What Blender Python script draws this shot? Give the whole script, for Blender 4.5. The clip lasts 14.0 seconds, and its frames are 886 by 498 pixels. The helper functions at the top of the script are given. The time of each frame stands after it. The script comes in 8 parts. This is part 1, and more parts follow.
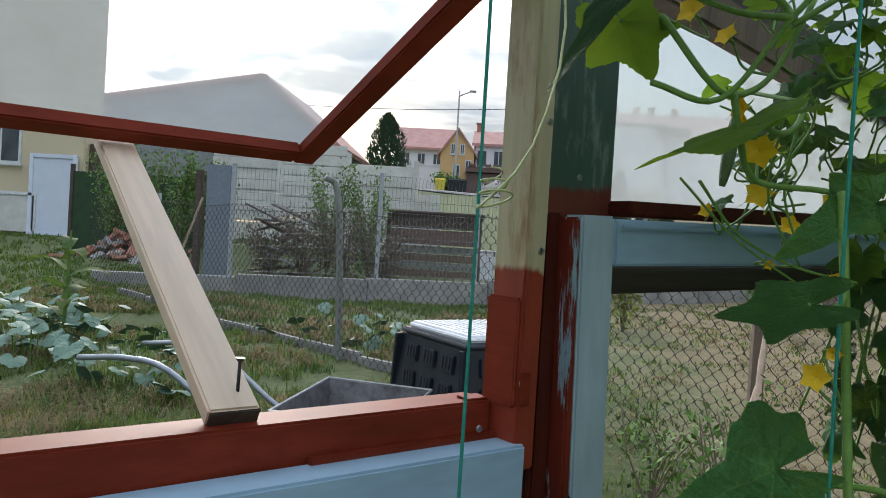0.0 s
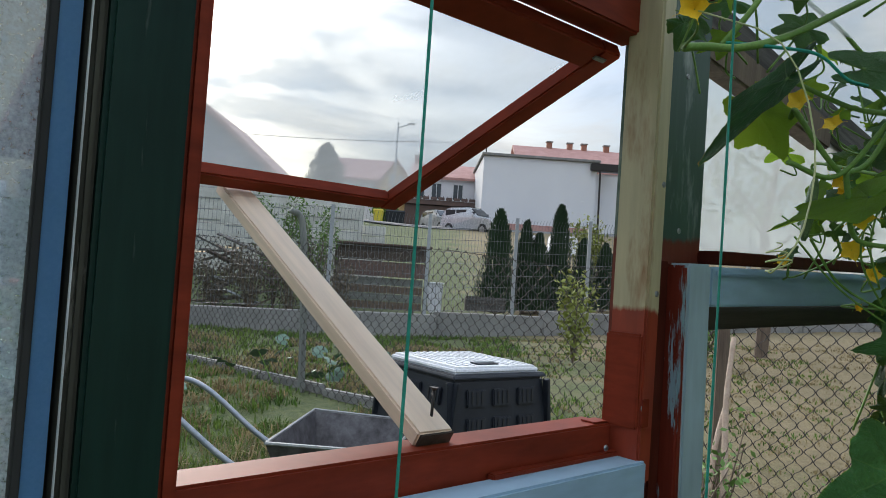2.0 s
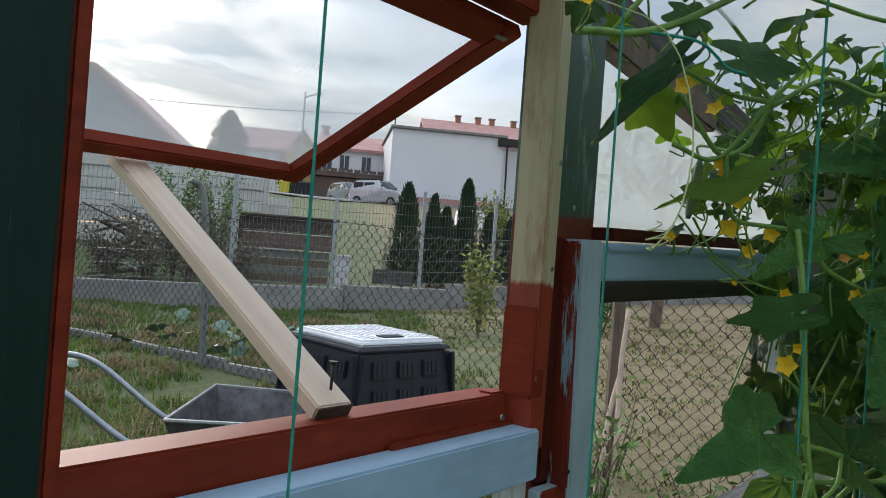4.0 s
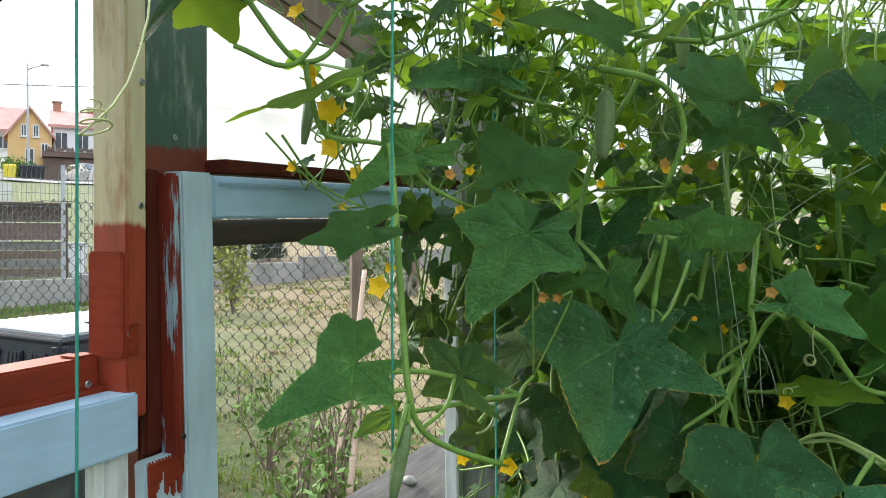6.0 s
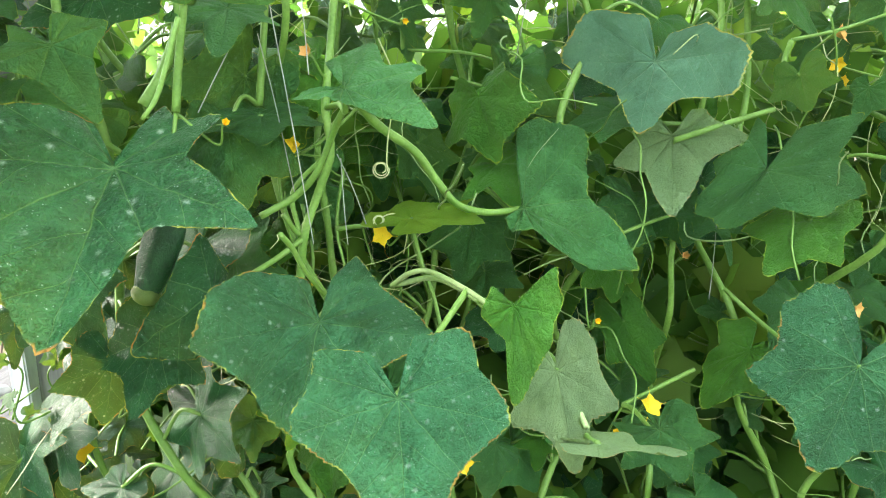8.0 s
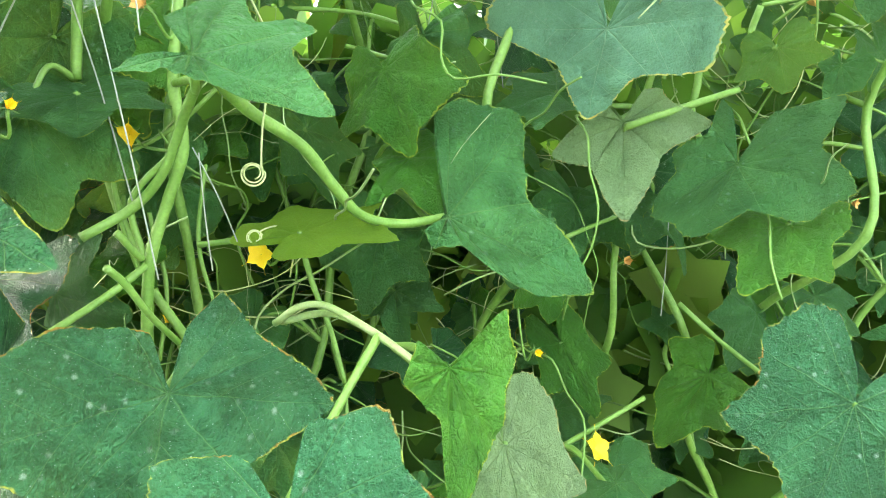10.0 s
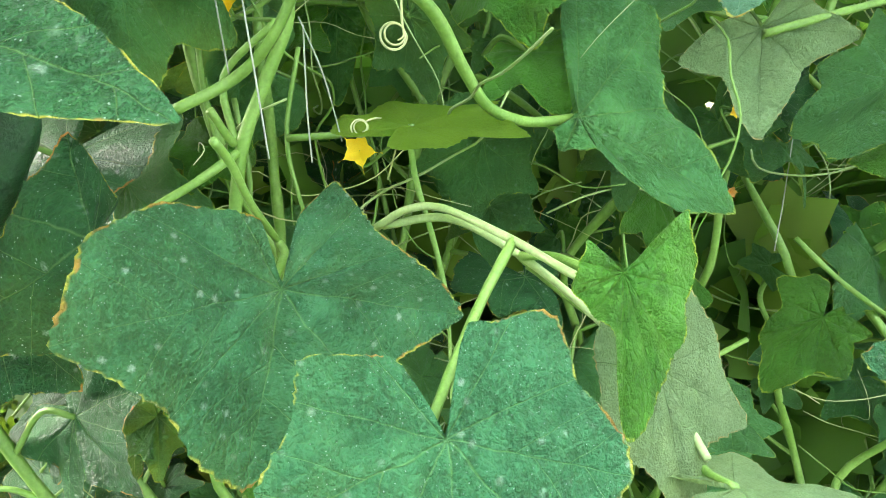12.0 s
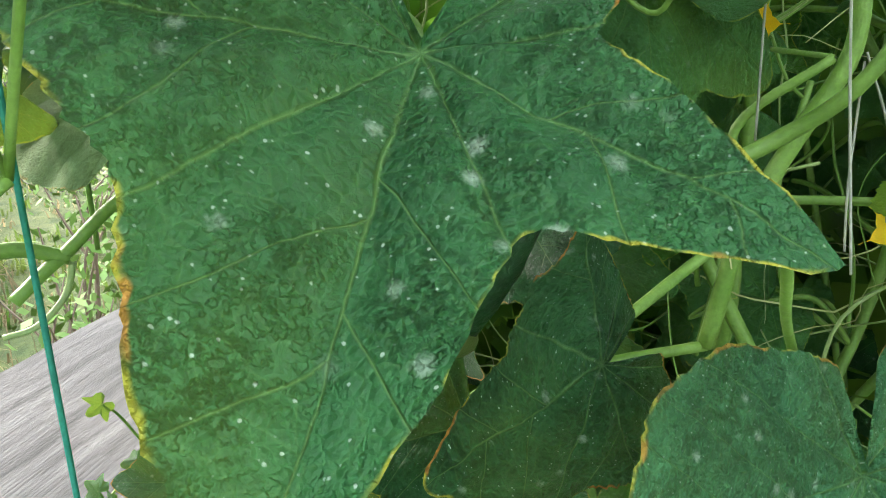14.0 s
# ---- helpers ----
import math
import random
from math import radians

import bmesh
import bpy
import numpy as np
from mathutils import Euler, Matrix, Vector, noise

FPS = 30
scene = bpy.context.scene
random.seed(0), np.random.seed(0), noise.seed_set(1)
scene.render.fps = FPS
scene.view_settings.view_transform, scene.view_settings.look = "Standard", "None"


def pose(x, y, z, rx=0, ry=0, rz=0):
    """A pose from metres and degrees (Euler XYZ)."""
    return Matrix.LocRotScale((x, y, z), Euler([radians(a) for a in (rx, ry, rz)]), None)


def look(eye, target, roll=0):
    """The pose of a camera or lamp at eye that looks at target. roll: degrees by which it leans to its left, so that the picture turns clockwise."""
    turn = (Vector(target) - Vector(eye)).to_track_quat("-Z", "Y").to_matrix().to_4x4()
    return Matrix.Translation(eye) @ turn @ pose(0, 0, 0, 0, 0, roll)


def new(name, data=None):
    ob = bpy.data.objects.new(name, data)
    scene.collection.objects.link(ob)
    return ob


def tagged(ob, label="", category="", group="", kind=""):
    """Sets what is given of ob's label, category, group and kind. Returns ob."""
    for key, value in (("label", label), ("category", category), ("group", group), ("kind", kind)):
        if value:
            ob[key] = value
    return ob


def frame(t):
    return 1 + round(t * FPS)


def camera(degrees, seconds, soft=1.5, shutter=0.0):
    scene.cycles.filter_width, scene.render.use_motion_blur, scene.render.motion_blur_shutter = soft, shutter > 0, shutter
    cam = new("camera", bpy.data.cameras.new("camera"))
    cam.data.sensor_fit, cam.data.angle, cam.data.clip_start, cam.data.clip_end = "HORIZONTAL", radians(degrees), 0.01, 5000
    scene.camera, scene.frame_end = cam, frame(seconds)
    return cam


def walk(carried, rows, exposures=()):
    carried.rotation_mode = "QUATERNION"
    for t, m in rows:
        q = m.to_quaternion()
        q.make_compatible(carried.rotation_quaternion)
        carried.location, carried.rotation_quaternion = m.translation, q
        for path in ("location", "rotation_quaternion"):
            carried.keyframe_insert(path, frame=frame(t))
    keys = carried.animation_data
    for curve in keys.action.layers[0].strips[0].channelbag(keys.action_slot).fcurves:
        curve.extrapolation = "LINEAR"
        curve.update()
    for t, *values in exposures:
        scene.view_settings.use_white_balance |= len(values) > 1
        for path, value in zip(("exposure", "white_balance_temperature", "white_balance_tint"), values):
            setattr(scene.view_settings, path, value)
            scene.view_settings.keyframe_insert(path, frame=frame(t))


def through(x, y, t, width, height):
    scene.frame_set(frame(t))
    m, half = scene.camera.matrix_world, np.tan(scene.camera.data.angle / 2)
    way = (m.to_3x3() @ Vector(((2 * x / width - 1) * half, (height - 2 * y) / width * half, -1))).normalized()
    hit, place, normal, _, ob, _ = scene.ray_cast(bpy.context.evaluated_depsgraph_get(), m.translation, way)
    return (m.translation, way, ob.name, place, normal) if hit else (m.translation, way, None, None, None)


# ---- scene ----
cam = camera(62.2, 14.0, 0.95)
PATH = [
    (0, (0.0000, 0.0000, 1.3000), (-0.1225, 1.9959, 1.2646), 3.49),
    (0.5, (-0.1003, -0.0531, 1.2997), (-0.1634, 1.9455, 1.2639), 3.25),
    (1, (-0.2017, -0.0939, 1.3077), (-0.2204, 1.9060, 1.2955), 3.05),
    (1.2, (-0.2233, -0.0996, 1.3040), (-0.2178, 1.9004, 1.3079), 3.10),
    (1.5, (-0.2375, -0.1096, 1.3030), (-0.2060, 1.8900, 1.3278), 3.35),
    (2, (-0.2516, -0.1315, 1.3011), (-0.2015, 1.8670, 1.3608), 3.92),
    (4.3, (-0.2391, -0.1397, 1.3039), (0.1390, 1.8240, 1.2759), 3.81),
    (4.5, (-0.2106, -0.1307, 1.2908), (0.2241, 1.8204, 1.2251), 3.52),
    (5, (-0.1250, -0.1102, 1.2601), (0.4685, 1.7960, 1.1421), 2.81),
    (5.5, (-0.0546, -0.1008, 1.2678), (0.6915, 1.7527, 1.1775), 1.78),
    (6, (-0.0083, -0.0991, 1.2589), (0.8838, 1.6904, 1.2175), 0.32),
    (6.5, (0.0353, -0.0997, 1.2532), (1.0385, 1.6280, 1.1602), -0.72),
    (7, (0.1662, -0.0598, 1.1919), (1.2930, 1.5789, 0.9797), -0.53),
    (7.5, (0.3166, -0.0239, 1.1570), (1.5803, 1.4903, 0.8254), -0.69),
    (8, (0.3796, 0.0272, 1.1568), (1.8046, 1.3770, 0.7731), -1.29),
    (8.5, (0.4183, 0.1398, 1.1535), (1.9802, 1.3246, 0.7574), -2.07),
    (9, (0.4577, 0.1602, 1.1632), (2.0376, 1.3138, 0.7473), -1.82),
    (11.5, (0.5433, 0.2227, 1.1206), (2.1613, 1.2677, 0.5820), 1.51),
    (12, (0.5106, 0.2690, 1.1052), (2.0829, 1.3630, 0.5298), 2.24),
    (12.5, (0.4774, 0.3072, 1.1165), (1.9263, 1.5307, 0.4811), 2.24),
    (13, (0.4446, 0.3808, 1.1255), (1.7341, 1.7545, 0.4547), 1.97),
    (13.5, (0.4981, 0.4371, 1.1230), (1.6005, 1.9619, 0.4448), 1.83),
    (14, (0.5112, 0.4545, 1.1317), (1.5494, 2.0267, 0.4606), 1.80),
]
EXPOSURES = [(0.0, 0.38, 6100, 10), (2.2, 0.28, 6100, 10), (4.3, 0.3, 6100, 10), (4.5, 0.5, 6150, 10), (4.8, 1.05, 6300, 10), (5.0, 1.56, 6450, 10), (6.0, 1.52, 6500, 10), (6.5, 1.7, 6500, 10), (7.0, 2.12, 6500, 10),
             (7.5, 2.65, 6500, 10), (8.0, 3.1, 6500, 10), (9.2, 3.5, 6500, 10), (11.3, 3.55, 6500, 10), (12.5, 3.35, 6500, 10), (13.0, 3.25, 6500, 10), (13.5, 2.58, 6500, 10), (14.0, 2.6, 6500, 10)]
walk(cam, [(t, look(eye, target, roll)) for t, eye, target, roll in PATH], EXPOSURES)

# ---- world and sun: bright evening overcast, the sun low behind thin cloud ----
SUN_AZIMUTH, SUN_HEIGHT = -22.0, 21.0     # degrees west of +y, and above the horizon
world = bpy.data.worlds.new("evening_sky")
scene.world = world
world.use_nodes = True
wn, wl = world.node_tree.nodes, world.node_tree.links
wn.clear()
sky = wn.new("ShaderNodeTexSky")
sky.sky_type, sky.sun_disc = "NISHITA", False
sky.sun_elevation, sky.sun_rotation = radians(SUN_HEIGHT), radians(SUN_AZIMUTH)
sky.air_density, sky.dust_density, sky.ozone_density = 1.0, 1.5, 1.0
coord = wn.new("ShaderNodeTexCoord")
stretch = wn.new("ShaderNodeMapping")
stretch.inputs["Scale"].default_value = (1.6, 1.6, 5.0)
cloud = wn.new("ShaderNodeTexNoise")
cloud.inputs["Scale"].default_value, cloud.inputs["Detail"].default_value = 2.2, 7.0
cloud.inputs["Roughness"].default_value, cloud.inputs["Distortion"].default_value = 0.55, 0.4
ramp = wn.new("ShaderNodeValToRGB")
ramp.color_ramp.elements[0].position, ramp.color_ramp.elements[0].color = 0.40, (0.08, 0.08, 0.08, 1)
ramp.color_ramp.elements[1].position, ramp.color_ramp.elements[1].color = 0.62, (0.95, 0.92, 0.92, 1)
veil = wn.new("ShaderNodeMix")
veil.data_type = "RGBA"
warmth = wn.new("ShaderNodeTexNoise")          # cream where the sun shines through, blue-grey in the thick bands
warmth.inputs["Scale"].default_value, warmth.inputs["Detail"].default_value = 3.4, 5.0
wl.new(stretch.outputs["Vector"], warmth.inputs["Vector"])
tints = wn.new("ShaderNodeValToRGB")
tints.color_ramp.elements[0].position, tints.color_ramp.elements[0].color = 0.36, (0.60, 0.68, 0.76, 1)
tints.color_ramp.elements[1].position, tints.color_ramp.elements[1].color = 0.60, (1.0, 0.95, 0.87, 1)
wl.new(warmth.outputs["Fac"], tints.inputs["Fac"])
thick = wn.new("ShaderNodeVectorMath")
thick.operation = "SCALE"
thick.inputs["Scale"].default_value = 6.6
wl.new(tints.outputs["Color"], thick.inputs[0])
wl.new(thick.outputs[0], veil.inputs[7])
back = wn.new("ShaderNodeBackground")
back.inputs["Strength"].default_value = 0.11
wout = wn.new("ShaderNodeOutputWorld")
wl.new(coord.outputs["Generated"], stretch.inputs["Vector"])
wl.new(stretch.outputs["Vector"], cloud.inputs["Vector"])
wl.new(cloud.outputs["Fac"], ramp.inputs["Fac"])
wl.new(ramp.outputs["Color"], veil.inputs[0])
wl.new(sky.outputs["Color"], veil.inputs[6])
up = wn.new("ShaderNodeSeparateXYZ")          # an overcast sky is brighter overhead than at the horizon
wl.new(coord.outputs["Generated"], up.inputs[0])
lift = wn.new("ShaderNodeMath")
lift.operation, lift.use_clamp = "MAXIMUM", False
wl.new(up.outputs["Z"], lift.inputs[0])
lift.inputs[1].default_value = 0.0
gain = wn.new("ShaderNodeMath")
gain.operation = "MULTIPLY_ADD"
bow = wn.new("ShaderNodeMath")
bow.operation = "POWER"
wl.new(lift.outputs[0], bow.inputs[0])
bow.inputs[1].default_value = 1.6
wl.new(bow.outputs[0], gain.inputs[0])
gain.inputs[1].default_value, gain.inputs[2].default_value = 3.5, 0.60
toward_sun = wn.new("ShaderNodeVectorMath")      # the veiled sun's glow
toward_sun.operation = "DOT_PRODUCT"
wl.new(coord.outputs["Generated"], toward_sun.inputs[0])
toward_sun.inputs[1].default_value = Vector((math.sin(radians(SUN_AZIMUTH)), math.cos(radians(SUN_AZIMUTH)), math.tan(radians(SUN_HEIGHT)))).normalized()
glow = wn.new("ShaderNodeMath")
glow.operation, glow.use_clamp = "MAXIMUM", True
wl.new(toward_sun.outputs["Value"], glow.inputs[0])
glow.inputs[1].default_value = 0.0
glow_p = wn.new("ShaderNodeMath")
glow_p.operation = "POWER"
wl.new(glow.outputs[0], glow_p.inputs[0])
glow_p.inputs[1].default_value = 40.0
glow_g = wn.new("ShaderNodeMath")
glow_g.operation = "MULTIPLY_ADD"
wl.new(glow_p.outputs[0], glow_g.inputs[0])
glow_g.inputs[1].default_value = 0.9
wl.new(gain.outputs[0], glow_g.inputs[2])
bright = wn.new("ShaderNodeVectorMath")
bright.operation = "SCALE"
wl.new(veil.outputs[2], bright.inputs[0])
wl.new(glow_g.outputs[0], bright.inputs["Scale"])
wl.new(bright.outputs[0], back.inputs["Color"])
wl.new(back.outputs["Background"], wout.inputs["Surface"])
sun_data = bpy.data.lights.new("sun", "SUN")
sun_data.energy, sun_data.angle, sun_data.color = 2.6, radians(24), (1.0, 0.93, 0.82)
sun = new("sun", sun_data)
away = Vector((math.sin(radians(SUN_AZIMUTH)), math.cos(radians(SUN_AZIMUTH)), math.tan(radians(SUN_HEIGHT))))
sun.matrix_world = look(away * 40, (0, 0, 0))

# ---- materials ----
def shader(name):
    m = bpy.data.materials.new(name)
    m.use_nodes = True
    nt = m.node_tree
    return m, nt, nt.nodes["Principled BSDF"], nt.nodes["Material Output"]


def put(nt, kind, **inputs):
    n = nt.nodes.new("ShaderNode" + kind)
    for key, value in inputs.items():
        n.inputs[key.replace("_", " ")].default_value = value
    return n


def noise_node(nt, scale, detail=4.0, rough=0.55, vec=None, squash=(1, 1, 1)):
    n = put(nt, "TexNoise", Scale=scale, Detail=detail, Roughness=rough)
    m = put(nt, "Mapping", Scale=squash)
    if vec is None:
        vec = nt.nodes.new("ShaderNodeTexCoord").outputs["Object"]
    nt.links.new(vec, m.inputs["Vector"])
    nt.links.new(m.outputs["Vector"], n.inputs["Vector"])
    return n.outputs["Fac"]


def ramp_node(nt, fac, stops):
    r = nt.nodes.new("ShaderNodeValToRGB")
    e = r.color_ramp.elements
    while len(e) < len(stops):
        e.new(0.5)
    for i, (pos, col) in enumerate(stops):
        e[i].position = pos
        e[i].color = (*col, 1) if not isinstance(col, float) else (col, col, col, 1)
    nt.links.new(fac, r.inputs["Fac"])
    return r.outputs["Color"]


def mix_node(nt, fac, a, b, blend="MIX"):
    n = nt.nodes.new("ShaderNodeMix")
    n.data_type, n.blend_type = "RGBA", blend
    for sock, v in ((n.inputs[0], fac), (n.inputs[6], a), (n.inputs[7], b)):
        if isinstance(v, (int, float)):
            sock.default_value = v
        elif isinstance(v, tuple):
            sock.default_value = (*v, 1)
        else:
            nt.links.new(v, sock)
    return n.outputs[2]


def math_node(nt, op, a, b=None, c=None, clamp=False):
    n = nt.nodes.new("ShaderNodeMath")
    n.operation, n.use_clamp = op, clamp
    for sock, v in zip(n.inputs, (a, b, c)):
        if v is None:
            continue
        if isinstance(v, (int, float)):
            sock.default_value = v
        else:
            nt.links.new(v, sock)
    return n.outputs[0]


def bump_node(nt, bsdf, height, strength, distance):
    b = put(nt, "Bump", Strength=strength, Distance=distance)
    nt.links.new(height, b.inputs["Height"])
    nt.links.new(b.outputs["Normal"], bsdf.inputs["Normal"])


def surface(name, c1, c2, scale=6.0, rough=0.6, bump=0.3, fine=90.0, metallic=0.0, squash=(1, 1, 1), spread=0.12, depth=0.002):
    """Two colours mottled at two scales, with fine relief; squash stretches it into a grain."""
    m, nt, p, _ = shader(name)
    big = noise_node(nt, scale, 5, 0.6, None, squash)
    small = noise_node(nt, fine, 4, 0.65, None, squash)
    col = mix_node(nt, ramp_node(nt, big, [(0.32, 0.0), (0.68, 1.0)]), c1, c2)
    dark = ramp_node(nt, small, [(0.25, 1.0 - 2 * spread), (0.75, 1.0 + spread)])
    col = mix_node(nt, 1.0, col, dark, "MULTIPLY")
    rnd = nt.nodes.new("ShaderNodeObjectInfo").outputs["Random"]
    tone = math_node(nt, "MULTIPLY_ADD", rnd, 0.16, 0.92)
    comb = nt.nodes.new("ShaderNodeCombineColor")
    for i in range(3):
        nt.links.new(tone, comb.inputs[i])
    col = mix_node(nt, 1.0, col, comb.outputs[0], "MULTIPLY")
    nt.links.new(col, p.inputs["Base Color"])
    nt.links.new(math_node(nt, "MULTIPLY_ADD", small, 0.3, rough - 0.15), p.inputs["Roughness"])
    p.inputs["Metallic"].default_value = metallic
    if bump:
        bump_node(nt, p, small, bump, depth)
    return m


def worn_paint(name, paint, under, wear=0.36, rough=0.5, along=(1, 1, 0.15), scale=18.0, tint=0.1, streak=0.34):
    """Old brushed paint with chips that show the wood; along: the brush marks' stretch."""
    m, nt, p, _ = shader(name)
    chips = noise_node(nt, scale, 7, 0.68, None, along)
    brush = noise_node(nt, 60, 4, 0.6, None, along)
    blotch = noise_node(nt, 5, 3, 0.5)
    lo = tuple(c * (1 - tint * 2.2) for c in paint)
    col = mix_node(nt, ramp_node(nt, blotch, [(0.3, 0.0), (0.7, 1.0)]), lo, paint)
    col = mix_node(nt, 1.0, col, ramp_node(nt, brush, [(0.25, 1.0 - streak), (0.75, 1.0 + streak * 0.45)]), "MULTIPLY")
    grain = mix_node(nt, brush, under, tuple(c * 0.45 for c in under))
    mask = ramp_node(nt, chips, [(wear - 0.02, 1.0), (wear + 0.015, 0.0)])
    col = mix_node(nt, mask, col, grain)
    nt.links.new(col, p.inputs["Base Color"])
    nt.links.new(math_node(nt, "MULTIPLY_ADD", mask, 0.35, rough), p.inputs["Roughness"])
    p.inputs["Specular IOR Level"].default_value = 0.16
    h = math_node(nt, "MULTIPLY_ADD", mask, -1.2, math_node(nt, "MULTIPLY", brush, 0.6))
    bump_node(nt, p, h, 0.45, 0.0015)
    return m


def wood(name, c1, c2, axis=2, rough=0.65, rings=26.0, bump=0.35):
    """Timber with a grain that runs along one axis of the object."""
    m, nt, p, _ = shader(name)
    sq = [1.0, 1.0, 1.0]
    sq[axis] = 0.06
    g1 = noise_node(nt, rings, 6, 0.65, None, tuple(sq))
    g2 = noise_node(nt, rings * 6, 4, 0.7, None, tuple(sq))
    b = noise_node(nt, 4, 3, 0.5)
    col = mix_node(nt, ramp_node(nt, g1, [(0.3, 0.0), (0.7, 1.0)]), c1, c2)
    col = mix_node(nt, 1.0, col, ramp_node(nt, g2, [(0.25, 0.7), (0.75, 1.1)]), "MULTIPLY")
    col = mix_node(nt, 1.0, col, ramp_node(nt, b, [(0.3, 0.84), (0.7, 1.06)]), "MULTIPLY")
    nt.links.new(col, p.inputs["Base Color"])
    p.inputs["Roughness"].default_value = rough
    bump_node(nt, p, math_node(nt, "ADD", g1, g2), bump, 0.002)
    return m


def film_sheet(name, clear, tint, rough=0.35, milk=0.86):
    """Thin cloudy plastic film: part clear, part diffusing."""
    m, nt, p, out = shader(name)
    nt.nodes.remove(p)
    tr = put(nt, "BsdfTransparent", Color=(*tint, 1))
    tl = put(nt, "BsdfTranslucent", Color=(milk, milk * 1.05, milk * 1.07, 1))
    df = put(nt, "BsdfDiffuse", Color=(0.75, 0.8, 0.82, 1))
    gl = put(nt, "BsdfGlossy", Color=(1, 1, 1, 1), Roughness=rough * 0.4)
    m1, m2, m3 = (nt.nodes.new("ShaderNodeMixShader") for _ in range(3))
    m1.inputs[0].default_value = 0.2
    nt.links.new(tl.outputs[0], m1.inputs[1])
    nt.links.new(df.outputs[0], m1.inputs[2])
    n = noise_node(nt, 3.0, 5, 0.6)
    nt.links.new(ramp_node(nt, n, [(0.25, max(0.0, clear - 0.14)), (0.75, clear + 0.1)]), m2.inputs[0])
    nt.links.new(m1.outputs[0], m2.inputs[1])
    nt.links.new(tr.outputs[0], m2.inputs[2])
    fr = put(nt, "LayerWeight", Blend=0.5)
    nt.links.new(math_node(nt, "MULTIPLY", math_node(nt, "POWER", fr.outputs["Facing"], 5.0), 0.22), m3.inputs[0])
    nt.links.new(m2.outputs[0], m3.inputs[1])
    nt.links.new(gl.outputs[0], m3.inputs[2])
    wr = noise_node(nt, 9.0, 4, 0.5, None, (1, 0.25, 1))
    b = put(nt, "Bump", Strength=0.05, Distance=0.002)
    nt.links.new(wr, b.inputs["Height"])
    nt.links.new(b.outputs["Normal"], gl.inputs["Normal"])
    nt.links.new(m3.outputs[0], out.inputs["Surface"])
    return m


def two_paints(name, top, low, under, z, drip=0.03, worn=0.30):
    """Fresh lower paint brushed over an older upper one, meeting at height z in an uneven edge."""
    m, nt, p, _ = shader(name)
    co = nt.nodes.new("ShaderNodeTexCoord").outputs["Object"]
    sep = nt.nodes.new("ShaderNodeSeparateXYZ")
    nt.links.new(co, sep.inputs[0])
    ragged = noise_node(nt, 55, 5, 0.7, None, (1, 1, 0.12))
    wide = noise_node(nt, 9, 3, 0.5)
    zz = math_node(nt, "ADD", sep.outputs["Z"], math_node(nt, "MULTIPLY", math_node(nt, "ADD", ragged, math_node(nt, "MULTIPLY", wide, 1.6)), -drip))
    mask = ramp_node(nt, math_node(nt, "MULTIPLY_ADD", zz, 40.0, 0.5 - 40.0 * (z - 1.3 * drip)), [(0.35, 0.0), (0.65, 1.0)])
    brush = noise_node(nt, 70, 4, 0.6, None, (1, 1, 0.1))
    stain = noise_node(nt, 12, 6, 0.65, None, (1, 1, 0.25))
    up = mix_node(nt, ramp_node(nt, stain, [(worn, 0.0), (worn + 0.13, 1.0)]), under, top)
    dn = mix_node(nt, ramp_node(nt, stain, [(0.28, 0.0), (0.6, 1.0)]), tuple(c * 0.6 for c in low), low)
    col = mix_node(nt, mask, dn, up)
    col = mix_node(nt, 1.0, col, ramp_node(nt, brush, [(0.2, 0.8), (0.8, 1.1)]), "MULTIPLY")
    nt.links.new(col, p.inputs["Base Color"])
    p.inputs["Roughness"].default_value = 0.48
    bump_node(nt, p, brush, 0.35, 0.0012)
    return m


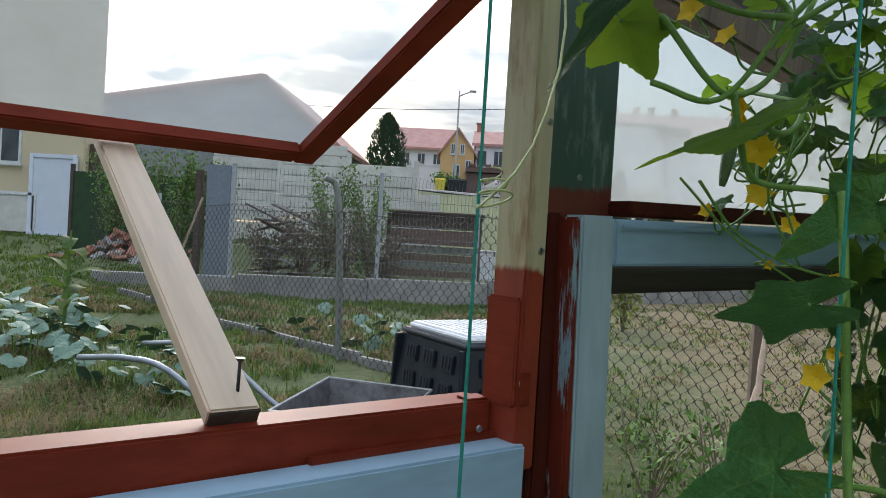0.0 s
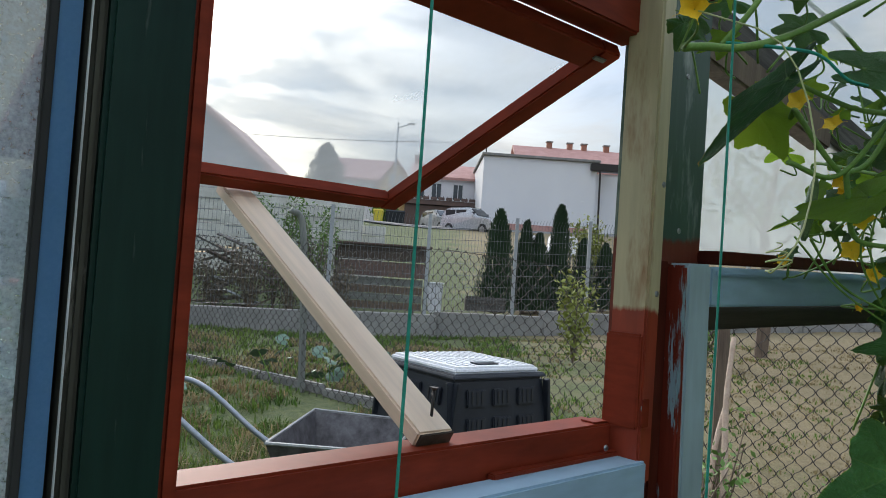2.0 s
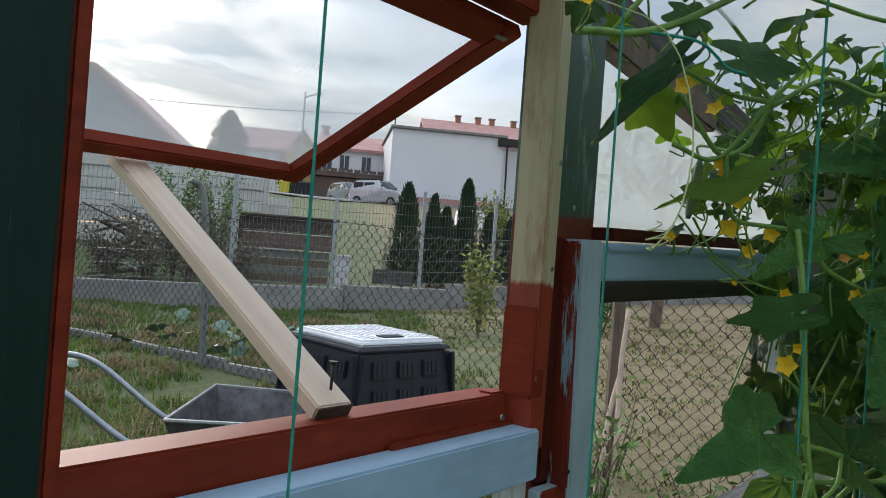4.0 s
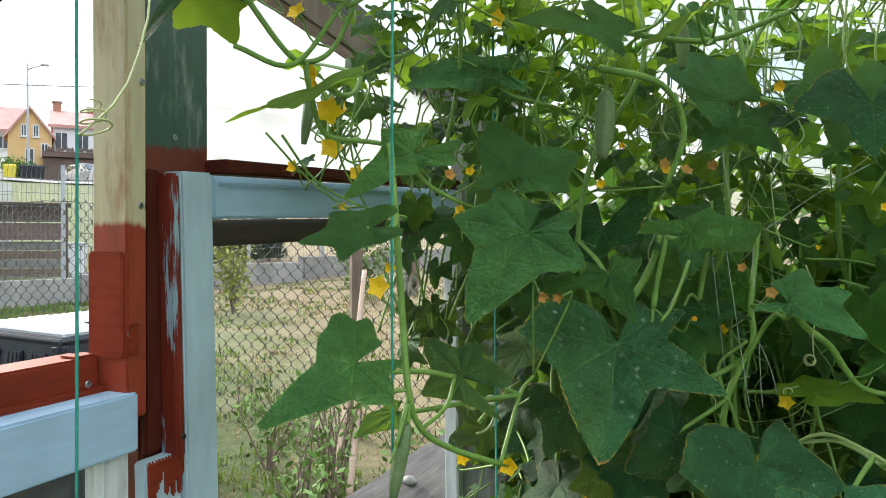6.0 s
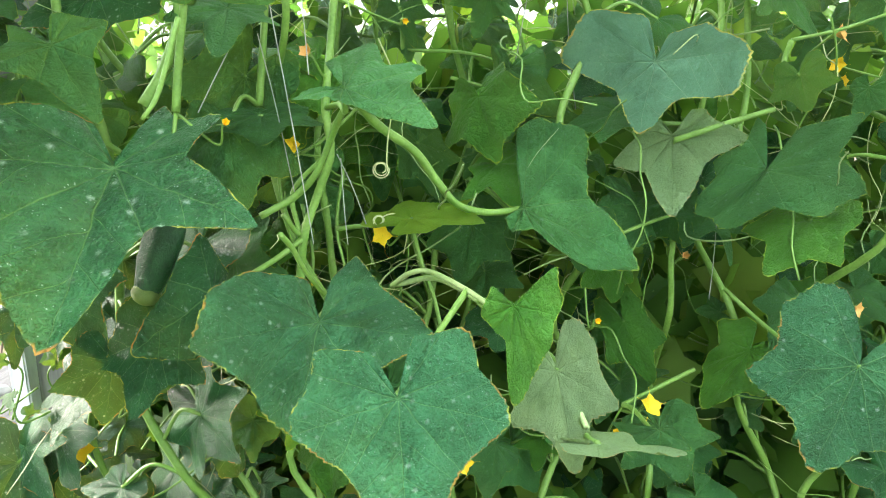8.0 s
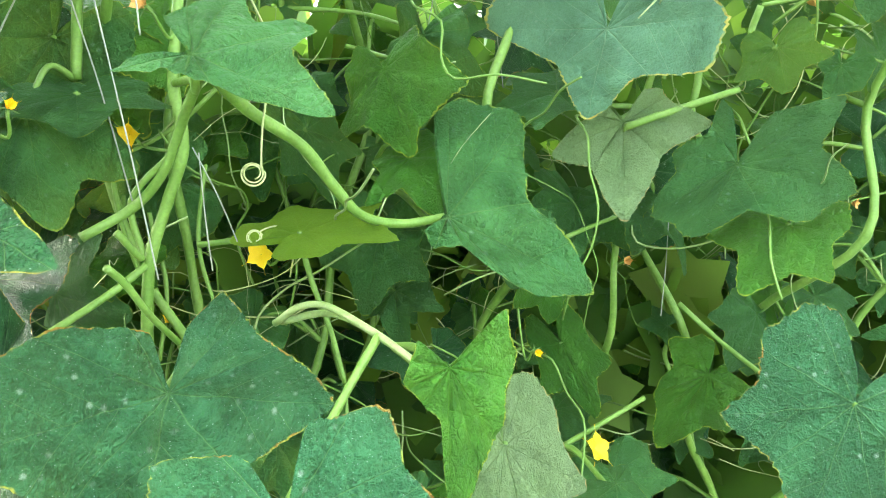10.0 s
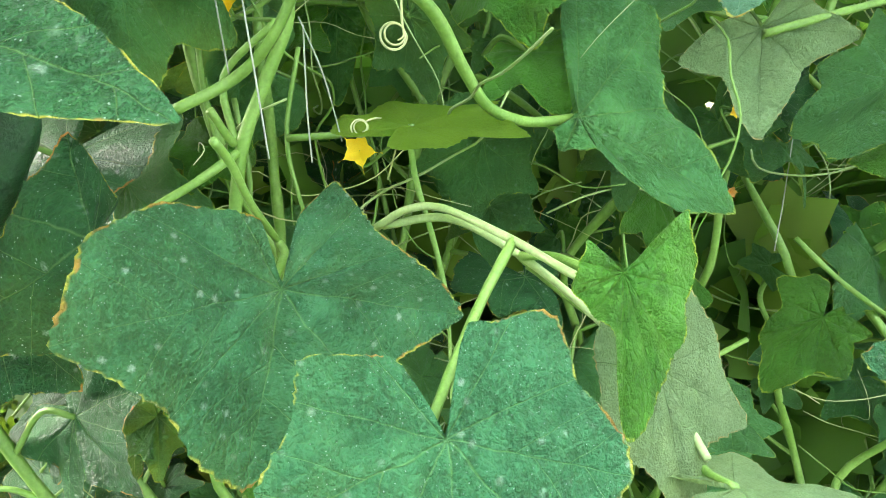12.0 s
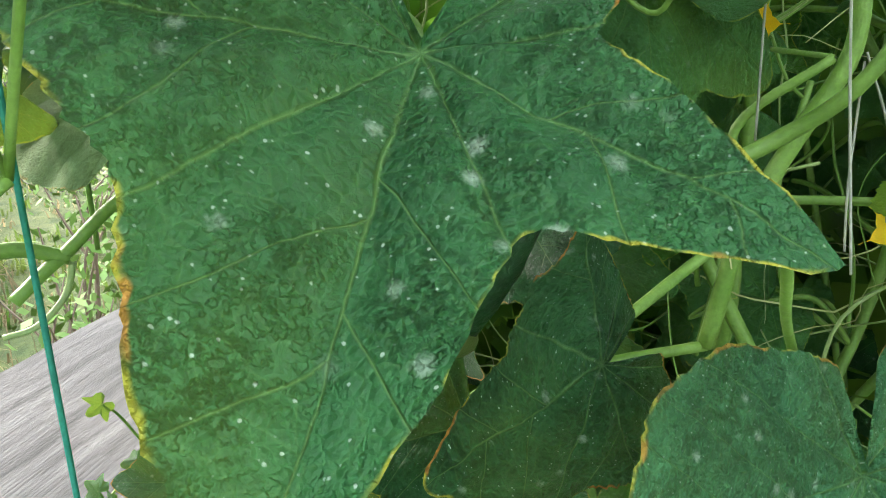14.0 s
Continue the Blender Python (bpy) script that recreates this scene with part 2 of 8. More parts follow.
def leaf_material(name, dark, light, vein, rim=(0.3, 0.3, 0.05), rim_amount=0.35, spots=0.0, burn=0.0, through=0.3, rough=0.42, quilt=0.5, rim_wide=0.0, sheen=0.2):
    """Cucumber leaf: branching veins, a quilted blade, mildew flecks and a pale or scorched rim."""
    m, nt, p, out = shader(name)
    uv = nt.nodes.new("ShaderNodeUVMap")
    uv.uv_map = "blade"
    pol = nt.nodes.new("ShaderNodeUVMap")
    pol.uv_map = "polar"
    base = put(nt, "Mapping", Location=(-1, -1, 0), Scale=(2, 2, 1))
    nt.links.new(uv.outputs[0], base.inputs["Vector"])
    info = nt.nodes.new("ShaderNodeObjectInfo").outputs["Random"]
    shift = nt.nodes.new("ShaderNodeVectorMath")
    shift.operation = "SCALE"
    shift.inputs[0].default_value = (37, 53, 11)
    nt.links.new(info, shift.inputs["Scale"])
    moved = nt.nodes.new("ShaderNodeVectorMath")
    nt.links.new(base.outputs[0], moved.inputs[0])
    nt.links.new(shift.outputs[0], moved.inputs[1])
    own = moved.outputs[0]
    wob = put(nt, "TexNoise", Scale=4.0, Detail=3.0)
    nt.links.new(own, wob.inputs["Vector"])
    sub = nt.nodes.new("ShaderNodeVectorMath")
    sub.operation = "SUBTRACT"
    nt.links.new(wob.outputs["Color"], sub.inputs[0])
    sub.inputs[1].default_value = (0.5, 0.5, 0.5)
    warp = nt.nodes.new("ShaderNodeVectorMath")
    warp.operation = "MULTIPLY_ADD"
    nt.links.new(sub.outputs[0], warp.inputs[0])
    warp.inputs[1].default_value = (0.05, 0.05, 0)
    nt.links.new(base.outputs[0], warp.inputs[2])
    sep = nt.nodes.new("ShaderNodeSeparateXYZ")
    nt.links.new(warp.outputs[0], sep.inputs[0])
    x, y = sep.outputs["X"], sep.outputs["Y"]
    veins = None
    # main ribs from the stalk, then a pair of side ribs on the long ones
    ribs = [(0, 0, a, 0.0072) for a in (0, 31, -31, 62, -62, 100, -100, 138, -138)]
    for a in (0, 62, -62):
        for r, s in ((0.3, 1), (0.38, -1), (0.55, 1), (0.62, -1)):
            ribs.append((r * math.cos(radians(a)), r * math.sin(radians(a)), a + 42 * s, 0.0036))
    for ox, oy, a, w in ribs:
        c, s = math.cos(radians(a)), math.sin(radians(a))
        along = math_node(nt, "ADD", math_node(nt, "MULTIPLY", x, c), math_node(nt, "MULTIPLY_ADD", y, s, -(ox * c + oy * s)))
        across = math_node(nt, "ABSOLUTE", math_node(nt, "ADD", math_node(nt, "MULTIPLY", x, -s), math_node(nt, "MULTIPLY_ADD", y, c, ox * s - oy * c)))
        width = math_node(nt, "MULTIPLY_ADD", along, -w * 0.75, w)
        line = math_node(nt, "MULTIPLY", math_node(nt, "SUBTRACT", 1.0, math_node(nt, "DIVIDE", across, math_node(nt, "MAXIMUM", width, 0.002)), None, True),
                         math_node(nt, "GREATER_THAN", along, 0.0))
        veins = line if veins is None else math_node(nt, "MAXIMUM", veins, line)
    net = put(nt, "TexVoronoi", Scale=11.0)
    net.feature = "DISTANCE_TO_EDGE"
    nt.links.new(warp.outputs[0], net.inputs["Vector"])
    cell = math_node(nt, "MINIMUM", math_node(nt, "MULTIPLY", net.outputs["Distance"], 5.0), 1.0)
    tiny = put(nt, "TexVoronoi", Scale=42.0)
    tiny.feature = "DISTANCE_TO_EDGE"
    nt.links.new(warp.outputs[0], tiny.inputs["Vector"])
    tcell = math_node(nt, "MINIMUM", math_node(nt, "MULTIPLY", tiny.outputs["Distance"], 3.0), 1.0)
    big = put(nt, "TexNoise", Scale=2.3, Detail=4.0)
    nt.links.new(own, big.inputs["Vector"])
    fine = put(nt, "TexNoise", Scale=120.0, Detail=3.0)
    nt.links.new(own, fine.inputs["Vector"])
    col = mix_node(nt, ramp_node(nt, big.outputs["Fac"], [(0.3, 0.0), (0.7, 1.0)]), dark, light)
    col = mix_node(nt, 1.0, col, ramp_node(nt, tcell, [(0.0, 1.12), (0.5, 0.96)]), "MULTIPLY")
    mid = put(nt, "TexNoise", Scale=30.0, Detail=6.0, Roughness=0.7)
    nt.links.new(own, mid.inputs["Vector"])
    col = mix_node(nt, 1.0, col, ramp_node(nt, mid.outputs["Fac"], [(0.3, 0.92), (0.7, 1.07)]), "MULTIPLY")
    # pits sunk in the relief are also darkened in colour, as their shade
    pit = math_node(nt, "MULTIPLY", ramp_node(nt, mid.outputs["Fac"], [(0.40, 1.0), (0.47, 0.0)]), ramp_node(nt, wob.outputs["Fac"], [(0.45, 0.0), (0.6, 1.0)]))
    col = mix_node(nt, math_node(nt, "MULTIPLY", pit, 0.3 if burn > 0.6 else 0.18), col, tuple(c * 0.35 for c in dark))
    netline = math_node(nt, "MULTIPLY", math_node(nt, "SUBTRACT", 1.0, math_node(nt, "MULTIPLY", net.outputs["Distance"], 28.0), None, True), 0.09)
    col = mix_node(nt, math_node(nt, "MAXIMUM", math_node(nt, "MULTIPLY", veins, 0.58), netline), col, vein)
    tone = math_node(nt, "MULTIPLY_ADD", info, 0.3, 0.85)
    comb = nt.nodes.new("ShaderNodeCombineColor")
    for i in range(3):
        nt.links.new(tone, comb.inputs[i])
    col = mix_node(nt, 1.0, col, comb.outputs[0], "MULTIPLY")
    if spots:
        sp = put(nt, "TexVoronoi", Scale=9.0, Randomness=1.0)
        nt.links.new(own, sp.inputs["Vector"])
        ragged = math_node(nt, "MULTIPLY_ADD", fine.outputs["Fac"], 0.25, sp.outputs["Distance"])
        fleck = math_node(nt, "MULTIPLY", ramp_node(nt, ragged, [(0.17, 0.85), (0.33, 0.0)]), spots)
        keep = put(nt, "TexNoise", Scale=3.1, Detail=2.0)
        nt.links.new(own, keep.inputs["Vector"])
        fleck = math_node(nt, "MULTIPLY", fleck, ramp_node(nt, keep.outputs["Fac"], [(0.4, 0.0), (0.62, 1.0)]))
        sp2 = put(nt, "TexVoronoi", Scale=55.0)
        nt.links.new(warp.outputs[0], sp2.inputs["Vector"])
        few = nt.nodes.new("ShaderNodeSeparateColor")
        nt.links.new(sp2.outputs["Color"], few.inputs[0])
        speck = math_node(nt, "MULTIPLY_ADD", fine.outputs["Fac"], 0.5, sp2.outputs["Distance"])
        fleck2 = math_node(nt, "MULTIPLY", ramp_node(nt, speck, [(0.34, 1.0), (0.44, 0.0)]), math_node(nt, "MULTIPLY", math_node(nt, "GREATER_THAN", few.outputs[0], 0.58), spots * 0.9))
        col = mix_node(nt, math_node(nt, "MAXIMUM", fleck, fleck2), col, (0.36, 0.46, 0.36))
    sp_ = nt.nodes.new("ShaderNodeSeparateXYZ")
    nt.links.new(pol.outputs[0], sp_.inputs[0])
    rho = sp_.outputs["X"]
    jag = put(nt, "TexNoise", Scale=11.0, Detail=5.0)
    nt.links.new(own, jag.inputs["Vector"])
    r2 = math_node(nt, "SUBTRACT", math_node(nt, "MULTIPLY_ADD", jag.outputs["Fac"], 0.045, rho), 0.5)
    pale = math_node(nt, "MULTIPLY", ramp_node(nt, jag.outputs["Fac"], [(0.45 - 5 * rim_wide, 0.0), (0.58 - 5 * rim_wide, 1.0)]), rim_amount)
    col = mix_node(nt, math_node(nt, "MULTIPLY", ramp_node(nt, r2, [(0.508 - rim_wide, 0.0), (0.52 - rim_wide, 1.0)]), pale), col, rim)
    if burn:
        where = put(nt, "TexNoise", Scale=4.5, Detail=3.0)
        nt.links.new(own, where.inputs["Vector"])
        bm_ = math_node(nt, "MULTIPLY", ramp_node(nt, r2, [(0.498, 0.0), (0.507, 1.0)]), ramp_node(nt, where.outputs["Fac"], [(0.55, 0.0), (0.59, 1.0)]))
        col = mix_node(nt, math_node(nt, "MULTIPLY", bm_, burn), col, (0.42, 0.2, 0.04))
    nt.links.new(col, p.inputs["Base Color"])
    nt.links.new(math_node(nt, "MULTIPLY_ADD", fine.outputs["Fac"], 0.25, rough), p.inputs["Roughness"])
    p.inputs["Specular IOR Level"].default_value = sheen
    crease = put(nt, "TexNoise", Scale=60.0, Detail=2.0, Roughness=0.5)
    nt.links.new(own, crease.inputs["Vector"])
    where_ = put(nt, "TexNoise", Scale=3.6, Detail=2.0)
    nt.links.new(moved.outputs[0], where_.inputs["Vector"])
    blister = math_node(nt, "MULTIPLY", ramp_node(nt, crease.outputs["Fac"], [(0.50, 0.0), (0.60, 1.0)]), ramp_node(nt, where_.outputs["Fac"], [(0.44, 0.0), (0.58, 1.0)]))
    h = math_node(nt, "ADD", math_node(nt, "MULTIPLY", cell, 0.32 * quilt), math_node(nt, "MULTIPLY", tcell, 0.22))
    h = math_node(nt, "ADD", h, math_node(nt, "MULTIPLY", big.outputs["Fac"], 0.5))
    h = math_node(nt, "MULTIPLY_ADD", veins, -0.3, h)
    h = math_node(nt, "MULTIPLY_ADD", fine.outputs["Fac"], 0.10, h)
    h = math_node(nt, "MULTIPLY_ADD", mid.outputs["Fac"], 0.45, math_node(nt, "MULTIPLY_ADD", pit, -0.3, h))
    h = math_node(nt, "MULTIPLY_ADD", blister, 0.5 * quilt, h)
    bump_node(nt, p, h, 1.0, 0.0042)
    tl = put(nt, "BsdfTranslucent")
    nt.links.new(mix_node(nt, 0.55, col, (0.42, 0.58, 0.03)), tl.inputs["Color"])
    mx = nt.nodes.new("ShaderNodeMixShader")
    mx.inputs[0].default_value = through
    nt.links.new(p.outputs[0], mx.inputs[1])
    nt.links.new(tl.outputs[0], mx.inputs[2])
    nt.links.new(mx.outputs[0], out.inputs["Surface"])
    return m


M = {}
M["red"] = worn_paint("red_brown_paint", (0.27, 0.040, 0.017), (0.30, 0.10, 0.05), 0.31, 0.56, (0.2, 0.2, 1), 14)
M["red_post"] = two_paints("cream_over_red", (0.56, 0.49, 0.31), (0.36, 0.055, 0.024), (0.33, 0.17, 0.08), 1.262, 0.02)
M["green"] = worn_paint("dark_green_paint", (0.014, 0.044, 0.034), (0.10, 0.13, 0.12), 0.33, 0.34, (1, 1, 0.1), 16, tint=0.25)
M["green_worn"] = two_paints("green_worn_red", (0.05, 0.1, 0.075), (0.16, 0.03, 0.015), (0.38, 0.42, 0.4), 1.37, 0.03, 0.37)
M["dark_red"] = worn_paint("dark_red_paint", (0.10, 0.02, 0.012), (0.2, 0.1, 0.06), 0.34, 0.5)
M["blue"] = worn_paint("pale_blue_paint", (0.50, 0.64, 0.72), (0.36, 0.30, 0.24), 0.31, 0.5, (1, 1, 0.18), 22, streak=0.14)
M["blue_rail"] = worn_paint("pale_blue_paint_rail", (0.44, 0.62, 0.80), (0.45, 0.40, 0.33), 0.27, 0.5, (0.2, 0.2, 1), 22, streak=0.12)
M["white_paint"] = worn_paint("white_paint", (0.78, 0.80, 0.80), (0.4, 0.36, 0.3), 0.3, 0.5)
M["brush_red"] = worn_paint("brushed_red_overlap", (0.22, 0.035, 0.02), (0.40, 0.55, 0.64), 0.40, 0.45, (1, 1, 0.12), 46)
M["dark_wood"] = wood("dark_and_shaded_wood", (0.055, 0.04, 0.03), (0.11, 0.08, 0.06), 0)
M["grey_wood"] = wood("weathered_grey_wood", (0.045, 0.041, 0.037), (0.17, 0.158, 0.148), 0, 0.9, 60, 1.0)
M["post_wood"] = wood("grey_post_wood", (0.16, 0.17, 0.15), (0.29, 0.30, 0.27), 2, 0.8, 22, 0.6)
M["prop_wood"] = surface("planed_pine", (0.72, 0.54, 0.40), (0.82, 0.66, 0.52), 5, 0.5, 0.15, 60, squash=(0.08, 1, 1), spread=0.09)
M["old_wood"] = wood("brown_old_wood", (0.13, 0.09, 0.065), (0.24, 0.18, 0.13), 2, 0.8)
M["stick_wood"] = wood("pale_stick_wood", (0.36, 0.25, 0.17), (0.5, 0.38, 0.28), 2, 0.7)
M["film"] = film_sheet("cloudy_film", 0.34, (0.66, 0.82, 0.84), 0.35, 0.48)
M["film_sash"] = film_sheet("hazy_film", 0.55, (0.84, 0.91, 0.95), 0.3, 0.32)
# roof film: its grey tint and cloudiness are set to dim the inside
M["film_dim"] = film_sheet("dimming_roof_film", 0.62, (0.70, 0.72, 0.68), 0.3, 0.4)
M["film_thin"] = film_sheet("thin_film", 0.66, (0.90, 0.94, 0.95), 0.3)
M["steel"] = surface("grey_steel", (0.33, 0.34, 0.35), (0.45, 0.46, 0.47), 12, 0.4, 0.1, metallic=0.9)
M["black_steel"] = surface("black_steel", (0.03, 0.03, 0.03), (0.06, 0.05, 0.045), 20, 0.45, 0.1, metallic=0.6)
M["bin"] = surface("black_plastic", (0.011, 0.014, 0.021), (0.019, 0.023, 0.031), 9, 0.5, 0.15)
M["bin_lid"] = surface("pale_grey_plastic", (0.66, 0.67, 0.69), (0.78, 0.79, 0.80), 7, 0.5, 0.12)
M["barrow"] = surface("rusty_enamel", (0.13, 0.125, 0.13), (0.035, 0.03, 0.032), 16, 0.6, 0.3, 70)
M["rim"] = surface("pale_metal_rim", (0.42, 0.43, 0.42), (0.3, 0.3, 0.3), 14, 0.5, 0.1, metallic=0.4)
M["tube"] = surface("galvanised_tube", (0.22, 0.25, 0.28), (0.32, 0.34, 0.37), 20, 0.45, 0.1, metallic=0.6)
M["wire"] = surface("dull_wire", (0.028, 0.024, 0.02), (0.055, 0.045, 0.035), 20, 0.7, 0.0)
M["fence_wire"] = surface("grey_fence_wire", (0.16, 0.17, 0.18), (0.22, 0.23, 0.24), 20, 0.5, 0.0, metallic=0.3)
M["fence_post"] = surface("galvanised_post", (0.36, 0.38, 0.41), (0.46, 0.48, 0.5), 20, 0.5, 0.05, metallic=0.3)
M["concrete"] = surface("grey_concrete", (0.22, 0.215, 0.205), (0.34, 0.33, 0.31), 3, 0.9, 0.5, 40, depth=0.006)
M["plank_concrete"] = surface("pale_concrete_plank", (0.56, 0.55, 0.50), (0.70, 0.69, 0.64), 3, 0.85, 0.4, 40, depth=0.004)
M["asphalt"] = surface("road_asphalt", (0.16, 0.16, 0.16), (0.22, 0.22, 0.215), 2, 0.9, 0.2, 60)
M["plaster_white"] = surface("white_plaster", (0.74, 0.74, 0.76), (0.8, 0.8, 0.81), 0.5, 0.9, 0.1, 30)
M["plaster_orange"] = surface("orange_plaster", (0.70, 0.45, 0.20), (0.76, 0.50, 0.24), 0.5, 0.9, 0.1, 30)
M["plaster_cream"] = surface("cream_plaster", (0.56, 0.47, 0.31), (0.64, 0.55, 0.38), 0.6, 0.9, 0.2, 30)
M["roof"] = surface("red_roof_tile", (0.42, 0.22, 0.19), (0.52, 0.30, 0.26), 1.5, 0.85, 0.5, 12, depth=0.03)
M["brown_wall"] = surface("brown_wall", (0.12, 0.08, 0.07), (0.18, 0.12, 0.10), 1.2, 0.85, 0.2, 20)
M["pane"] = surface("dark_pane", (0.05, 0.06, 0.07), (0.09, 0.1, 0.11), 2, 0.1, 0.0)
M["car_paint"] = surface("silver_car_paint", (0.62, 0.64, 0.66), (0.68, 0.70, 0.72), 2, 0.25, 0.0, metallic=0.5)
M["car_glass"] = surface("car_glass", (0.03, 0.035, 0.04), (0.05, 0.055, 0.06), 2, 0.1, 0.0)
M["tyre"] = surface("tyre_rubber", (0.02, 0.02, 0.02), (0.035, 0.035, 0.035), 9, 0.8, 0.1)
M["yellow_plastic"] = surface("yellow_plastic", (0.75, 0.6, 0.05), (0.8, 0.66, 0.1), 4, 0.5, 0.0)
M["brick"] = surface("old_brick", (0.30, 0.12, 0.08), (0.42, 0.22, 0.15), 12, 0.9, 0.5, 60)
M["twine"] = surface("green_twine", (0.02, 0.26, 0.19), (0.04, 0.36, 0.27), 60, 0.7, 0.3, 400)
M["white_string"] = surface("white_string", (0.26, 0.28, 0.23), (0.38, 0.39, 0.33), 60, 0.7, 0.2, 400)
M["stem"] = surface("green_stem", (0.12, 0.25, 0.035), (0.2, 0.35, 0.07), 25, 0.5, 0.4, 300)
M["pale_stem"] = surface("pale_stem", (0.26, 0.38, 0.12), (0.36, 0.47, 0.2), 25, 0.45, 0.4, 300)
M["tendril"] = surface("pale_tendril", (0.36, 0.42, 0.16), (0.48, 0.5, 0.24), 25, 0.5, 0.2, 300)
M["petal"] = surface("yellow_petal", (0.93, 0.56, 0.008), (0.97, 0.68, 0.02), 70, 0.55, 0.3, 260)
M["withered"] = surface("withered_petal", (0.62, 0.30, 0.06), (0.72, 0.44, 0.14), 70, 0.7, 0.3, 260)
M["cucumber"] = surface("cucumber_skin", (0.008, 0.052, 0.016), (0.020, 0.095, 0.026), 30, 0.45, 0.8, 240, depth=0.003)
M["cucumber_tip"] = surface("cucumber_blossom_end", (0.07, 0.17, 0.025), (0.26, 0.31, 0.08), 60, 0.5, 0.5, 240)
M["cucumber_young"] = surface("young_cucumber_skin", (0.10, 0.17, 0.06), (0.17, 0.25, 0.10), 40, 0.5, 0.8, 300)
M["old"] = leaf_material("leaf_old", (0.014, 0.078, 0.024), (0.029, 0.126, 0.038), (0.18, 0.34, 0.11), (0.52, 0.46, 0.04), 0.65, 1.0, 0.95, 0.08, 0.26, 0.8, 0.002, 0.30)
# part of this blue is the sky's sheen, put into the blade colour
M["teal"] = leaf_material("leaf_blue_green", (0.024, 0.124, 0.048), (0.043, 0.178, 0.070), (0.17, 0.36, 0.12), (0.46, 0.44, 0.05), 0.7, 0.8, 0.7, 0.12, 0.34, 1.2, 0.003, 0.32)
M["mature"] = leaf_material("leaf_mature", (0.036, 0.150, 0.042), (0.070, 0.220, 0.062), (0.16, 0.30, 0.08), (0.36, 0.42, 0.04), 0.6, 0.35, 0.0, 0.24, 0.38, 1.5, 0.004, 0.26)
M["rimmed"] = leaf_material("leaf_yellow_rim", (0.11, 0.26, 0.165), (0.155, 0.33, 0.21), (0.30, 0.48, 0.29), (0.58, 0.50, 0.10), 0.8, 0.35, 0.5, 0.16, 0.5, 0.6, 0.016)
M["young"] = leaf_material("leaf_young", (0.036, 0.165, 0.016), (0.075, 0.245, 0.026), (0.10, 0.28, 0.035), (0.34, 0.42, 0.04), 0.8, 0.15, 0.0, 0.2, 0.3, 1.6, 0.01, 0.34)
# the brighter green stands in for light from behind the blade
M["light"] = leaf_material("leaf_backlit_tone", (0.14, 0.29, 0.035), (0.22, 0.40, 0.05), (0.26, 0.44, 0.09), (0.3, 0.4, 0.06), 0.3, 0.0, 0.0, 0.64, 0.45, 0.6)
M["under"] = leaf_material("leaf_underside", (0.17, 0.28, 0.125), (0.23, 0.34, 0.165), (0.14, 0.24, 0.10), (0.5, 0.36, 0.14), 0.8, 0.0, 0.3, 0.24, 0.65, 0.4)
M["grass"] = surface("grass_blade", (0.06, 0.14, 0.02), (0.19, 0.25, 0.05), 1.6, 0.7, 0.0, 14, spread=0.42)
M["dry_grass"] = surface("dry_grass", (0.20, 0.155, 0.075), (0.37, 0.30, 0.16), 3, 0.8, 0.0, 9, spread=0.3)
for key in ("grass", "dry_grass"):
    gnt_ = M[key].node_tree
    gp0, go0 = gnt_.nodes["Principled BSDF"], gnt_.nodes["Material Output"]
    gtl, gmx_ = put(gnt_, "BsdfTranslucent"), gnt_.nodes.new("ShaderNodeMixShader")
    gnt_.links.new(gp0.inputs["Base Color"].links[0].from_socket, gtl.inputs["Color"])
    gmx_.inputs[0].default_value = 0.5
    gnt_.links.new(gp0.outputs[0], gmx_.inputs[1])
    gnt_.links.new(gtl.outputs[0], gmx_.inputs[2])
    gnt_.links.new(gmx_.outputs[0], go0.inputs["Surface"])
M["conifer"] = surface("conifer_green", (0.018, 0.045, 0.018), (0.035, 0.075, 0.028), 4, 0.8, 0.3, 30)
M["shrub"] = surface("shrub_green", (0.09, 0.18, 0.03), (0.16, 0.26, 0.05), 3, 0.7, 0.3, 30)
M["yellow_shrub"] = surface("yellow_shrub_green", (0.2, 0.24, 0.04), (0.3, 0.32, 0.07), 3, 0.7, 0.3, 30)
M["dry_bush"] = surface("dry_bush", (0.10, 0.08, 0.055), (0.17, 0.14, 0.09), 3, 0.8, 0.3, 30)
M["squash"] = surface("squash_leaf", (0.075, 0.15, 0.10), (0.135, 0.225, 0.155), 6, 0.6, 0.4, 60)
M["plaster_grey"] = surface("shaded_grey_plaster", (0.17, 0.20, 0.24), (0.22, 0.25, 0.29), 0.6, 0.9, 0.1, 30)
M["door_blue"] = surface("pale_blue_enamel", (0.66, 0.71, 0.82), (0.72, 0.77, 0.87), 2, 0.5, 0.05)
M["fabric"] = surface("white_cloth", (0.7, 0.7, 0.72), (0.8, 0.8, 0.82), 3, 0.8, 0.1)
n_mat, nnt, np_, nout = shader("blue_net_cloth")
nnt.links.new(mix_node(nnt, noise_node(nnt, 420, 2, 0.6), (0.10, 0.27, 0.50), (0.20, 0.40, 0.66)), np_.inputs["Base Color"])
ntl, nmx = put(nnt, "BsdfTranslucent", Color=(0.16, 0.38, 0.66, 1)), nnt.nodes.new("ShaderNodeMixShader")
nmx.inputs[0].default_value = 0.45
nnt.links.new(np_.outputs[0], nmx.inputs[1])
nnt.links.new(ntl.outputs[0], nmx.inputs[2])
nnt.links.new(nmx.outputs[0], nout.inputs["Surface"])
M["net"] = n_mat
w_mat, wnt, wp, wout2 = shader("sheer_net_cloth")
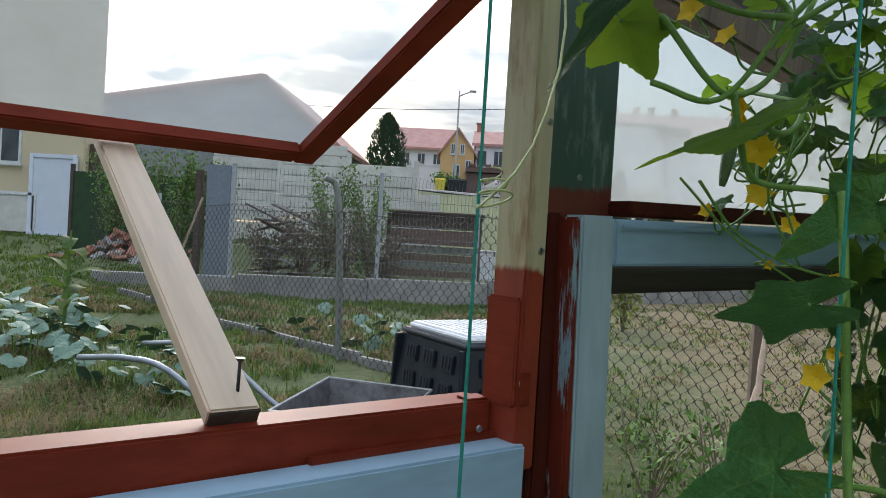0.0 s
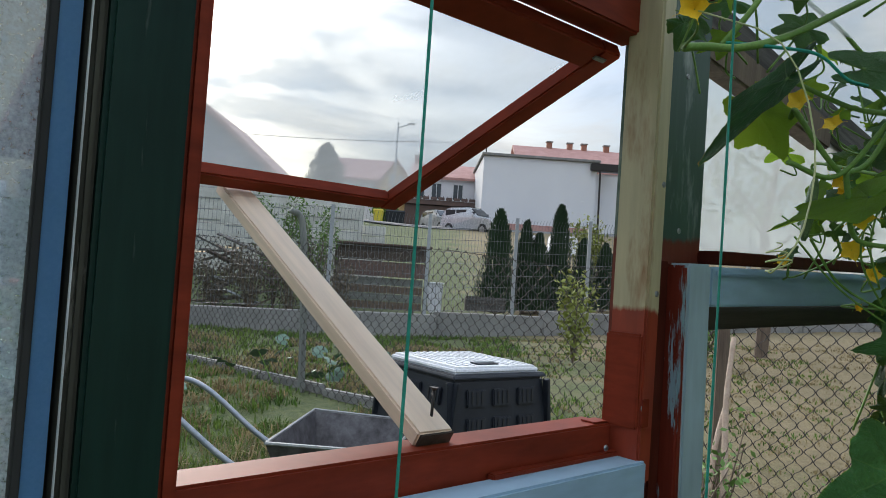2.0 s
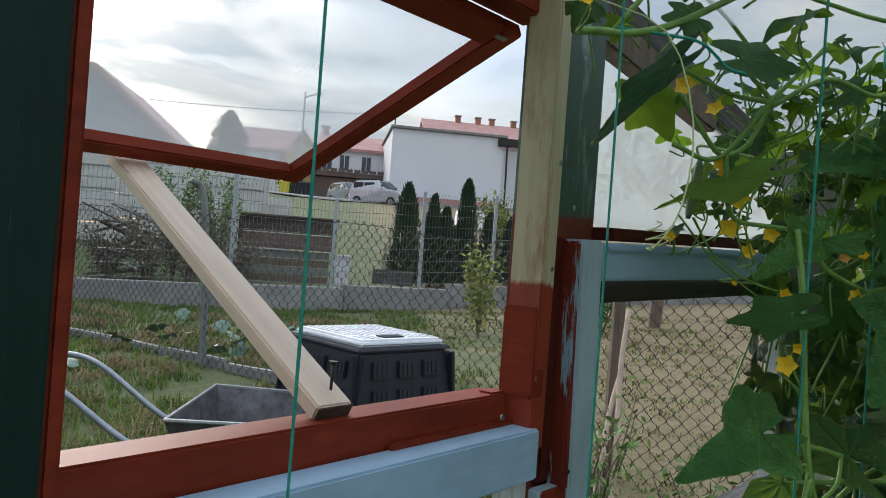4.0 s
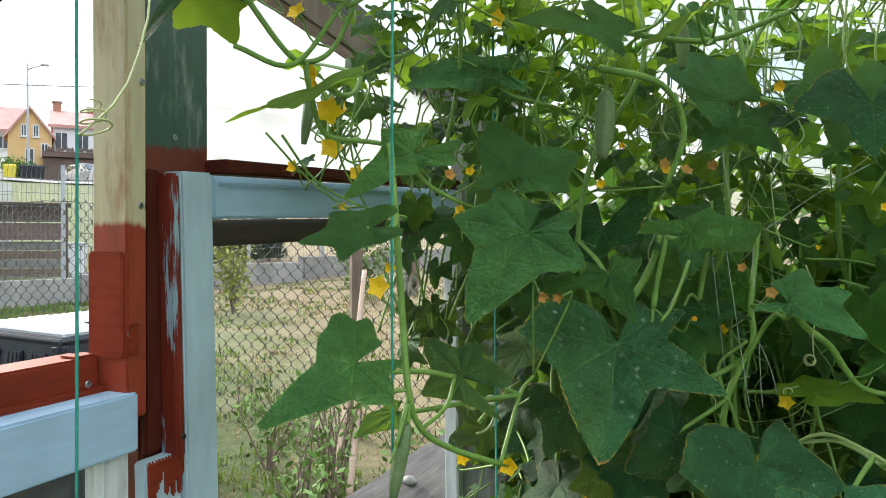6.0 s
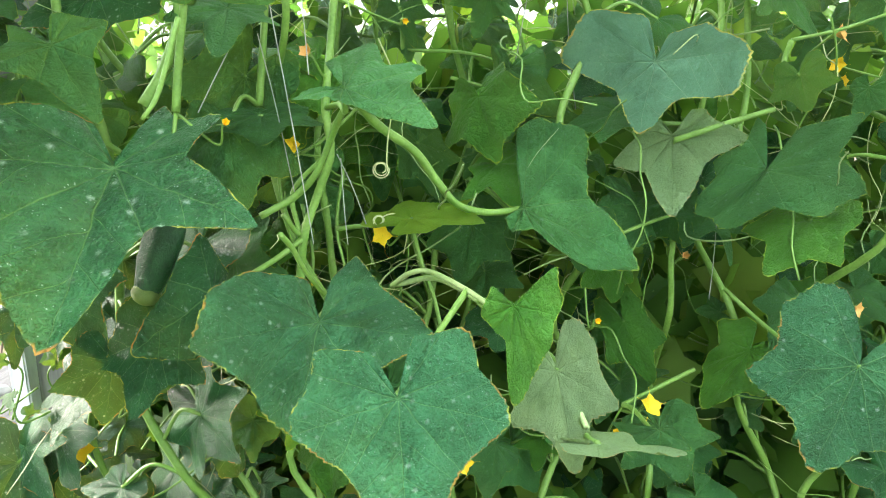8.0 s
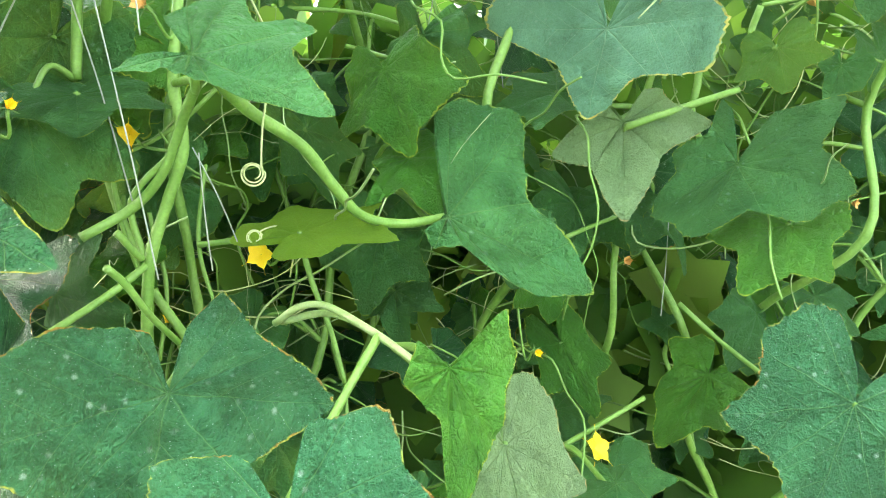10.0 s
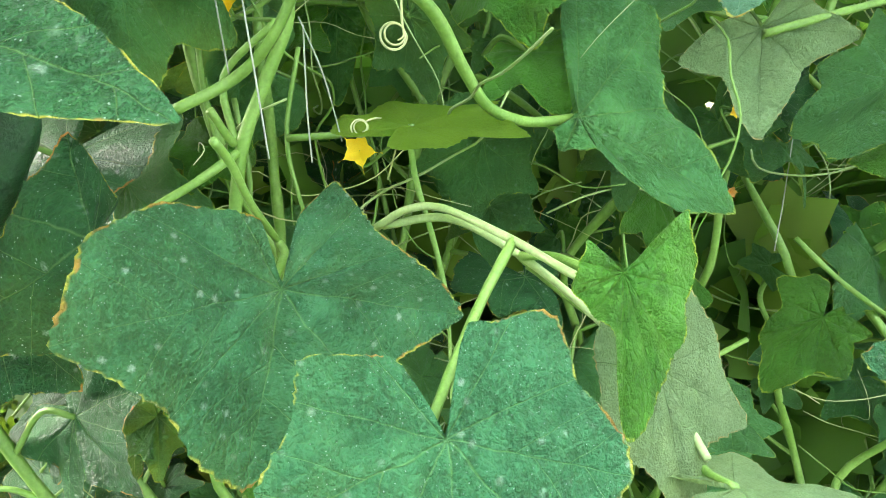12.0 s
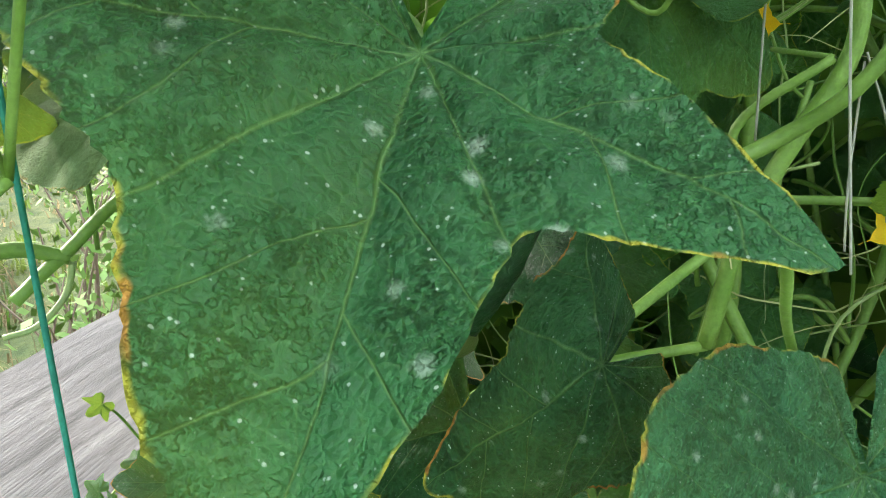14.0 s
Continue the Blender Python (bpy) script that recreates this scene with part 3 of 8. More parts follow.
wp.inputs["Base Color"].default_value, wp.inputs["Roughness"].default_value = (0.55, 0.62, 0.70, 1), 0.8
wtr, wmx = put(wnt, "BsdfTransparent"), wnt.nodes.new("ShaderNodeMixShader")
wnt.links.new(ramp_node(wnt, noise_node(wnt, 300, 2, 0.6), [(0.3, 0.35), (0.7, 0.75)]), wmx.inputs[0])
wnt.links.new(wp.outputs[0], wmx.inputs[1])
wnt.links.new(wtr.outputs[0], wmx.inputs[2])
wnt.links.new(wmx.outputs[0], wout2.inputs["Surface"])
M["sheer_net"] = w_mat
M["jamb_wood"] = worn_paint("weathered_jamb", (0.085, 0.083, 0.066), (0.26, 0.25, 0.21), 0.38, 0.8, (1, 1, 0.12), 40, tint=0.3, streak=0.5)
t_mat, tnt, tp, tout = shader("tangle_leaf")
isl = tnt.nodes.new("ShaderNodeNewGeometry").outputs["Random Per Island"]
tcol = ramp_node(tnt, isl, [(0.0, (0.03, 0.09, 0.02)), (0.4, (0.08, 0.18, 0.03)), (0.75, (0.14, 0.26, 0.04)), (0.95, (0.22, 0.33, 0.05)), (1.0, (0.42, 0.38, 0.07))])
tnt.links.new(tcol, tp.inputs["Base Color"])
tp.inputs["Roughness"].default_value = 0.55
ttl, tmx = put(tnt, "BsdfTranslucent"), tnt.nodes.new("ShaderNodeMixShader")
tnt.links.new(mix_node(tnt, 0.5, tcol, (0.25, 0.5, 0.05)), ttl.inputs["Color"])
tmx.inputs[0].default_value = 0.5
tnt.links.new(tp.outputs[0], tmx.inputs[1])
tnt.links.new(ttl.outputs[0], tmx.inputs[2])
tnt.links.new(tmx.outputs[0], tout.inputs["Surface"])
M["tangle"] = t_mat

# ---- building helpers ----
A = radians(40.5)                       # the gable wall's direction, seen from above
UX, UY = math.cos(A), math.sin(A)


def W(u, n, z):
    """A place by the gable wall: u along it, n outwards through it."""
    return Vector((UX * u - UY * n, UY * u + UX * n, z))


WALL = Matrix(((UX, -UY, 0, 0), (UY, UX, 0, 0), (0, 0, 1, 0), (0, 0, 0, 1)))


def mesh_object(name, bm, material, parent=None, label="", smooth=False, at=None):
    me = bpy.data.meshes.new(name)
    bm.normal_update()
    bm.to_mesh(me)
    bm.free()
    for m in (material if isinstance(material, (list, tuple)) else [material]):
        me.materials.append(m)
    if smooth:
        for f in me.polygons:
            f.use_smooth = True
    ob = new(name, me)
    if parent is not None:
        ob.parent = parent
    if at is not None:
        ob.matrix_local = at
    if label:
        ob["label"] = label
    return ob


def part(name, bm, material, parent, label="", smooth=False, at=None):
    return mesh_object(name, bm, material, parent, label, smooth, at)


def thing(name, label, category, place=(0, 0, 0), group="", kind="", matrix=None):
    e = new(name)
    e.empty_display_size = 0.05
    e.matrix_world = matrix if matrix is not None else Matrix.Translation(place)
    return tagged(e, label, category, group, kind)


def box(x0, x1, y0, y1, z0, z1, bevel=0.002, bm=None):
    bm = bm or bmesh.new()
    g = bmesh.ops.create_cube(bm, size=1)
    for v in g["verts"]:
        v.co = Vector(((x0 + x1) / 2 + v.co.x * (x1 - x0), (y0 + y1) / 2 + v.co.y * (y1 - y0), (z0 + z1) / 2 + v.co.z * (z1 - z0)))
    if bevel:
        es = {e for v in g["verts"] for e in v.link_edges}
        bmesh.ops.bevel(bm, geom=list(es), offset=bevel, segments=2, affect="EDGES")
    return bm


def beam(p, q, width, height, bevel=0.003, up=(0, 0, 1), rough=0.0):
    """A timber from p to q; returns its bmesh along local x and its matrix."""
    p, q = Vector(p), Vector(q)
    d = (q - p)
    L = d.length
    x = d.normalized()
    y = Vector(up).cross(x).normalized()
    z = x.cross(y)
    m = Matrix((x, y, z)).transposed().to_4x4()
    m.translation = p
    bm = box(0, L, -width / 2, width / 2, -height / 2, height / 2, bevel)
    if rough:
        n = max(2, int(L / 0.08))
        bmesh.ops.subdivide_edges(bm, edges=[e for e in bm.edges if abs(e.verts[0].co.x - e.verts[1].co.x) > L * 0.5], cuts=n)
        for v in bm.verts:
            v.co += Vector((0, noise.noise(v.co * 9) * rough, noise.noise(v.co * 9 + Vector((5, 3, 1))) * rough))
    return bm, m


def smooth_path(points, step=6):
    pts = [Vector(p) for p in points]
    if len(pts) < 3:
        return pts
    ext = [pts[0] * 2 - pts[1]] + pts + [pts[-1] * 2 - pts[-2]]
    out = []
    for i in range(1, len(ext) - 2):
        a, b, c, d = ext[i - 1:i + 3]
        for k in range(step):
            t = k / step
            out.append(0.5 * ((2 * b) + (c - a) * t + (2 * a - 5 * b + 4 * c - d) * t * t + (3 * b - a - 3 * c + d) * t ** 3))
    return out + [pts[-1]]


def tube(bm, points, radius, sides=6, taper=1.0, step=6, closed_ends=True, lumps=0.0):
    """A round rod along a smooth line through the points."""
    pts = smooth_path(points, step)
    n = len(pts)
    prev, ring0, first = None, None, None
    side = Vector((0.3, 0.7, 0.2))
    for i, p in enumerate(pts):
        d = (pts[min(i + 1, n - 1)] - pts[max(i - 1, 0)])
        d = d.normalized() if d.length > 1e-9 else Vector((0, 0, 1))
        x = side - d * side.dot(d)
        if x.length < 1e-4:
            x = d.orthogonal()
        x.normalize()
        side = x
        y = d.cross(x)
        r = radius * (1 + (taper - 1) * i / max(1, n - 1))
        if lumps:
            r *= 1 + lumps * noise.noise(p * 60)
        ring = [bm.verts.new(p + (x * math.cos(2 * math.pi * k / sides) + y * math.sin(2 * math.pi * k / sides)) * r) for k in range(sides)]
        if prev:
            for k in range(sides):
                bm.faces.new((prev[k], prev[(k + 1) % sides], ring[(k + 1) % sides], ring[k]))
        else:
            first = ring
        prev = ring
    if closed_ends and sides > 2:
        bm.faces.new(first[::-1])
        bm.faces.new(prev)
    return bm


def raw_object(name, verts, faces, material, parent=None, smooth=False):
    me = bpy.data.meshes.new(name)
    me.from_pydata(verts, [], faces)
    me.materials.append(material)
    if smooth:
        me.polygons.foreach_set("use_smooth", [True] * len(me.polygons))
    ob = new(name, me)
    if parent is not None:
        ob.parent = parent
    return ob


def screw(parent, place, normal, radius=0.004, material="steel"):
    """A countersunk screw head with a cross slot."""
    bm = bmesh.new()
    bmesh.ops.create_cone(bm, segments=14, radius1=radius, radius2=radius * 0.75, depth=0.002, cap_ends=True)
    for a in (0, 90):
        b2 = box(-radius * 0.6, radius * 0.6, -radius * 0.12, radius * 0.12, 0.0006, 0.0014, 0)
        bmesh.ops.rotate(b2, verts=b2.verts, cent=(0, 0, 0), matrix=Euler((0, 0, radians(a + 20))).to_matrix())
        me = bpy.data.meshes.new("tmp")
        b2.to_mesh(me)
        b2.free()
        bm.from_mesh(me)
        bpy.data.meshes.remove(me)
    m = Vector(normal).to_track_quat("Z", "Y").to_matrix().to_4x4()
    m.translation = Vector(place)
    ob = mesh_object("screw", bm, M[material], parent, "small screw head")
    ob.matrix_world = m
    return ob

# ---- greenhouse: gable wall with the propped sash ----
gable = thing("wall_gable", "greenhouse gable wall of mixed painted timbers", "wall", kind="structure", matrix=WALL)


def timber(name, u0, u1, n0, n1, z0, z1, mat, parent=gable, bevel=0.003, label=""):
    return part(name, box(u0, u1, n0, n1, z0, z1, bevel), M[mat], parent, label)


# right of the opening: cream and red post board, green post behind
timber("post_board", 0.567, 0.598, 0.597, 0.652, 1.04, 1.70, "red_post")
timber("post_sleeve", 0.563, 0.5665, 0.600, 0.654, 1.112, 1.236, "red", label="red painted board nailed over the post")
timber("green_post", 0.600, 0.722, 0.612, 0.680, 0.0, 1.74, "green_worn")
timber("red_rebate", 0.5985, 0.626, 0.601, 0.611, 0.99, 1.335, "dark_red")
# left jamb
timber("jamb_strip", -0.087, -0.074, 0.531, 0.580, 0.95, 1.78, "red")
timber("jamb_post", -0.1395, -0.0875, 0.527, 0.62, 0.0, 1.9, "green")
timber("jamb_edge", -0.1485, -0.140, 0.530, 0.575, 0.0, 1.9, "jamb_wood", label="weathered bare edge of the jamb")
timber("paint_edge", -0.1496, -0.149, 0.529, 0.5325, 0.0, 1.9, "white_paint", bevel=0.0002, label="flaking white paint edge")
timber("bracket", 0.5675, 0.583, 0.5945, 0.5965, 1.115, 1.152, "red", bevel=0.0008, label="small angle bracket painted over")
timber("bracket", 0.535, 0.566, 0.645, 0.668, 1.1135, 1.1155, "red", bevel=0.0008, label="small angle bracket painted over")
# sill and head
timber("sill_beam", -0.0735, 0.5665, 0.640, 0.690, 1.045, 1.113, "red")
timber("sill_ledge", 0.33, 0.597, 0.628, 0.6395, 1.052, 1.078, "red", bevel=0.0015)
timber("head_beam", -0.0735, 0.5995, 0.635, 0.685, 1.640, 1.705, "red")
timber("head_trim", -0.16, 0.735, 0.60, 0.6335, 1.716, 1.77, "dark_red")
for u, n, z, d in ((-0.03, 0.662, 1.1135, (0, 0, 1)), (0.545, 0.662, 1.1135, (0, 0, 1))):
    screw(gable, W(u, n, z), d, 0.006)
inward = W(0, -1, 0)
for u, n, z in ((0.590, 0.5965, 1.436), (0.45, 0.6275, 1.064), (0.588, 0.5965, 1.29), (0.66, 0.6115, 1.38), (0.66, 0.6115, 1.60), (0.572, 0.5965, 1.14), (0.54, 0.6275, 1.085)):
    screw(gable, W(u, n, z), inward, 0.0045)

# hinged sash, propped out on a board
sash = thing("awning_sash", "red-brown sash with cloudy film, propped open", "window sash")
hinge, out_n, drop = W(0, 0.674, 1.628), 0.475, 0.202
sash_dir = (W(0, out_n, -drop) - W(0, 0, 0)).normalized()
sash_m = Matrix((W(1, 0, 0), sash_dir, W(1, 0, 0).cross(sash_dir))).transposed().to_4x4()
sash_m.translation = hinge
sash.matrix_world = sash_m
SL = 0.535
for nm, b in (("stile", box(-0.085, -0.045, 0, SL, -0.011, 0.011, 0.003)), ("stile", box(0.543, 0.582, 0, SL, -0.011, 0.011, 0.003)),
              ("bottom_rail", box(-0.0445, 0.5425, SL - 0.036, SL, -0.011, 0.011, 0.003)), ("top_rail", box(-0.0445, 0.5425, 0, 0.045, -0.011, 0.011, 0.003))):
    part(nm, b, M["red"], sash)
bm = bmesh.new()
bmesh.ops.create_grid(bm, x_segments=34, y_segments=30, size=0.5)
for v in bm.verts:
    x, y = v.co.x, v.co.y
    v.co = Vector((0.25 + x * 0.64, SL / 2 + y * (SL - 0.03), 0.0135 + 0.0035 * noise.noise(Vector((x * 3 + y * 4, y * 9, 1))) * (1 - (2 * abs(y)) ** 4)))
part("film_pane", bm, M["film_sash"], sash, "cloudy plastic film stretched over the sash", True)
bm = box(0.535, 0.560, 0.012, 0.020, -0.015, -0.0122, 0.001)
part("hinge_leaf", bm, M["steel"], sash)

prop = thing("prop_board", "planed pale pine board propping the sash open", "board")
pa, pb = W(0.262, 0.657, 1.119), W(0.262, 1.19, 1.412)
bm, m = beam(pa, pb, 0.050, 0.020, 0.0025, rough=0.0006)
prop.matrix_world = m
part("plank", bm, M["prop_wood"], prop)
part("sawn_end", box(-0.0025, -0.0002, -0.0245, 0.0245, -0.0095, 0.0095, 0.001), M["dark_wood"], prop, "dark sawn end")
nail = thing("nail", "black nail half driven into the prop board", "nail")
nail.matrix_world = Matrix.Translation(m @ Vector((0.024, -0.010, 0.008))) @ pose(0, 0, 0, 0, 3, 0)
bm = bmesh.new()
tube(bm, [(0, 0, -0.006), (-0.001, 0, 0.031)], 0.0017, 10)
part("shank", bm, M["black_steel"], nail, smooth=True)
bm = bmesh.new()
bmesh.ops.create_cone(bm, segments=16, radius1=0.0018, radius2=0.0052, depth=0.004, cap_ends=True)
part("head", bm, M["black_steel"], nail, at=pose(-0.001, 0, 0.032))

# blue lower window under the sill, glazed
low = thing("lower_window", "pale blue painted window frame under the sill, glazed", "window", matrix=WALL)


def lowpart(name, u0, u1, n0, n1, z0, z1, mat, label=""):
    return part(name, box(u0, u1, n0, n1, z0, z1, 0.003), M[mat], low, label)


lowpart("top_rail", -0.09, 0.578, 0.590, 0.637, 1.003, 1.072, "blue_rail")
lowpart("stile", 0.540, 0.578, 0.605, 0.637, 0.30, 1.002, "white_paint", "white stile")
lowpart("stile", -0.09, -0.05, 0.605, 0.637, 0.30, 1.002, "blue")
lowpart("bottom_rail", -0.0495, 0.5395, 0.605, 0.637, 0.30, 0.36, "blue_rail")
glass_mat, gnt, gp, gout = shader("window_glass")
gnt.nodes.remove(gp)
g1, g2, g3 = put(gnt, "BsdfTransparent", Color=(0.93, 0.95, 0.94, 1)), put(gnt, "BsdfGlossy", Roughness=0.03), put(gnt, "BsdfDiffuse", Color=(0.5, 0.5, 0.47, 1))
gm, gm2 = gnt.nodes.new("ShaderNodeMixShader"), gnt.nodes.new("ShaderNodeMixShader")
gf = put(gnt, "LayerWeight", Blend=0.5)
dirt = ramp_node(gnt, noise_node(gnt, 14, 7, 0.7), [(0.55, 0.02), (0.8, 0.25)])
gnt.links.new(dirt, gm2.inputs[0])
gnt.links.new(g1.outputs[0], gm2.inputs[1])
gnt.links.new(g3.outputs[0], gm2.inputs[2])
gnt.links.new(math_node(gnt, "MULTIPLY_ADD", math_node(gnt, "POWER", gf.outputs["Facing"], 4.0), 0.7, 0.03), gm.inputs[0])
gnt.links.new(gm2.outputs[0], gm.inputs[1])
gnt.links.new(g2.outputs[0], gm.inputs[2])
gnt.links.new(gm.outputs[0], gout.inputs["Surface"])
pane = part("pane", box(-0.05, 0.54, 0.620, 0.623, 0.36, 1.004, 0), glass_mat, low, "dusty window glass")
pane.visible_shadow = False

# blue window frame on the right, open to the garden
tilt = WALL @ pose(0.60, 0.575, 1.0, 0, -1.6, 3.6 - 7.2)
right = thing("blue_window_frame", "pale blue window frame with peeling paint, no glass", "window frame", matrix=tilt)


def rp(name, u0, u1, n0, n1, z0, z1, mat, label=""):
    return part(name, box(u0 - 0.60, u1 - 0.60, n0, n1, z0 - 1.0, z1 - 1.0, 0.003), M[mat], right, label)


rp("stile", 0.640, 0.694, 0.003, 0.036, 0.25, 1.333, "blue")
rp("painted_edge", 0.6265, 0.6395, 0.004, 0.035, 0.98, 1.330, "brush_red", "red paint brushed over the frame's edge")
rp("stile_lower", 0.584, 0.6395, 0.012, 0.034, 0.25, 0.985, "blue")
rp("top_rail", 0.6945, 1.418, 0.003, 0.036, 1.274, 1.330, "blue_rail")
# the sunlit white of this blue frame's stile is put into its colour
rp("stile", 1.4185, 1.450, 0.003, 0.036, 0.25, 1.330, "white_paint", "white stile")
rp("bottom_rail", 0.6945, 1.418, 0.003, 0.036, 0.25, 0.31, "blue_rail")
rp("bead", 0.70, 1.41, -0.002, 0.0025, 1.318, 1.324, "blue_rail")
# bar in shadow behind the rail: the shadow is in its dark colour
rp("cross_bar", 0.6945, 1.45, 0.042, 0.066, 1.236, 1.2725, "dark_wood", "wooden bar behind the frame, darkened for its shade")
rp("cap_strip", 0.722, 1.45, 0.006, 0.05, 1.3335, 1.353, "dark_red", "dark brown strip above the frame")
BM = random.Random(6)
for k in range(11):
    u0 = 0.586 + k * 0.0049
    rp("brush_mark", u0, u0 + 0.0052, 0.0092 - 0.0003 * (k % 3), 0.0118, 0.984 - BM.uniform(0.015, 0.06), 0.986, "red", "ragged end of a red brush stroke" if k == 0 else "")
screw(right, tilt @ Vector((0.035, 0.0028, 0.006)), inward, 0.004, "black_steel")

# rafter, corner post and the film over the gable's slope
rafter = thing("rafter", "weathered grey rafter of the roof slope", "beam")
bm, m = beam(W(0.73, 0.665, 1.735), W(1.80, 0.665, 1.585), 0.04, 0.07, 0.004, rough=0.002)
rafter.matrix_world = m
part("timber", bm, M["grey_wood"], rafter)
inner = thing("knee_brace", "dark brown timber under the rafter", "beam")
bm, m = beam(W(0.74, 0.645, 1.675), W(1.22, 0.645, 1.615), 0.04, 0.055, 0.004, rough=0.002)
inner.matrix_world = m
part("timber", bm, M["old_wood"], inner)
corner = thing("corner_post", "weathered grey corner post of the greenhouse", "post", matrix=WALL)
part("timber", box(1.452, 1.50, 0.42, 0.56, 0.0, 1.58, 0.004), M["post_wood"], corner)


def sheet(name, a, b, c, d, mat, label, sag=0.006, seg=26):
    """A film stretched between four corners."""
    bm = bmesh.new()
    bmesh.ops.create_grid(bm, x_segments=seg, y_segments=seg, size=0.5)
    for v in bm.verts:
        s, t = v.co.x + 0.5, v.co.y + 0.5
        p = a * (1 - s) * (1 - t) + b * s * (1 - t) + c * s * t + d * (1 - s) * t
        nrm = (b - a).cross(d - a).normalized()
        v.co = p + nrm * sag * (noise.noise(p * 6) + 0.4 * noise.noise(p * 17))
    return tagged(mesh_object(name, bm, M[mat], smooth=True), label, "film", kind="structure")


def roof_z(u):
    """The height of the roof film over u."""
    return 1.655 + (1.60 - abs(u)) * 0.14


E1, E2, R0 = roof_z(1.7), roof_z(-1.7), roof_z(0)
sheet("wall_film", W(0.715, 0.675, 1.352), W(1.70, 0.645, 1.352), W(1.70, 0.655, 1.60), W(0.715, 0.675, 1.69), "film", "cloudy film closing the gable under the rafter")
sheet("roof_film", W(1.7, 0.75, E1), W(1.7, -3.2, E1), W(0, -3.2, R0), W(0, 0.75, R0), "film_dim", "roof film over the greenhouse slope, tinted to dim the inside", 0.008)
sheet("roof_film_far", W(0, 0.75, R0), W(0, -3.2, R0), W(-1.7, -3.2, E2), W(-1.7, 0.75, E2), "film_dim", "roof film over the other slope, tinted to dim the inside", 0.008)
sheet("wall_film_left", W(-1.7, 0.66, 0.0), W(-1.7, -3.2, 0.0), W(-1.7, -3.2, E2), W(-1.7, 0.66, E2), "film_thin", "cloudy film on the far side wall", 0.01)
sheet("wall_film_back", W(-1.7, -3.2, 0.0), W(1.62, -3.2, 0.0), W(1.62, -3.2, E1), W(-1.7, -3.2, E2), "film_thin", "cloudy film on the back wall", 0.01)
sheet("wall_film_gable", W(-0.07, 0.68, 1.722), W(0.70, 0.68, 1.722), W(0.70, 0.68, 1.79), W(-0.07, 0.68, 1.87), "film", "cloudy film over the window head", 0.004)

# blue net door beside the jamb
door = thing("net_door", "door frame covered with blue insect net", "door", matrix=WALL)
part("net", box(-0.166, -0.1535, 0.5345, 0.5365, 0.0, 1.9, 0), M["net"], door, "folded edge of the blue woven net")
part("sheer_net", box(-0.60, -0.1725, 0.5365, 0.5375, 0.2, 1.9, 0), M["sheer_net"], door, "sheer stretched net")
# black strip put in for the shade of the gap beside the jamb
part("edge_batten", box(-0.1645, -0.150, 0.545, 0.57, 0.0, 1.9, 0.002), M["tyre"], door, "black strip standing in for the shaded gap")
part("net_strip", box(-0.172, -0.1665, 0.532, 0.540, 0.0, 1.9, 0.001), M["tyre"], door, "black batten holding the net")
part("frame_batten", box(-0.66, -0.601, 0.53, 0.57, 0.0, 1.9, 0.002), M["white_paint"], door)

# ---- garden ground ----
def step01(a, b, x):
    t = min(1.0, max(0.0, (x - a) / (b - a)))
    return t * t * (3 - 2 * t)


def ground_z(x, y):
    wall = 12.2 + 0.35 * x                                   # the boundary wall's line
    z = 0.20 * step01(2.0, 6.5, y) + 0.045 * min(14.0, max(0.0, x)) * step01(3, 11, y) + 0.05 * min(9.0, max(0.0, -x - 2.5)) * step01(4, 11, y)
    z += 0.115 * min(max(0.0, y - wall - 1.0), 34.0) * step01(-8.5, -5.0, x + 0.12 * max(0.0, y - 22))
    return z + 0.03 * noise.noise(Vector((x * 0.8, y * 0.8, 0))) + 0.012 * noise.noise(Vector((x * 3, y * 3, 4)))


def axis(stops):
    out = []
    for (a, b, n) in stops:
        out += [a + (b - a) * i / n for i in range(n)]
    return out + [stops[-1][1]]


gx = axis([(-900, -60, 10), (-60, -12, 24), (-12, 12, 110), (12, 60, 24), (60, 900, 10)])
gy = axis([(-900, -30, 8), (-30, 0, 16), (0, 16, 100), (16, 60, 50), (60, 1500, 14)])
verts = [(x, y, ground_z(x, y)) for y in gy for x in gx]
nx = len(gx)
faces = [(j * nx + i, j * nx + i + 1, (j + 1) * nx + i + 1, (j + 1) * nx + i) for j in range(len(gy) - 1) for i in range(nx - 1)]
soil, snt, sp, _ = shader("lawn_ground")
spos = snt.nodes.new("ShaderNodeTexCoord").outputs["Object"]
ssep = snt.nodes.new("ShaderNodeSeparateXYZ")
snt.links.new(spos, ssep.inputs[0])
s1, s2, s3 = noise_node(snt, 0.9, 5, 0.6), noise_node(snt, 14, 6, 0.7), noise_node(snt, 70, 4, 0.7)
green = mix_node(snt, ramp_node(snt, s2, [(0.3, 0.0), (0.7, 1.0)]), (0.04, 0.07, 0.018), (0.13, 0.15, 0.045))
dry = mix_node(snt, ramp_node(snt, s2, [(0.3, 0.0), (0.7, 1.0)]), (0.16, 0.125, 0.062), (0.27, 0.215, 0.11))
lean = math_node(snt, "MULTIPLY_ADD", ssep.outputs["X"], 0.20, math_node(snt, "MULTIPLY_ADD", s1, 0.9, -0.29))
scol = mix_node(snt, ramp_node(snt, lean, [(0.3, 0.0), (0.65, 1.0)]), green, dry)
scol = mix_node(snt, 1.0, scol, ramp_node(snt, s3, [(0.25, 0.6), (0.75, 1.15)]), "MULTIPLY")
snt.links.new(scol, sp.inputs["Base Color"])
sp.inputs["Roughness"].default_value = 0.95
bump_node(snt, sp, s3, 0.8, 0.02)
ground = raw_object("ground", verts, faces, soil, smooth=True)
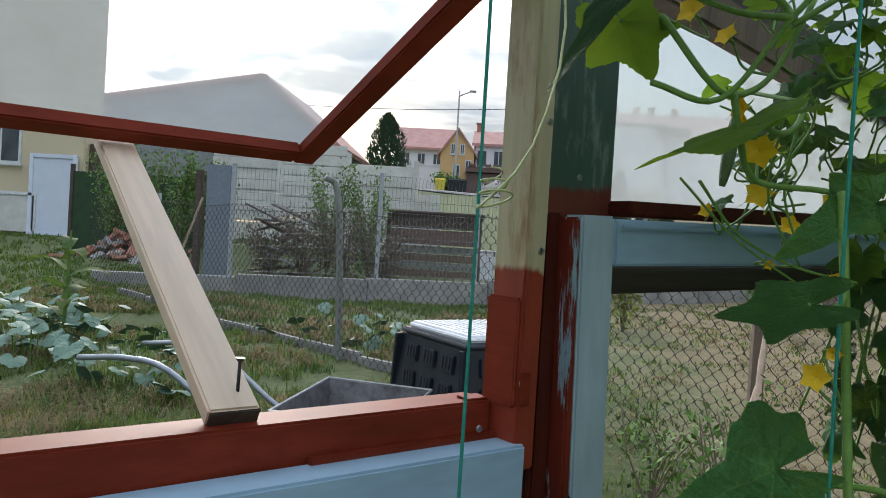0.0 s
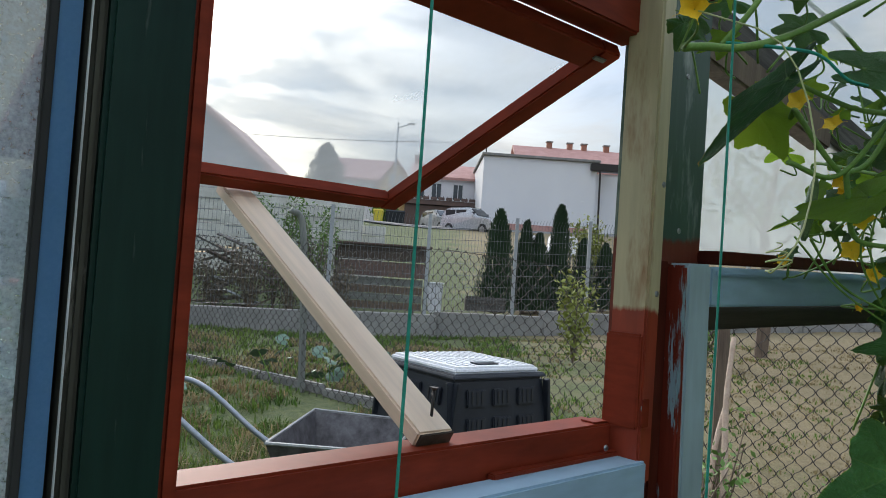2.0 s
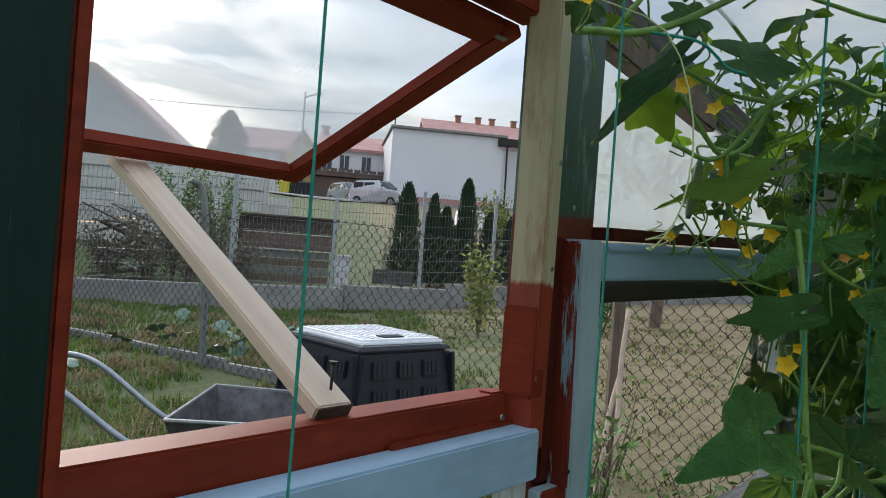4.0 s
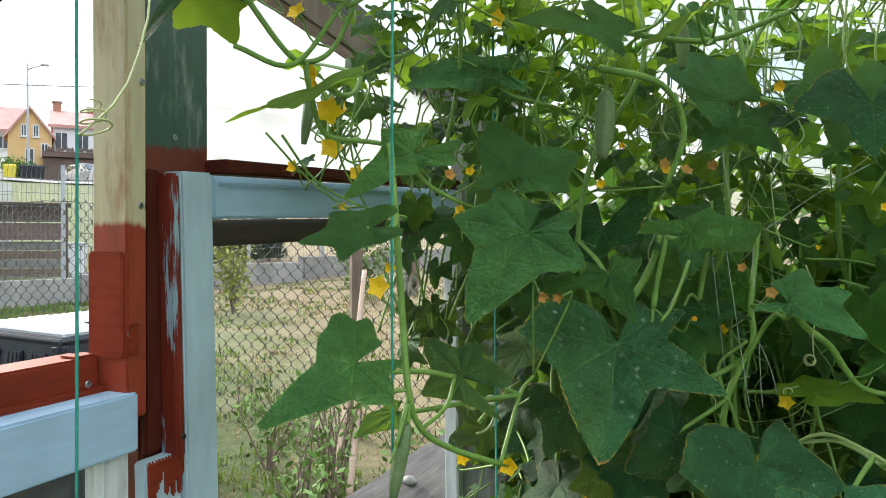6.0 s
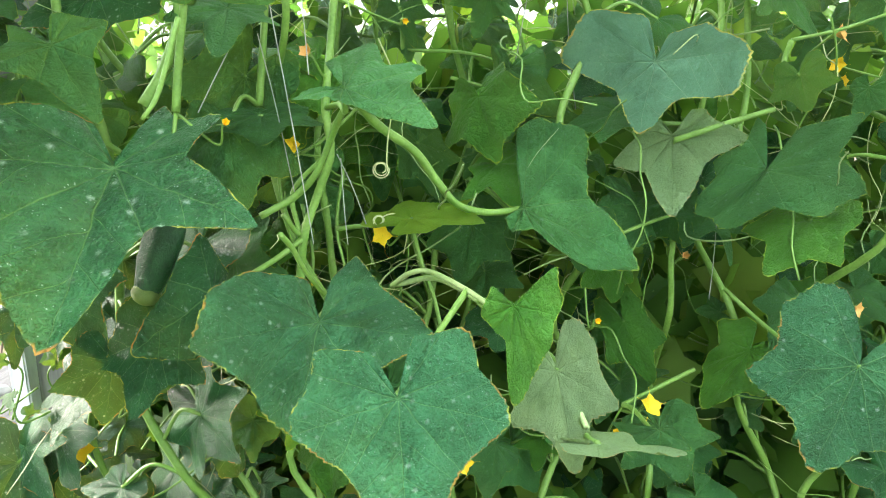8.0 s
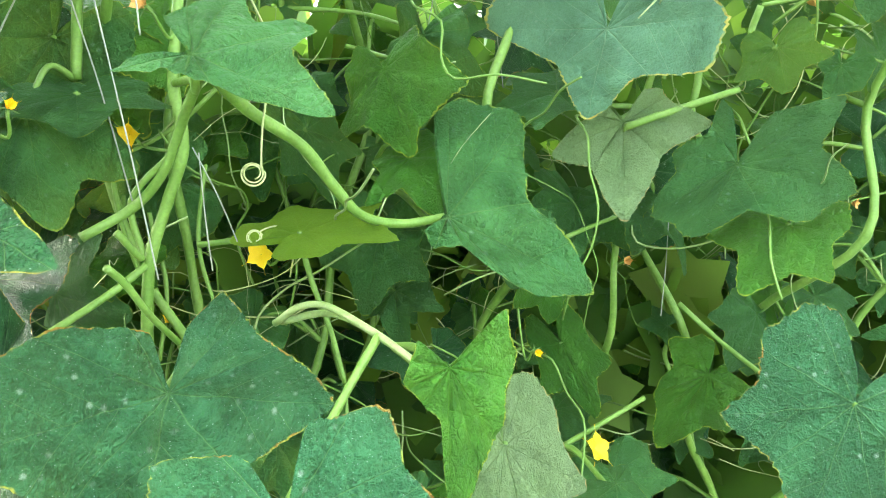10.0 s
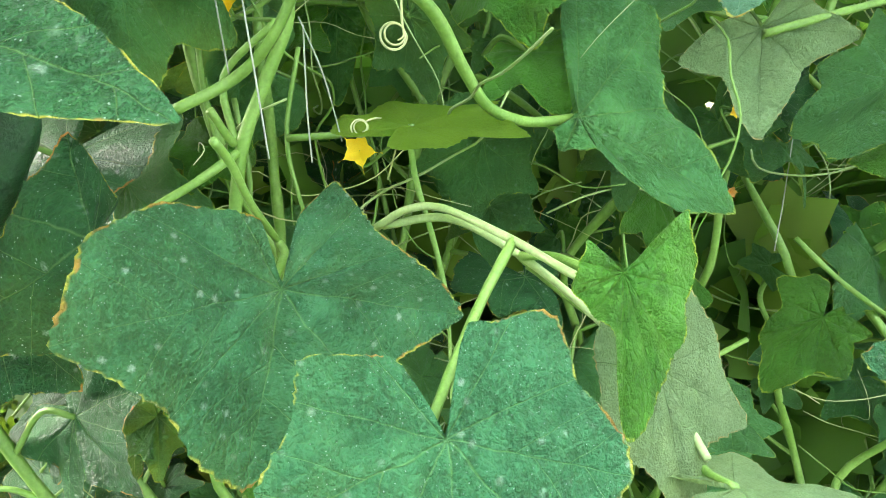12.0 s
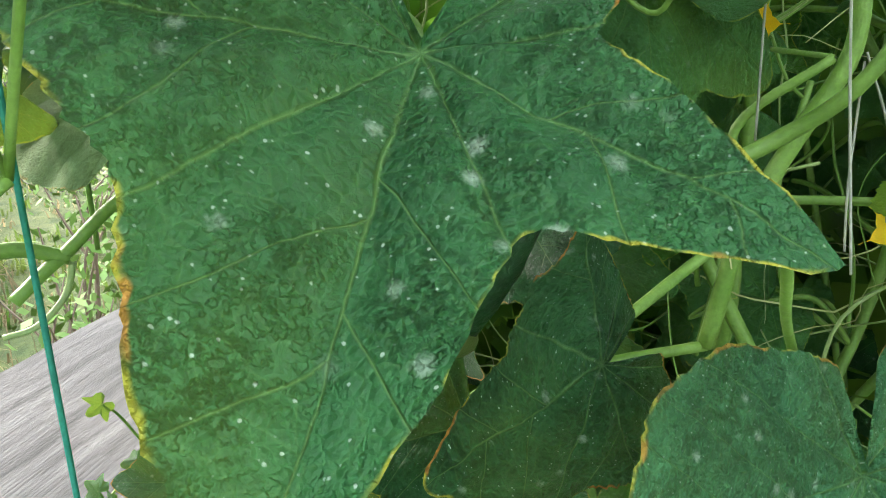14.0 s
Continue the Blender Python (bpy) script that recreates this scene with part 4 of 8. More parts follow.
tagged(ground, "patchy garden lawn, dry to the right, rising behind the wall", "ground", kind="structure")

rng = np.random.default_rng(4)


def blades(name, count, region, height, material, label, lean=0.5, width=0.004, clump=0.0):
    """Grass blades strewn over a region of the garden."""
    V, F = [], []
    x0, x1, y0, y1 = region
    done = 0
    while done < count:
        cx, cy = rng.uniform(x0, x1), rng.uniform(y0, y1)
        if (cy > 11.9 + 0.35 * cx and cx > -5.5) or (-0.62 * cx + 0.78 * cy) < 0.85:
            continue
        if clump and noise.noise(Vector((cx * 1.3, cy * 1.3, 7))) < clump:
            continue
        for _ in range(9):
            x, y = cx + rng.normal(0, 0.05), cy + rng.normal(0, 0.05)
            z = ground_z(x, y) - 0.01
            a, h = rng.uniform(0, 6.28), height * rng.uniform(0.45, 1.2)
            lx, ly = math.cos(a) * lean * h * rng.uniform(0.2, 1.2), math.sin(a) * lean * h * rng.uniform(0.2, 1.2)
            b = a + 1.57 + rng.normal(0, 0.4)
            w = width * (1 + 0.12 * y)
            dx, dy = math.cos(b) * w, math.sin(b) * w
            k = len(V)
            V += [(x - dx, y - dy, z), (x + dx, y + dy, z), (x + lx * 0.4 + dx * 0.7, y + ly * 0.4 + dy * 0.7, z + h * 0.62),
                  (x + lx * 0.4 - dx * 0.7, y + ly * 0.4 - dy * 0.7, z + h * 0.62), (x + lx, y + ly, z + h * (0.95 - 0.25 * lean))]
            F += [(k, k + 1, k + 2, k + 3), (k + 3, k + 2, k + 4)]
            done += 1
    return tagged(raw_object(name, V, F, material), label, "grass", kind="stuff")


blades("grass", 34000, (-9, 1.2, 1.0, 12), 0.10, M["grass"], "uneven green and yellowing grass", 0.7, clump=-0.25)
blades("grass", 9000, (-1.5, 5, 3.0, 13), 0.05, M["grass"], "short lawn grass", 0.6, clump=-0.1)
blades("dry_grass", 14000, (-6, 0.5, 2.5, 10), 0.12, M["dry_grass"], "dry straw-coloured grass in tufts", 1.0, clump=0.05)
blades("dry_grass", 9000, (0.2, 7, 3.0, 12), 0.05, M["dry_grass"], "short dry lawn stubble", 0.9, clump=-0.2)
blades("grass", 9000, (-15, -4, 8, 19), 0.12, M["grass"], "rough grass before the house", 0.7)
blades("tall_grass", 900, (-1.2, 1.6, 1.3, 2.6), 0.30, M["dry_grass"], "tall dry grass beside the greenhouse", 0.5, 0.0018)

blades("grass", 11000, (-2.8, 0.4, 1.6, 5.0), 0.11, M["grass"], "uneven grass round the wheelbarrow", 0.8, 0.0022, clump=-0.35)
blades("dry_grass", 5000, (-2.8, 0.6, 1.6, 4.6), 0.12, M["dry_grass"], "dry stalks in the grass round the wheelbarrow", 1.0, 0.0018, clump=-0.1)

# ---- boundary wall with welded mesh fence ----
def wall_at(s, z=0.0):
    """A place s metres along the boundary wall."""
    c, d = math.cos(math.atan(0.35)), math.sin(math.atan(0.35))
    return Vector((c * s, 12.2 + d * s, z))


WT = lambda s: 0.56 + 0.05 * max(0.0, s) - 0.02 * max(0.0, -s - 2)
for s in range(-6, 18, 2):
    bm = bmesh.new()
    lo = ground_z(*wall_at(s + 1)[:2]) - 0.3
    a, b = wall_at(s + 0.004), wall_at(s + 1.996)
    nrm = Vector((-(b - a).y, (b - a).x, 0)).normalized() * 0.11
    top = WT(s + 1)
    vs = [bm.verts.new(p) for p in ((*(a - nrm)[:2], lo), (*(b - nrm)[:2], lo), (*(b + nrm)[:2], lo), (*(a + nrm)[:2], lo),
                                    (*(a - nrm)[:2], top), (*(b - nrm)[:2], top), (*(b + nrm)[:2], top), (*(a + nrm)[:2], top))]
    for f in ((0, 1, 5, 4), (1, 2, 6, 5), (2, 3, 7, 6), (3, 0, 4, 7), (4, 5, 6, 7), (3, 2, 1, 0)):
        bm.faces.new([vs[i] for i in f])
    bmesh.ops.bevel(bm, geom=list(bm.edges), offset=0.012, segments=2, affect="EDGES")
    tagged(mesh_object("low_wall", bm, M["concrete"]), "low grey concrete garden wall section", "wall", "wall sections", "structure")

POSTS = [-4.1, -1.85, -0.2, 1.42, 2.9, 4.5, 6.6, 8.8]
for i, s in enumerate(POSTS[:-1]):
    s1 = POSTS[i + 1]
    panel = thing("mesh_fence_panel", "grey welded wire fence panel on the low wall", "fence", wall_at(s, WT(s)), "fence panels")
    org = wall_at(s, WT(s))
    V, F = [], []

    def rod(p, q, r):
        k = len(V)
        d = (q - p).normalized()
        x = d.orthogonal().normalized()
        y = d.cross(x)
        for c in (p, q):
            for j in range(3):
                V.append(c + (x * math.cos(2.1 * j) + y * math.sin(2.1 * j)) * r - org)
        for j in range(3):
            F.append((k + j, k + (j + 1) % 3, k + 3 + (j + 1) % 3, k + 3 + j))

    n = int((s1 - s) / 0.06)
    face = Vector((0.33, -0.94, 0))
    for j in range(1, n):
        q = s + (s1 - s) * j / n
        base = wall_at(q, WT(q) + 0.04)
        rod(base, base + Vector((0, 0, 1.50)), 0.0032)
        rod(base + Vector((0, 0, 1.50)), base + face * 0.07 + Vector((0, 0, 1.60)), 0.0032)
    for j in range(8):
        z = 0.06 + j * 0.20
        rod(wall_at(s, WT(s) + z), wall_at(s1, WT(s1) + z), 0.0042)
    raw_object("wire_grid", V, F, M["fence_wire"], panel)["kind"] = "stuff"
    bm = box(-0.03, 0.03, -0.025, 0.025, -0.1, 1.66, 0.004)
    part("post", bm, M["fence_post"], panel, "galvanised square post")
    part("cap", box(-0.033, 0.033, -0.028, 0.028, 1.66, 1.68, 0.004), M["fence_post"], panel)

# ---- chain-link fence in front of it ----
link = thing("chain_link_fence", "sagging rusty chain-link fence on thin posts", "fence", (0, 0, 0))
LA, LB = Vector((3.5, 2.17, 0)), Vector((-5.4, 9.70, 0))
LD = (LB - LA).normalized()
LL = (LB - LA).length
V, F = [], []


def link_top(s):
    return 1.27 + 0.025 * math.sin(s * 1.7) + 0.02 * math.sin(s * 4.1 + 1)


cell, r = 0.042, 0.0030
n = int(LL / cell)
LN = Vector((-LD.y, LD.x, 0))
for i in range(n):
    rows = 29
    k0 = len(V)
    for q in range(3 * rows + 1):
        j, f = divmod(q, 3)
        # slack wire: it runs down at each crossing and swings over between them
        f = (0.0, 0.22, 0.78)[f]
        side = f if (j + i) % 2 == 0 else 1 - f
        s = (i + 0.03 + 0.94 * side) * cell
        j = q / 3
        s += 0.011 * noise.noise(Vector((i * 0.3, j * 0.4, 3)))
        p = LA + LD * s
        g = ground_z(p.x, p.y)
        top = g + link_top(s)
        z = top - j * 0.0445 + 0.008 * noise.noise(Vector((i * 0.5, j * 0.6, 9)))
        p = p + LN * (0.02 * math.sin(s * 2.2) + 0.006 * (side - 0.5))
        for a in range(3):
            V.append((p.x + LD.x * r * math.cos(2.1 * a) * 1.3 + LN.x * r * math.sin(2.1 * a), p.y + LD.y * r * math.cos(2.1 * a) * 1.3 + LN.y * r * math.sin(2.1 * a), z))
        if q:
            k = k0 + 3 * q
            for a in range(3):
                F.append((k - 3 + a, k - 3 + (a + 1) % 3, k + (a + 1) % 3, k + a))
wire = raw_object("wire_mesh", V, F, M["wire"], link)
wire["kind"] = "stuff"
bm = bmesh.new()
tube(bm, [LA + LD * s + Vector((0, 0, ground_z(*(LA + LD * s)[:2]) + link_top(s) - 0.01)) for s in np.linspace(0.1, LL - 0.1, 30)], 0.002, 4, step=2)
part("top_wire", bm, M["wire"], link)
bm = bmesh.new()
tube(bm, [(-1.20, 6.15, -0.2), (-1.25, 6.2, 0.9), (-1.32, 6.25, 1.62), (-1.42, 6.2, 1.74)], 0.032, 10, 0.9)
part("bent_post", bm, M["post_wood"], link, "bent grey round post", True)
g = ground_z(1.437, 3.917)
part("wood_post", box(1.405, 1.47, 3.90, 3.95, g - 0.3, g + 1.35, 0.004), M["old_wood"], link, "dark square wooden post")
bm = bmesh.new()
tube(bm, [(-3.9, 8.43, -0.1), (-3.9, 8.43, 1.6)], 0.03, 10)
part("post", bm, M["post_wood"], link, smooth=True)

# concrete edging at the foot of the wire fence
edging = thing("lawn_edging", "row of low grey concrete edging slabs in the grass", "edging")
for i in range(7):
    p = LA + LD * (5.6 + 0.82 * i) - LN * 0.10
    z = ground_z(p.x, p.y)
    part("slab", box(-0.395, 0.395, -0.035, 0.035, -0.12, 0.075, 0.012), M["concrete"], edging, at=pose(p.x, p.y, z, 1.5 * math.sin(i * 2.3), 1.2 * math.cos(i * 1.7), math.degrees(math.atan2(LD.y, LD.x)) + 1.5 * math.sin(i)))

for nm, p, q, rr in (("leaning_stick", (0.975, 3.044, 0.02), (1.369, 3.662, 0.72), 0.017), ("leaning_stick", (1.083, 3.037, 0.02), (1.417, 3.733, 1.05), 0.017)):
    e = thing(nm, "pale barkless stick leaning on the wire fence", "stick", p)
    bm = bmesh.new()
    d = Vector(q) - Vector(p)
    tube(bm, [(0, 0, 0), d * 0.35 + Vector((0.012, 0, 0)), d * 0.7 - Vector((0.01, 0, 0)), d], rr, 9, 0.8, lumps=0.15)
    part("stick", bm, M["stick_wood"], e, smooth=True)

# ---- compost bin ----
BX, BY, BR = -0.005, 3.78, radians(34.5)
bz = ground_z(BX, BY) - 0.01
bin_ = thing("compost_bin", "black plastic compost bin with a pale grey lid", "compost bin", matrix=Matrix.Translation((BX, BY, bz)) @ Matrix.Rotation(BR, 4, "Z"))


def frustum(w0, d0, w1, d1, z0, z1, bevel=0.006, bm=None):
    bm = bm or bmesh.new()
    g = bmesh.ops.create_cube(bm, size=1)
    for v in g["verts"]:
        up = v.co.z > 0
        v.co = Vector((v.co.x * (w1 if up else w0), v.co.y * (d1 if up else d0), z1 if up else z0))
    bmesh.ops.bevel(bm, geom=list({e for v in g["verts"] for e in v.link_edges}), offset=bevel, segments=2, affect="EDGES")
    return bm


BW, BD, BH = 0.56, 0.60, 0.76 - bz + 0.03
part("body", frustum(BW + 0.17, BD + 0.17, BW + 0.02, BD + 0.02, 0, BH, 0.012), M["bin"], bin_)
part("rim", frustum(BW + 0.05, BD + 0.05, BW + 0.03, BD + 0.03, BH + 0.001, BH + 0.022, 0.006), M["bin"], bin_)
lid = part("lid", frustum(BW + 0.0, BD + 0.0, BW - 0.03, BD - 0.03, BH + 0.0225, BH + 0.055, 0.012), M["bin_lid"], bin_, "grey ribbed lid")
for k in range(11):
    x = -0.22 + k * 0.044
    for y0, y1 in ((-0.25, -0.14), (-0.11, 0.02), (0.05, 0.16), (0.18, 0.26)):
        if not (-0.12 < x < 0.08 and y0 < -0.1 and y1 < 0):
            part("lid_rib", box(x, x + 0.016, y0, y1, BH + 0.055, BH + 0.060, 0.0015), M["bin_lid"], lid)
part("handle", box(-0.09, 0.05, -0.235, -0.165, BH + 0.0552, BH + 0.062, 0.004), M["bin"], lid, "dark recessed handle")
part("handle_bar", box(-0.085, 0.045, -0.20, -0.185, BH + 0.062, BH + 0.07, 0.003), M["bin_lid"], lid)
for sx, sy, half, width in ((0, -1, BD / 2, BW), (-1, 0, BW / 2, BD), (1, 0, BW / 2, BD), (0, 1, BD / 2, BW)):
    turn = Matrix.Rotation(math.atan2(sx, -sy), 4, "Z")
    slope = math.atan(0.075 / BH)
    for row in range(5):
        for c in (-1, 0, 1):
            z = BH - 0.085 - row * 0.135
            d = half + 0.010 + 0.075 * (BH - z) / BH
            m = turn @ Matrix.Translation((c * width * 0.29, -d - 0.004, z)) @ Matrix.Rotation(-slope, 4, "X")
            v = part("vent", box(-0.058, 0.058, -0.012, 0.006, -0.048, 0.036, 0.005), M["bin"], bin_, at=m)
            for q in (-0.03, 0.0, 0.03):
                part("slot", box(q - 0.005, q + 0.005, -0.017, -0.0125, -0.035, 0.026, 0.0015), M["tyre"], v)
    for c in (-1, 1):
        m = turn @ Matrix.Translation((c * (width * 0.5 + 0.035), -half - 0.045, BH / 2)) @ Matrix.Rotation(-slope, 4, "X")
        part("corner_rib", box(-0.02, 0.02, -0.012, 0.012, -BH / 2 + 0.01, BH / 2 - 0.01, 0.004), M["bin"], bin_, at=m)

# ---- wheelbarrow ----
bw = thing("wheelbarrow", "old wheelbarrow with flaking tray and grey tube handles", "wheelbarrow", matrix=Matrix.Translation((-0.60, 3.22, ground_z(-0.6, 3.2) - 0.01)) @ Matrix.Rotation(radians(-8), 4, "Z"))
tray = bmesh.new()
outer = [(-0.20, -0.34), (0.32, -0.30), (0.34, 0.28), (-0.19, 0.32)]
loops = []
for (s, z, inset) in ((1.0, 0.52, 0), (0.62, 0.24, 0), (0.59, 0.255, 0), (0.965, 0.52, 0)):
    loops.append([tray.verts.new((x * s, y * s, z + (0.02 if y > 0 and z > 0.5 else 0))) for x, y in outer])
for a, b in zip(loops, loops[1:]):
    for k in range(4):
        tray.faces.new((a[k], a[(k + 1) % 4], b[(k + 1) % 4], b[k]))
tray.faces.new(loops[1][::-1])
tray.faces.new(loops[2])
tray.faces.ensure_lookup_table()
for k in range(4):
    try:
        tray.faces.new((loops[3][k], loops[3][(k + 1) % 4], loops[0][(k + 1) % 4], loops[0][k]))
    except ValueError:
        pass
bmesh.ops.recalc_face_normals(tray, faces=tray.faces)
part("tray", tray, M["barrow"], bw)
bm = bmesh.new()
tube(bm, [(*p, 0.525 + (0.02 if p[1] > 0 else 0)) for p in (*outer, outer[0])], 0.008, 6, step=1)
part("tray_rim", bm, M["rim"], bw)
for y in (-0.22, 0.22):
    bm = bmesh.new()
    tube(bm, [(0.35, y * 0.8, 0.20), (-0.1, y, 0.28), (-0.40, y, 0.40), (-0.72, y * 1.05, 0.62), (-0.92, y * 1.1, 0.66), (-1.16, y * 1.1, 0.64)], 0.0135, 8)
    part("handle", bm, M["tube"], bw, "grey bent tube handle", True)
    bm = bmesh.new()
    tube(bm, [(-0.25, y, 0.34), (-0.30, y, 0.0)], 0.014, 8)
    part("leg", bm, M["tube"], bw, smooth=True)
bm = bmesh.new()
bmesh.ops.create_cone(bm, segments=24, radius1=0.18, radius2=0.18, depth=0.06, cap_ends=True)
wheel = part("wheel", bm, M["tyre"], bw, at=pose(0.52, 0, 0.18, 90, 0, 0))

# ---- grey weathered slab outside the blue window ----
slab = thing("weathered_slab", "wide weathered grey timber slab on stakes", "timber")
bm, m = beam(W(0.95, 0.74, 0.50), W(2.9, 0.66, 0.56), 0.36, 0.07, 0.012, rough=0.012)
slab.matrix_world = m @ pose(0, 0, 0, 14, 0, 0)
part("slab", bm, M["grey_wood"], slab)
for x in (0.15, 1.75):
    part("stake", box(x, x + 0.06, -0.03, 0.03, -0.60, -0.036, 0.005), M["post_wood"], slab)
stone = thing("stone", "small dark stone lying on the slab", "stone", (0.80, 1.72, 0.585))
bm = bmesh.new()
bmesh.ops.create_icosphere(bm, subdivisions=3, radius=0.02)
for v in bm.verts:
    v.co *= 1 + 0.25 * noise.noise(v.co * 60)
    v.co.z *= 0.7
part("pebble", bm, M["concrete"], stone, smooth=True)

# ---- beyond the wall ----
def block(name, pieces, mat, parent, label=""):
    bm = bmesh.new()
    for b in pieces:
        box(*b, 0.0, bm)
    return part(name, bm, M[mat], parent, label)


def window(parent, x, z, w, h, y, recess=0.08):
    """A casement set into a facade that faces -y."""
    fr = part("window", box(x - w / 2, x + w / 2, y - 0.03, y + 0.02, z, z + h, 0.01), M["white_paint"], parent)
    part("pane", box(x - w / 2 + 0.08, x - 0.03, y - 0.04, y - 0.031, z + 0.08, z + h - 0.08, 0), M["pane"], fr)
    part("pane", box(x + 0.03, x + w / 2 - 0.08, y - 0.04, y - 0.031, z + 0.08, z + h - 0.08, 0), M["pane"], fr)
    part("sill", box(x - w / 2 - 0.06, x + w / 2 + 0.06, y - 0.12, y - 0.031, z - 0.06, z - 0.005, 0.01), M["white_paint"], fr)
    return fr


def gable_roof(x0, x1, y0, y1, z, rise, over, ridge_along, mat, parent):
    bm = bmesh.new()
    t = 0.22
    if ridge_along == "x":
        ym = (y0 + y1) / 2
        prof = [(y0 - over, z - over * rise / (ym - y0)), (ym, z + rise), (y1 + over, z - over * rise / (ym - y0))]
        rows = [[bm.verts.new((x, p[0], p[1] + d)) for p in prof for d in (0, t)] for x in (x0 - over, x1 + over)]
    else:
        xm = (x0 + x1) / 2
        prof = [(x0 - over, z - over * rise / (xm - x0)), (xm, z + rise), (x1 + over, z - over * rise / (xm - x0))]
        rows = [[bm.verts.new((p[0], y, p[1] + d)) for p in prof for d in (0, t)] for y in (y0 - over, y1 + over)]
    a, b = rows
    for i in (0, 2):
        bm.faces.new((a[i + 1], a[i + 3], b[i + 3], b[i + 1]))
        bm.faces.new((a[i], b[i], b[i + 2], a[i + 2]))
    bm.faces.new((a[0], a[1], b[1], b[0]))
    bm.faces.new((a[4], b[4], b[5], a[5]))
    for r_ in rows:
        bm.faces.new((r_[0], r_[2], r_[3], r_[1]))
        bm.faces.new((r_[2], r_[4], r_[5], r_[3]))
    bmesh.ops.recalc_face_normals(bm, faces=bm.faces)
    return part("roof", bm, M[mat], parent)


def gable_wall(x0, x1, y, depth, z0, z1, rise, mat, parent):
    bm = bmesh.new()
    prof = [(x0, z0), (x1, z0), (x1, z1), ((x0 + x1) / 2, z1 + rise), (x0, z1)]
    a = [bm.verts.new((x, y, z)) for x, z in prof]
    b = [bm.verts.new((x, y + depth, z)) for x, z in prof]
    bm.faces.new(a)
    bm.faces.new(b[::-1])
    for i in range(5):
        bm.faces.new((a[i], b[i], b[(i + 1) % 5], a[(i + 1) % 5]))
    bmesh.ops.recalc_face_normals(bm, faces=bm.faces)
    return part("wall", bm, M[mat], parent)


def chimney(parent, x, y, z, h, w=0.55):
    c = part("chimney", box(x - w / 2, x + w / 2, y - w / 2, y + w / 2, z, z + h, 0.02), M["brick"], parent)
    part("chimney_cap", box(x - w / 2 - 0.08, x + w / 2 + 0.08, y - w / 2 - 0.08, y + w / 2 + 0.08, z + h, z + h + 0.12, 0.02), M["concrete"], c)


rv, rf = [], []
for i, x in enumerate(np.linspace(-70, 70, 60)):
    for j, d in enumerate((32.2, 34.5, 37.5, 40.0)):
        y = 12.2 + 0.35 * x + d if abs(x) < 12 else 12.2 + 0.35 * math.copysign(12, x) + d
        rv.append((x, y, ground_z(x, y) + 0.05))
for i in range(59):
    for j in range(3):
        k = i * 4 + j
        rf.append((k, k + 4, k + 5, k + 1))
tagged(raw_object("road", rv, rf, M["asphalt"]), "grey street above the grassy bank", "road", kind="structure")

oh = thing("orange_house", "orange gabled house with a red tiled roof", "house", (0, 0, 0))
gable_wall(-4.35, -1.6, 60, 6, 3.8, 8.15, 1.85, "plaster_orange", oh)
gable_roof(-4.35, -1.6, 60, 66, 8.15, 1.85, 0.25, "y", "roof", oh)
for x, z in ((-3.35, 8.0), (-2.6, 8.0)):
    window(oh, x, z, 0.4, 0.9, 60)
window(oh, -3.0, 5.9, 0.6, 1.3, 60)
window(oh, -2.05, 6.6, 0.5, 1.0, 60)

wh = thing("white_house", "white house with balcony flowers and red roof", "house", (0, 0, 0))
part("wall", box(-1.55, 9.5, 61, 69, 3.8, 9.0, 0.02), M["plaster_white"], wh)
gable_roof(-1.55, 9.5, 61, 69, 9.0, 1.5, 0.3, "x", "roof", wh)
for x in (-1.0, 0.4, 2.2, 4.2):
    window(wh, x, 7.2, 0.9, 1.4, 61)
bal = part("balcony", box(-2.2, 6.0, 58.8, 60.8, 6.55, 6.95, 0.03), M["brown_wall"], wh, "brown balcony over a dark base")
part("base_wall", box(-2.1, 6.0, 59.0, 60.9, 3.8, 6.5, 0.03), M["brown_wall"], wh)
for i in range(11):
    x = -1.9 + i * 0.62
    part("flower_box", box(x, x + 0.5, 58.72, 58.95, 6.98, 7.2, 0.02), M["brown_wall"], bal)
for x in np.linspace(-2.1, 5.9, 27):
    part("baluster", box(x - 0.02, x + 0.02, 58.85, 58.9, 6.96, 7.3, 0), M["black_steel"], bal)
chimney(wh, -1.35, 65, 10.1, 1.2)
chimney(wh, 1.05, 65, 10.1, 0.9)
bh = thing("back_house", "pale house with red roof behind the others", "house", (0, 0, 0))
part("wall", box(-9.5, -4.0, 70, 78, 4.0, 9.6, 0.02), M["plaster_white"], bh)
gable_roof(-9.5, -4.0, 70, 78, 9.6, 2.2, 0.4, "x", "roof", bh)
for x in (-8.4, -6.9, -5.4):
    window(bh, x, 8.0, 0.8, 1.1, 70)

ww = thing("white_building", "white plastered building with a long blank wall", "building", (0, 0, 0))
part("wall", box(3.55, 11.7, 52, 62, 3.4, 9.75, 0.03), M["plaster_white"], ww)
part("plinth", box(3.50, 11.75, 51.95, 51.998, 3.4, 5.0, 0.01), M["roof"], ww, "reddish plinth strip")
part("roof_edge", box(3.40, 11.9, 51.8, 62.2, 9.76, 9.95, 0.03), M["concrete"], ww)
part("gutter", box(11.2, 13.4, 51.6, 52.4, 9.15, 9.7, 0.05), M["black_steel"], ww)
bm = bmesh.new()
tube(bm, [(11.9, 51.9, 9.2), (11.95, 51.9, 6.0), (11.95, 51.9, 3.6)], 0.07, 8)
part("downpipe", bm, M["black_steel"], ww)
part("wall", box(11.75, 16, 53, 61, 3.4, 9.0, 0.03), M["plaster_white"], ww)
bm = bmesh.new()
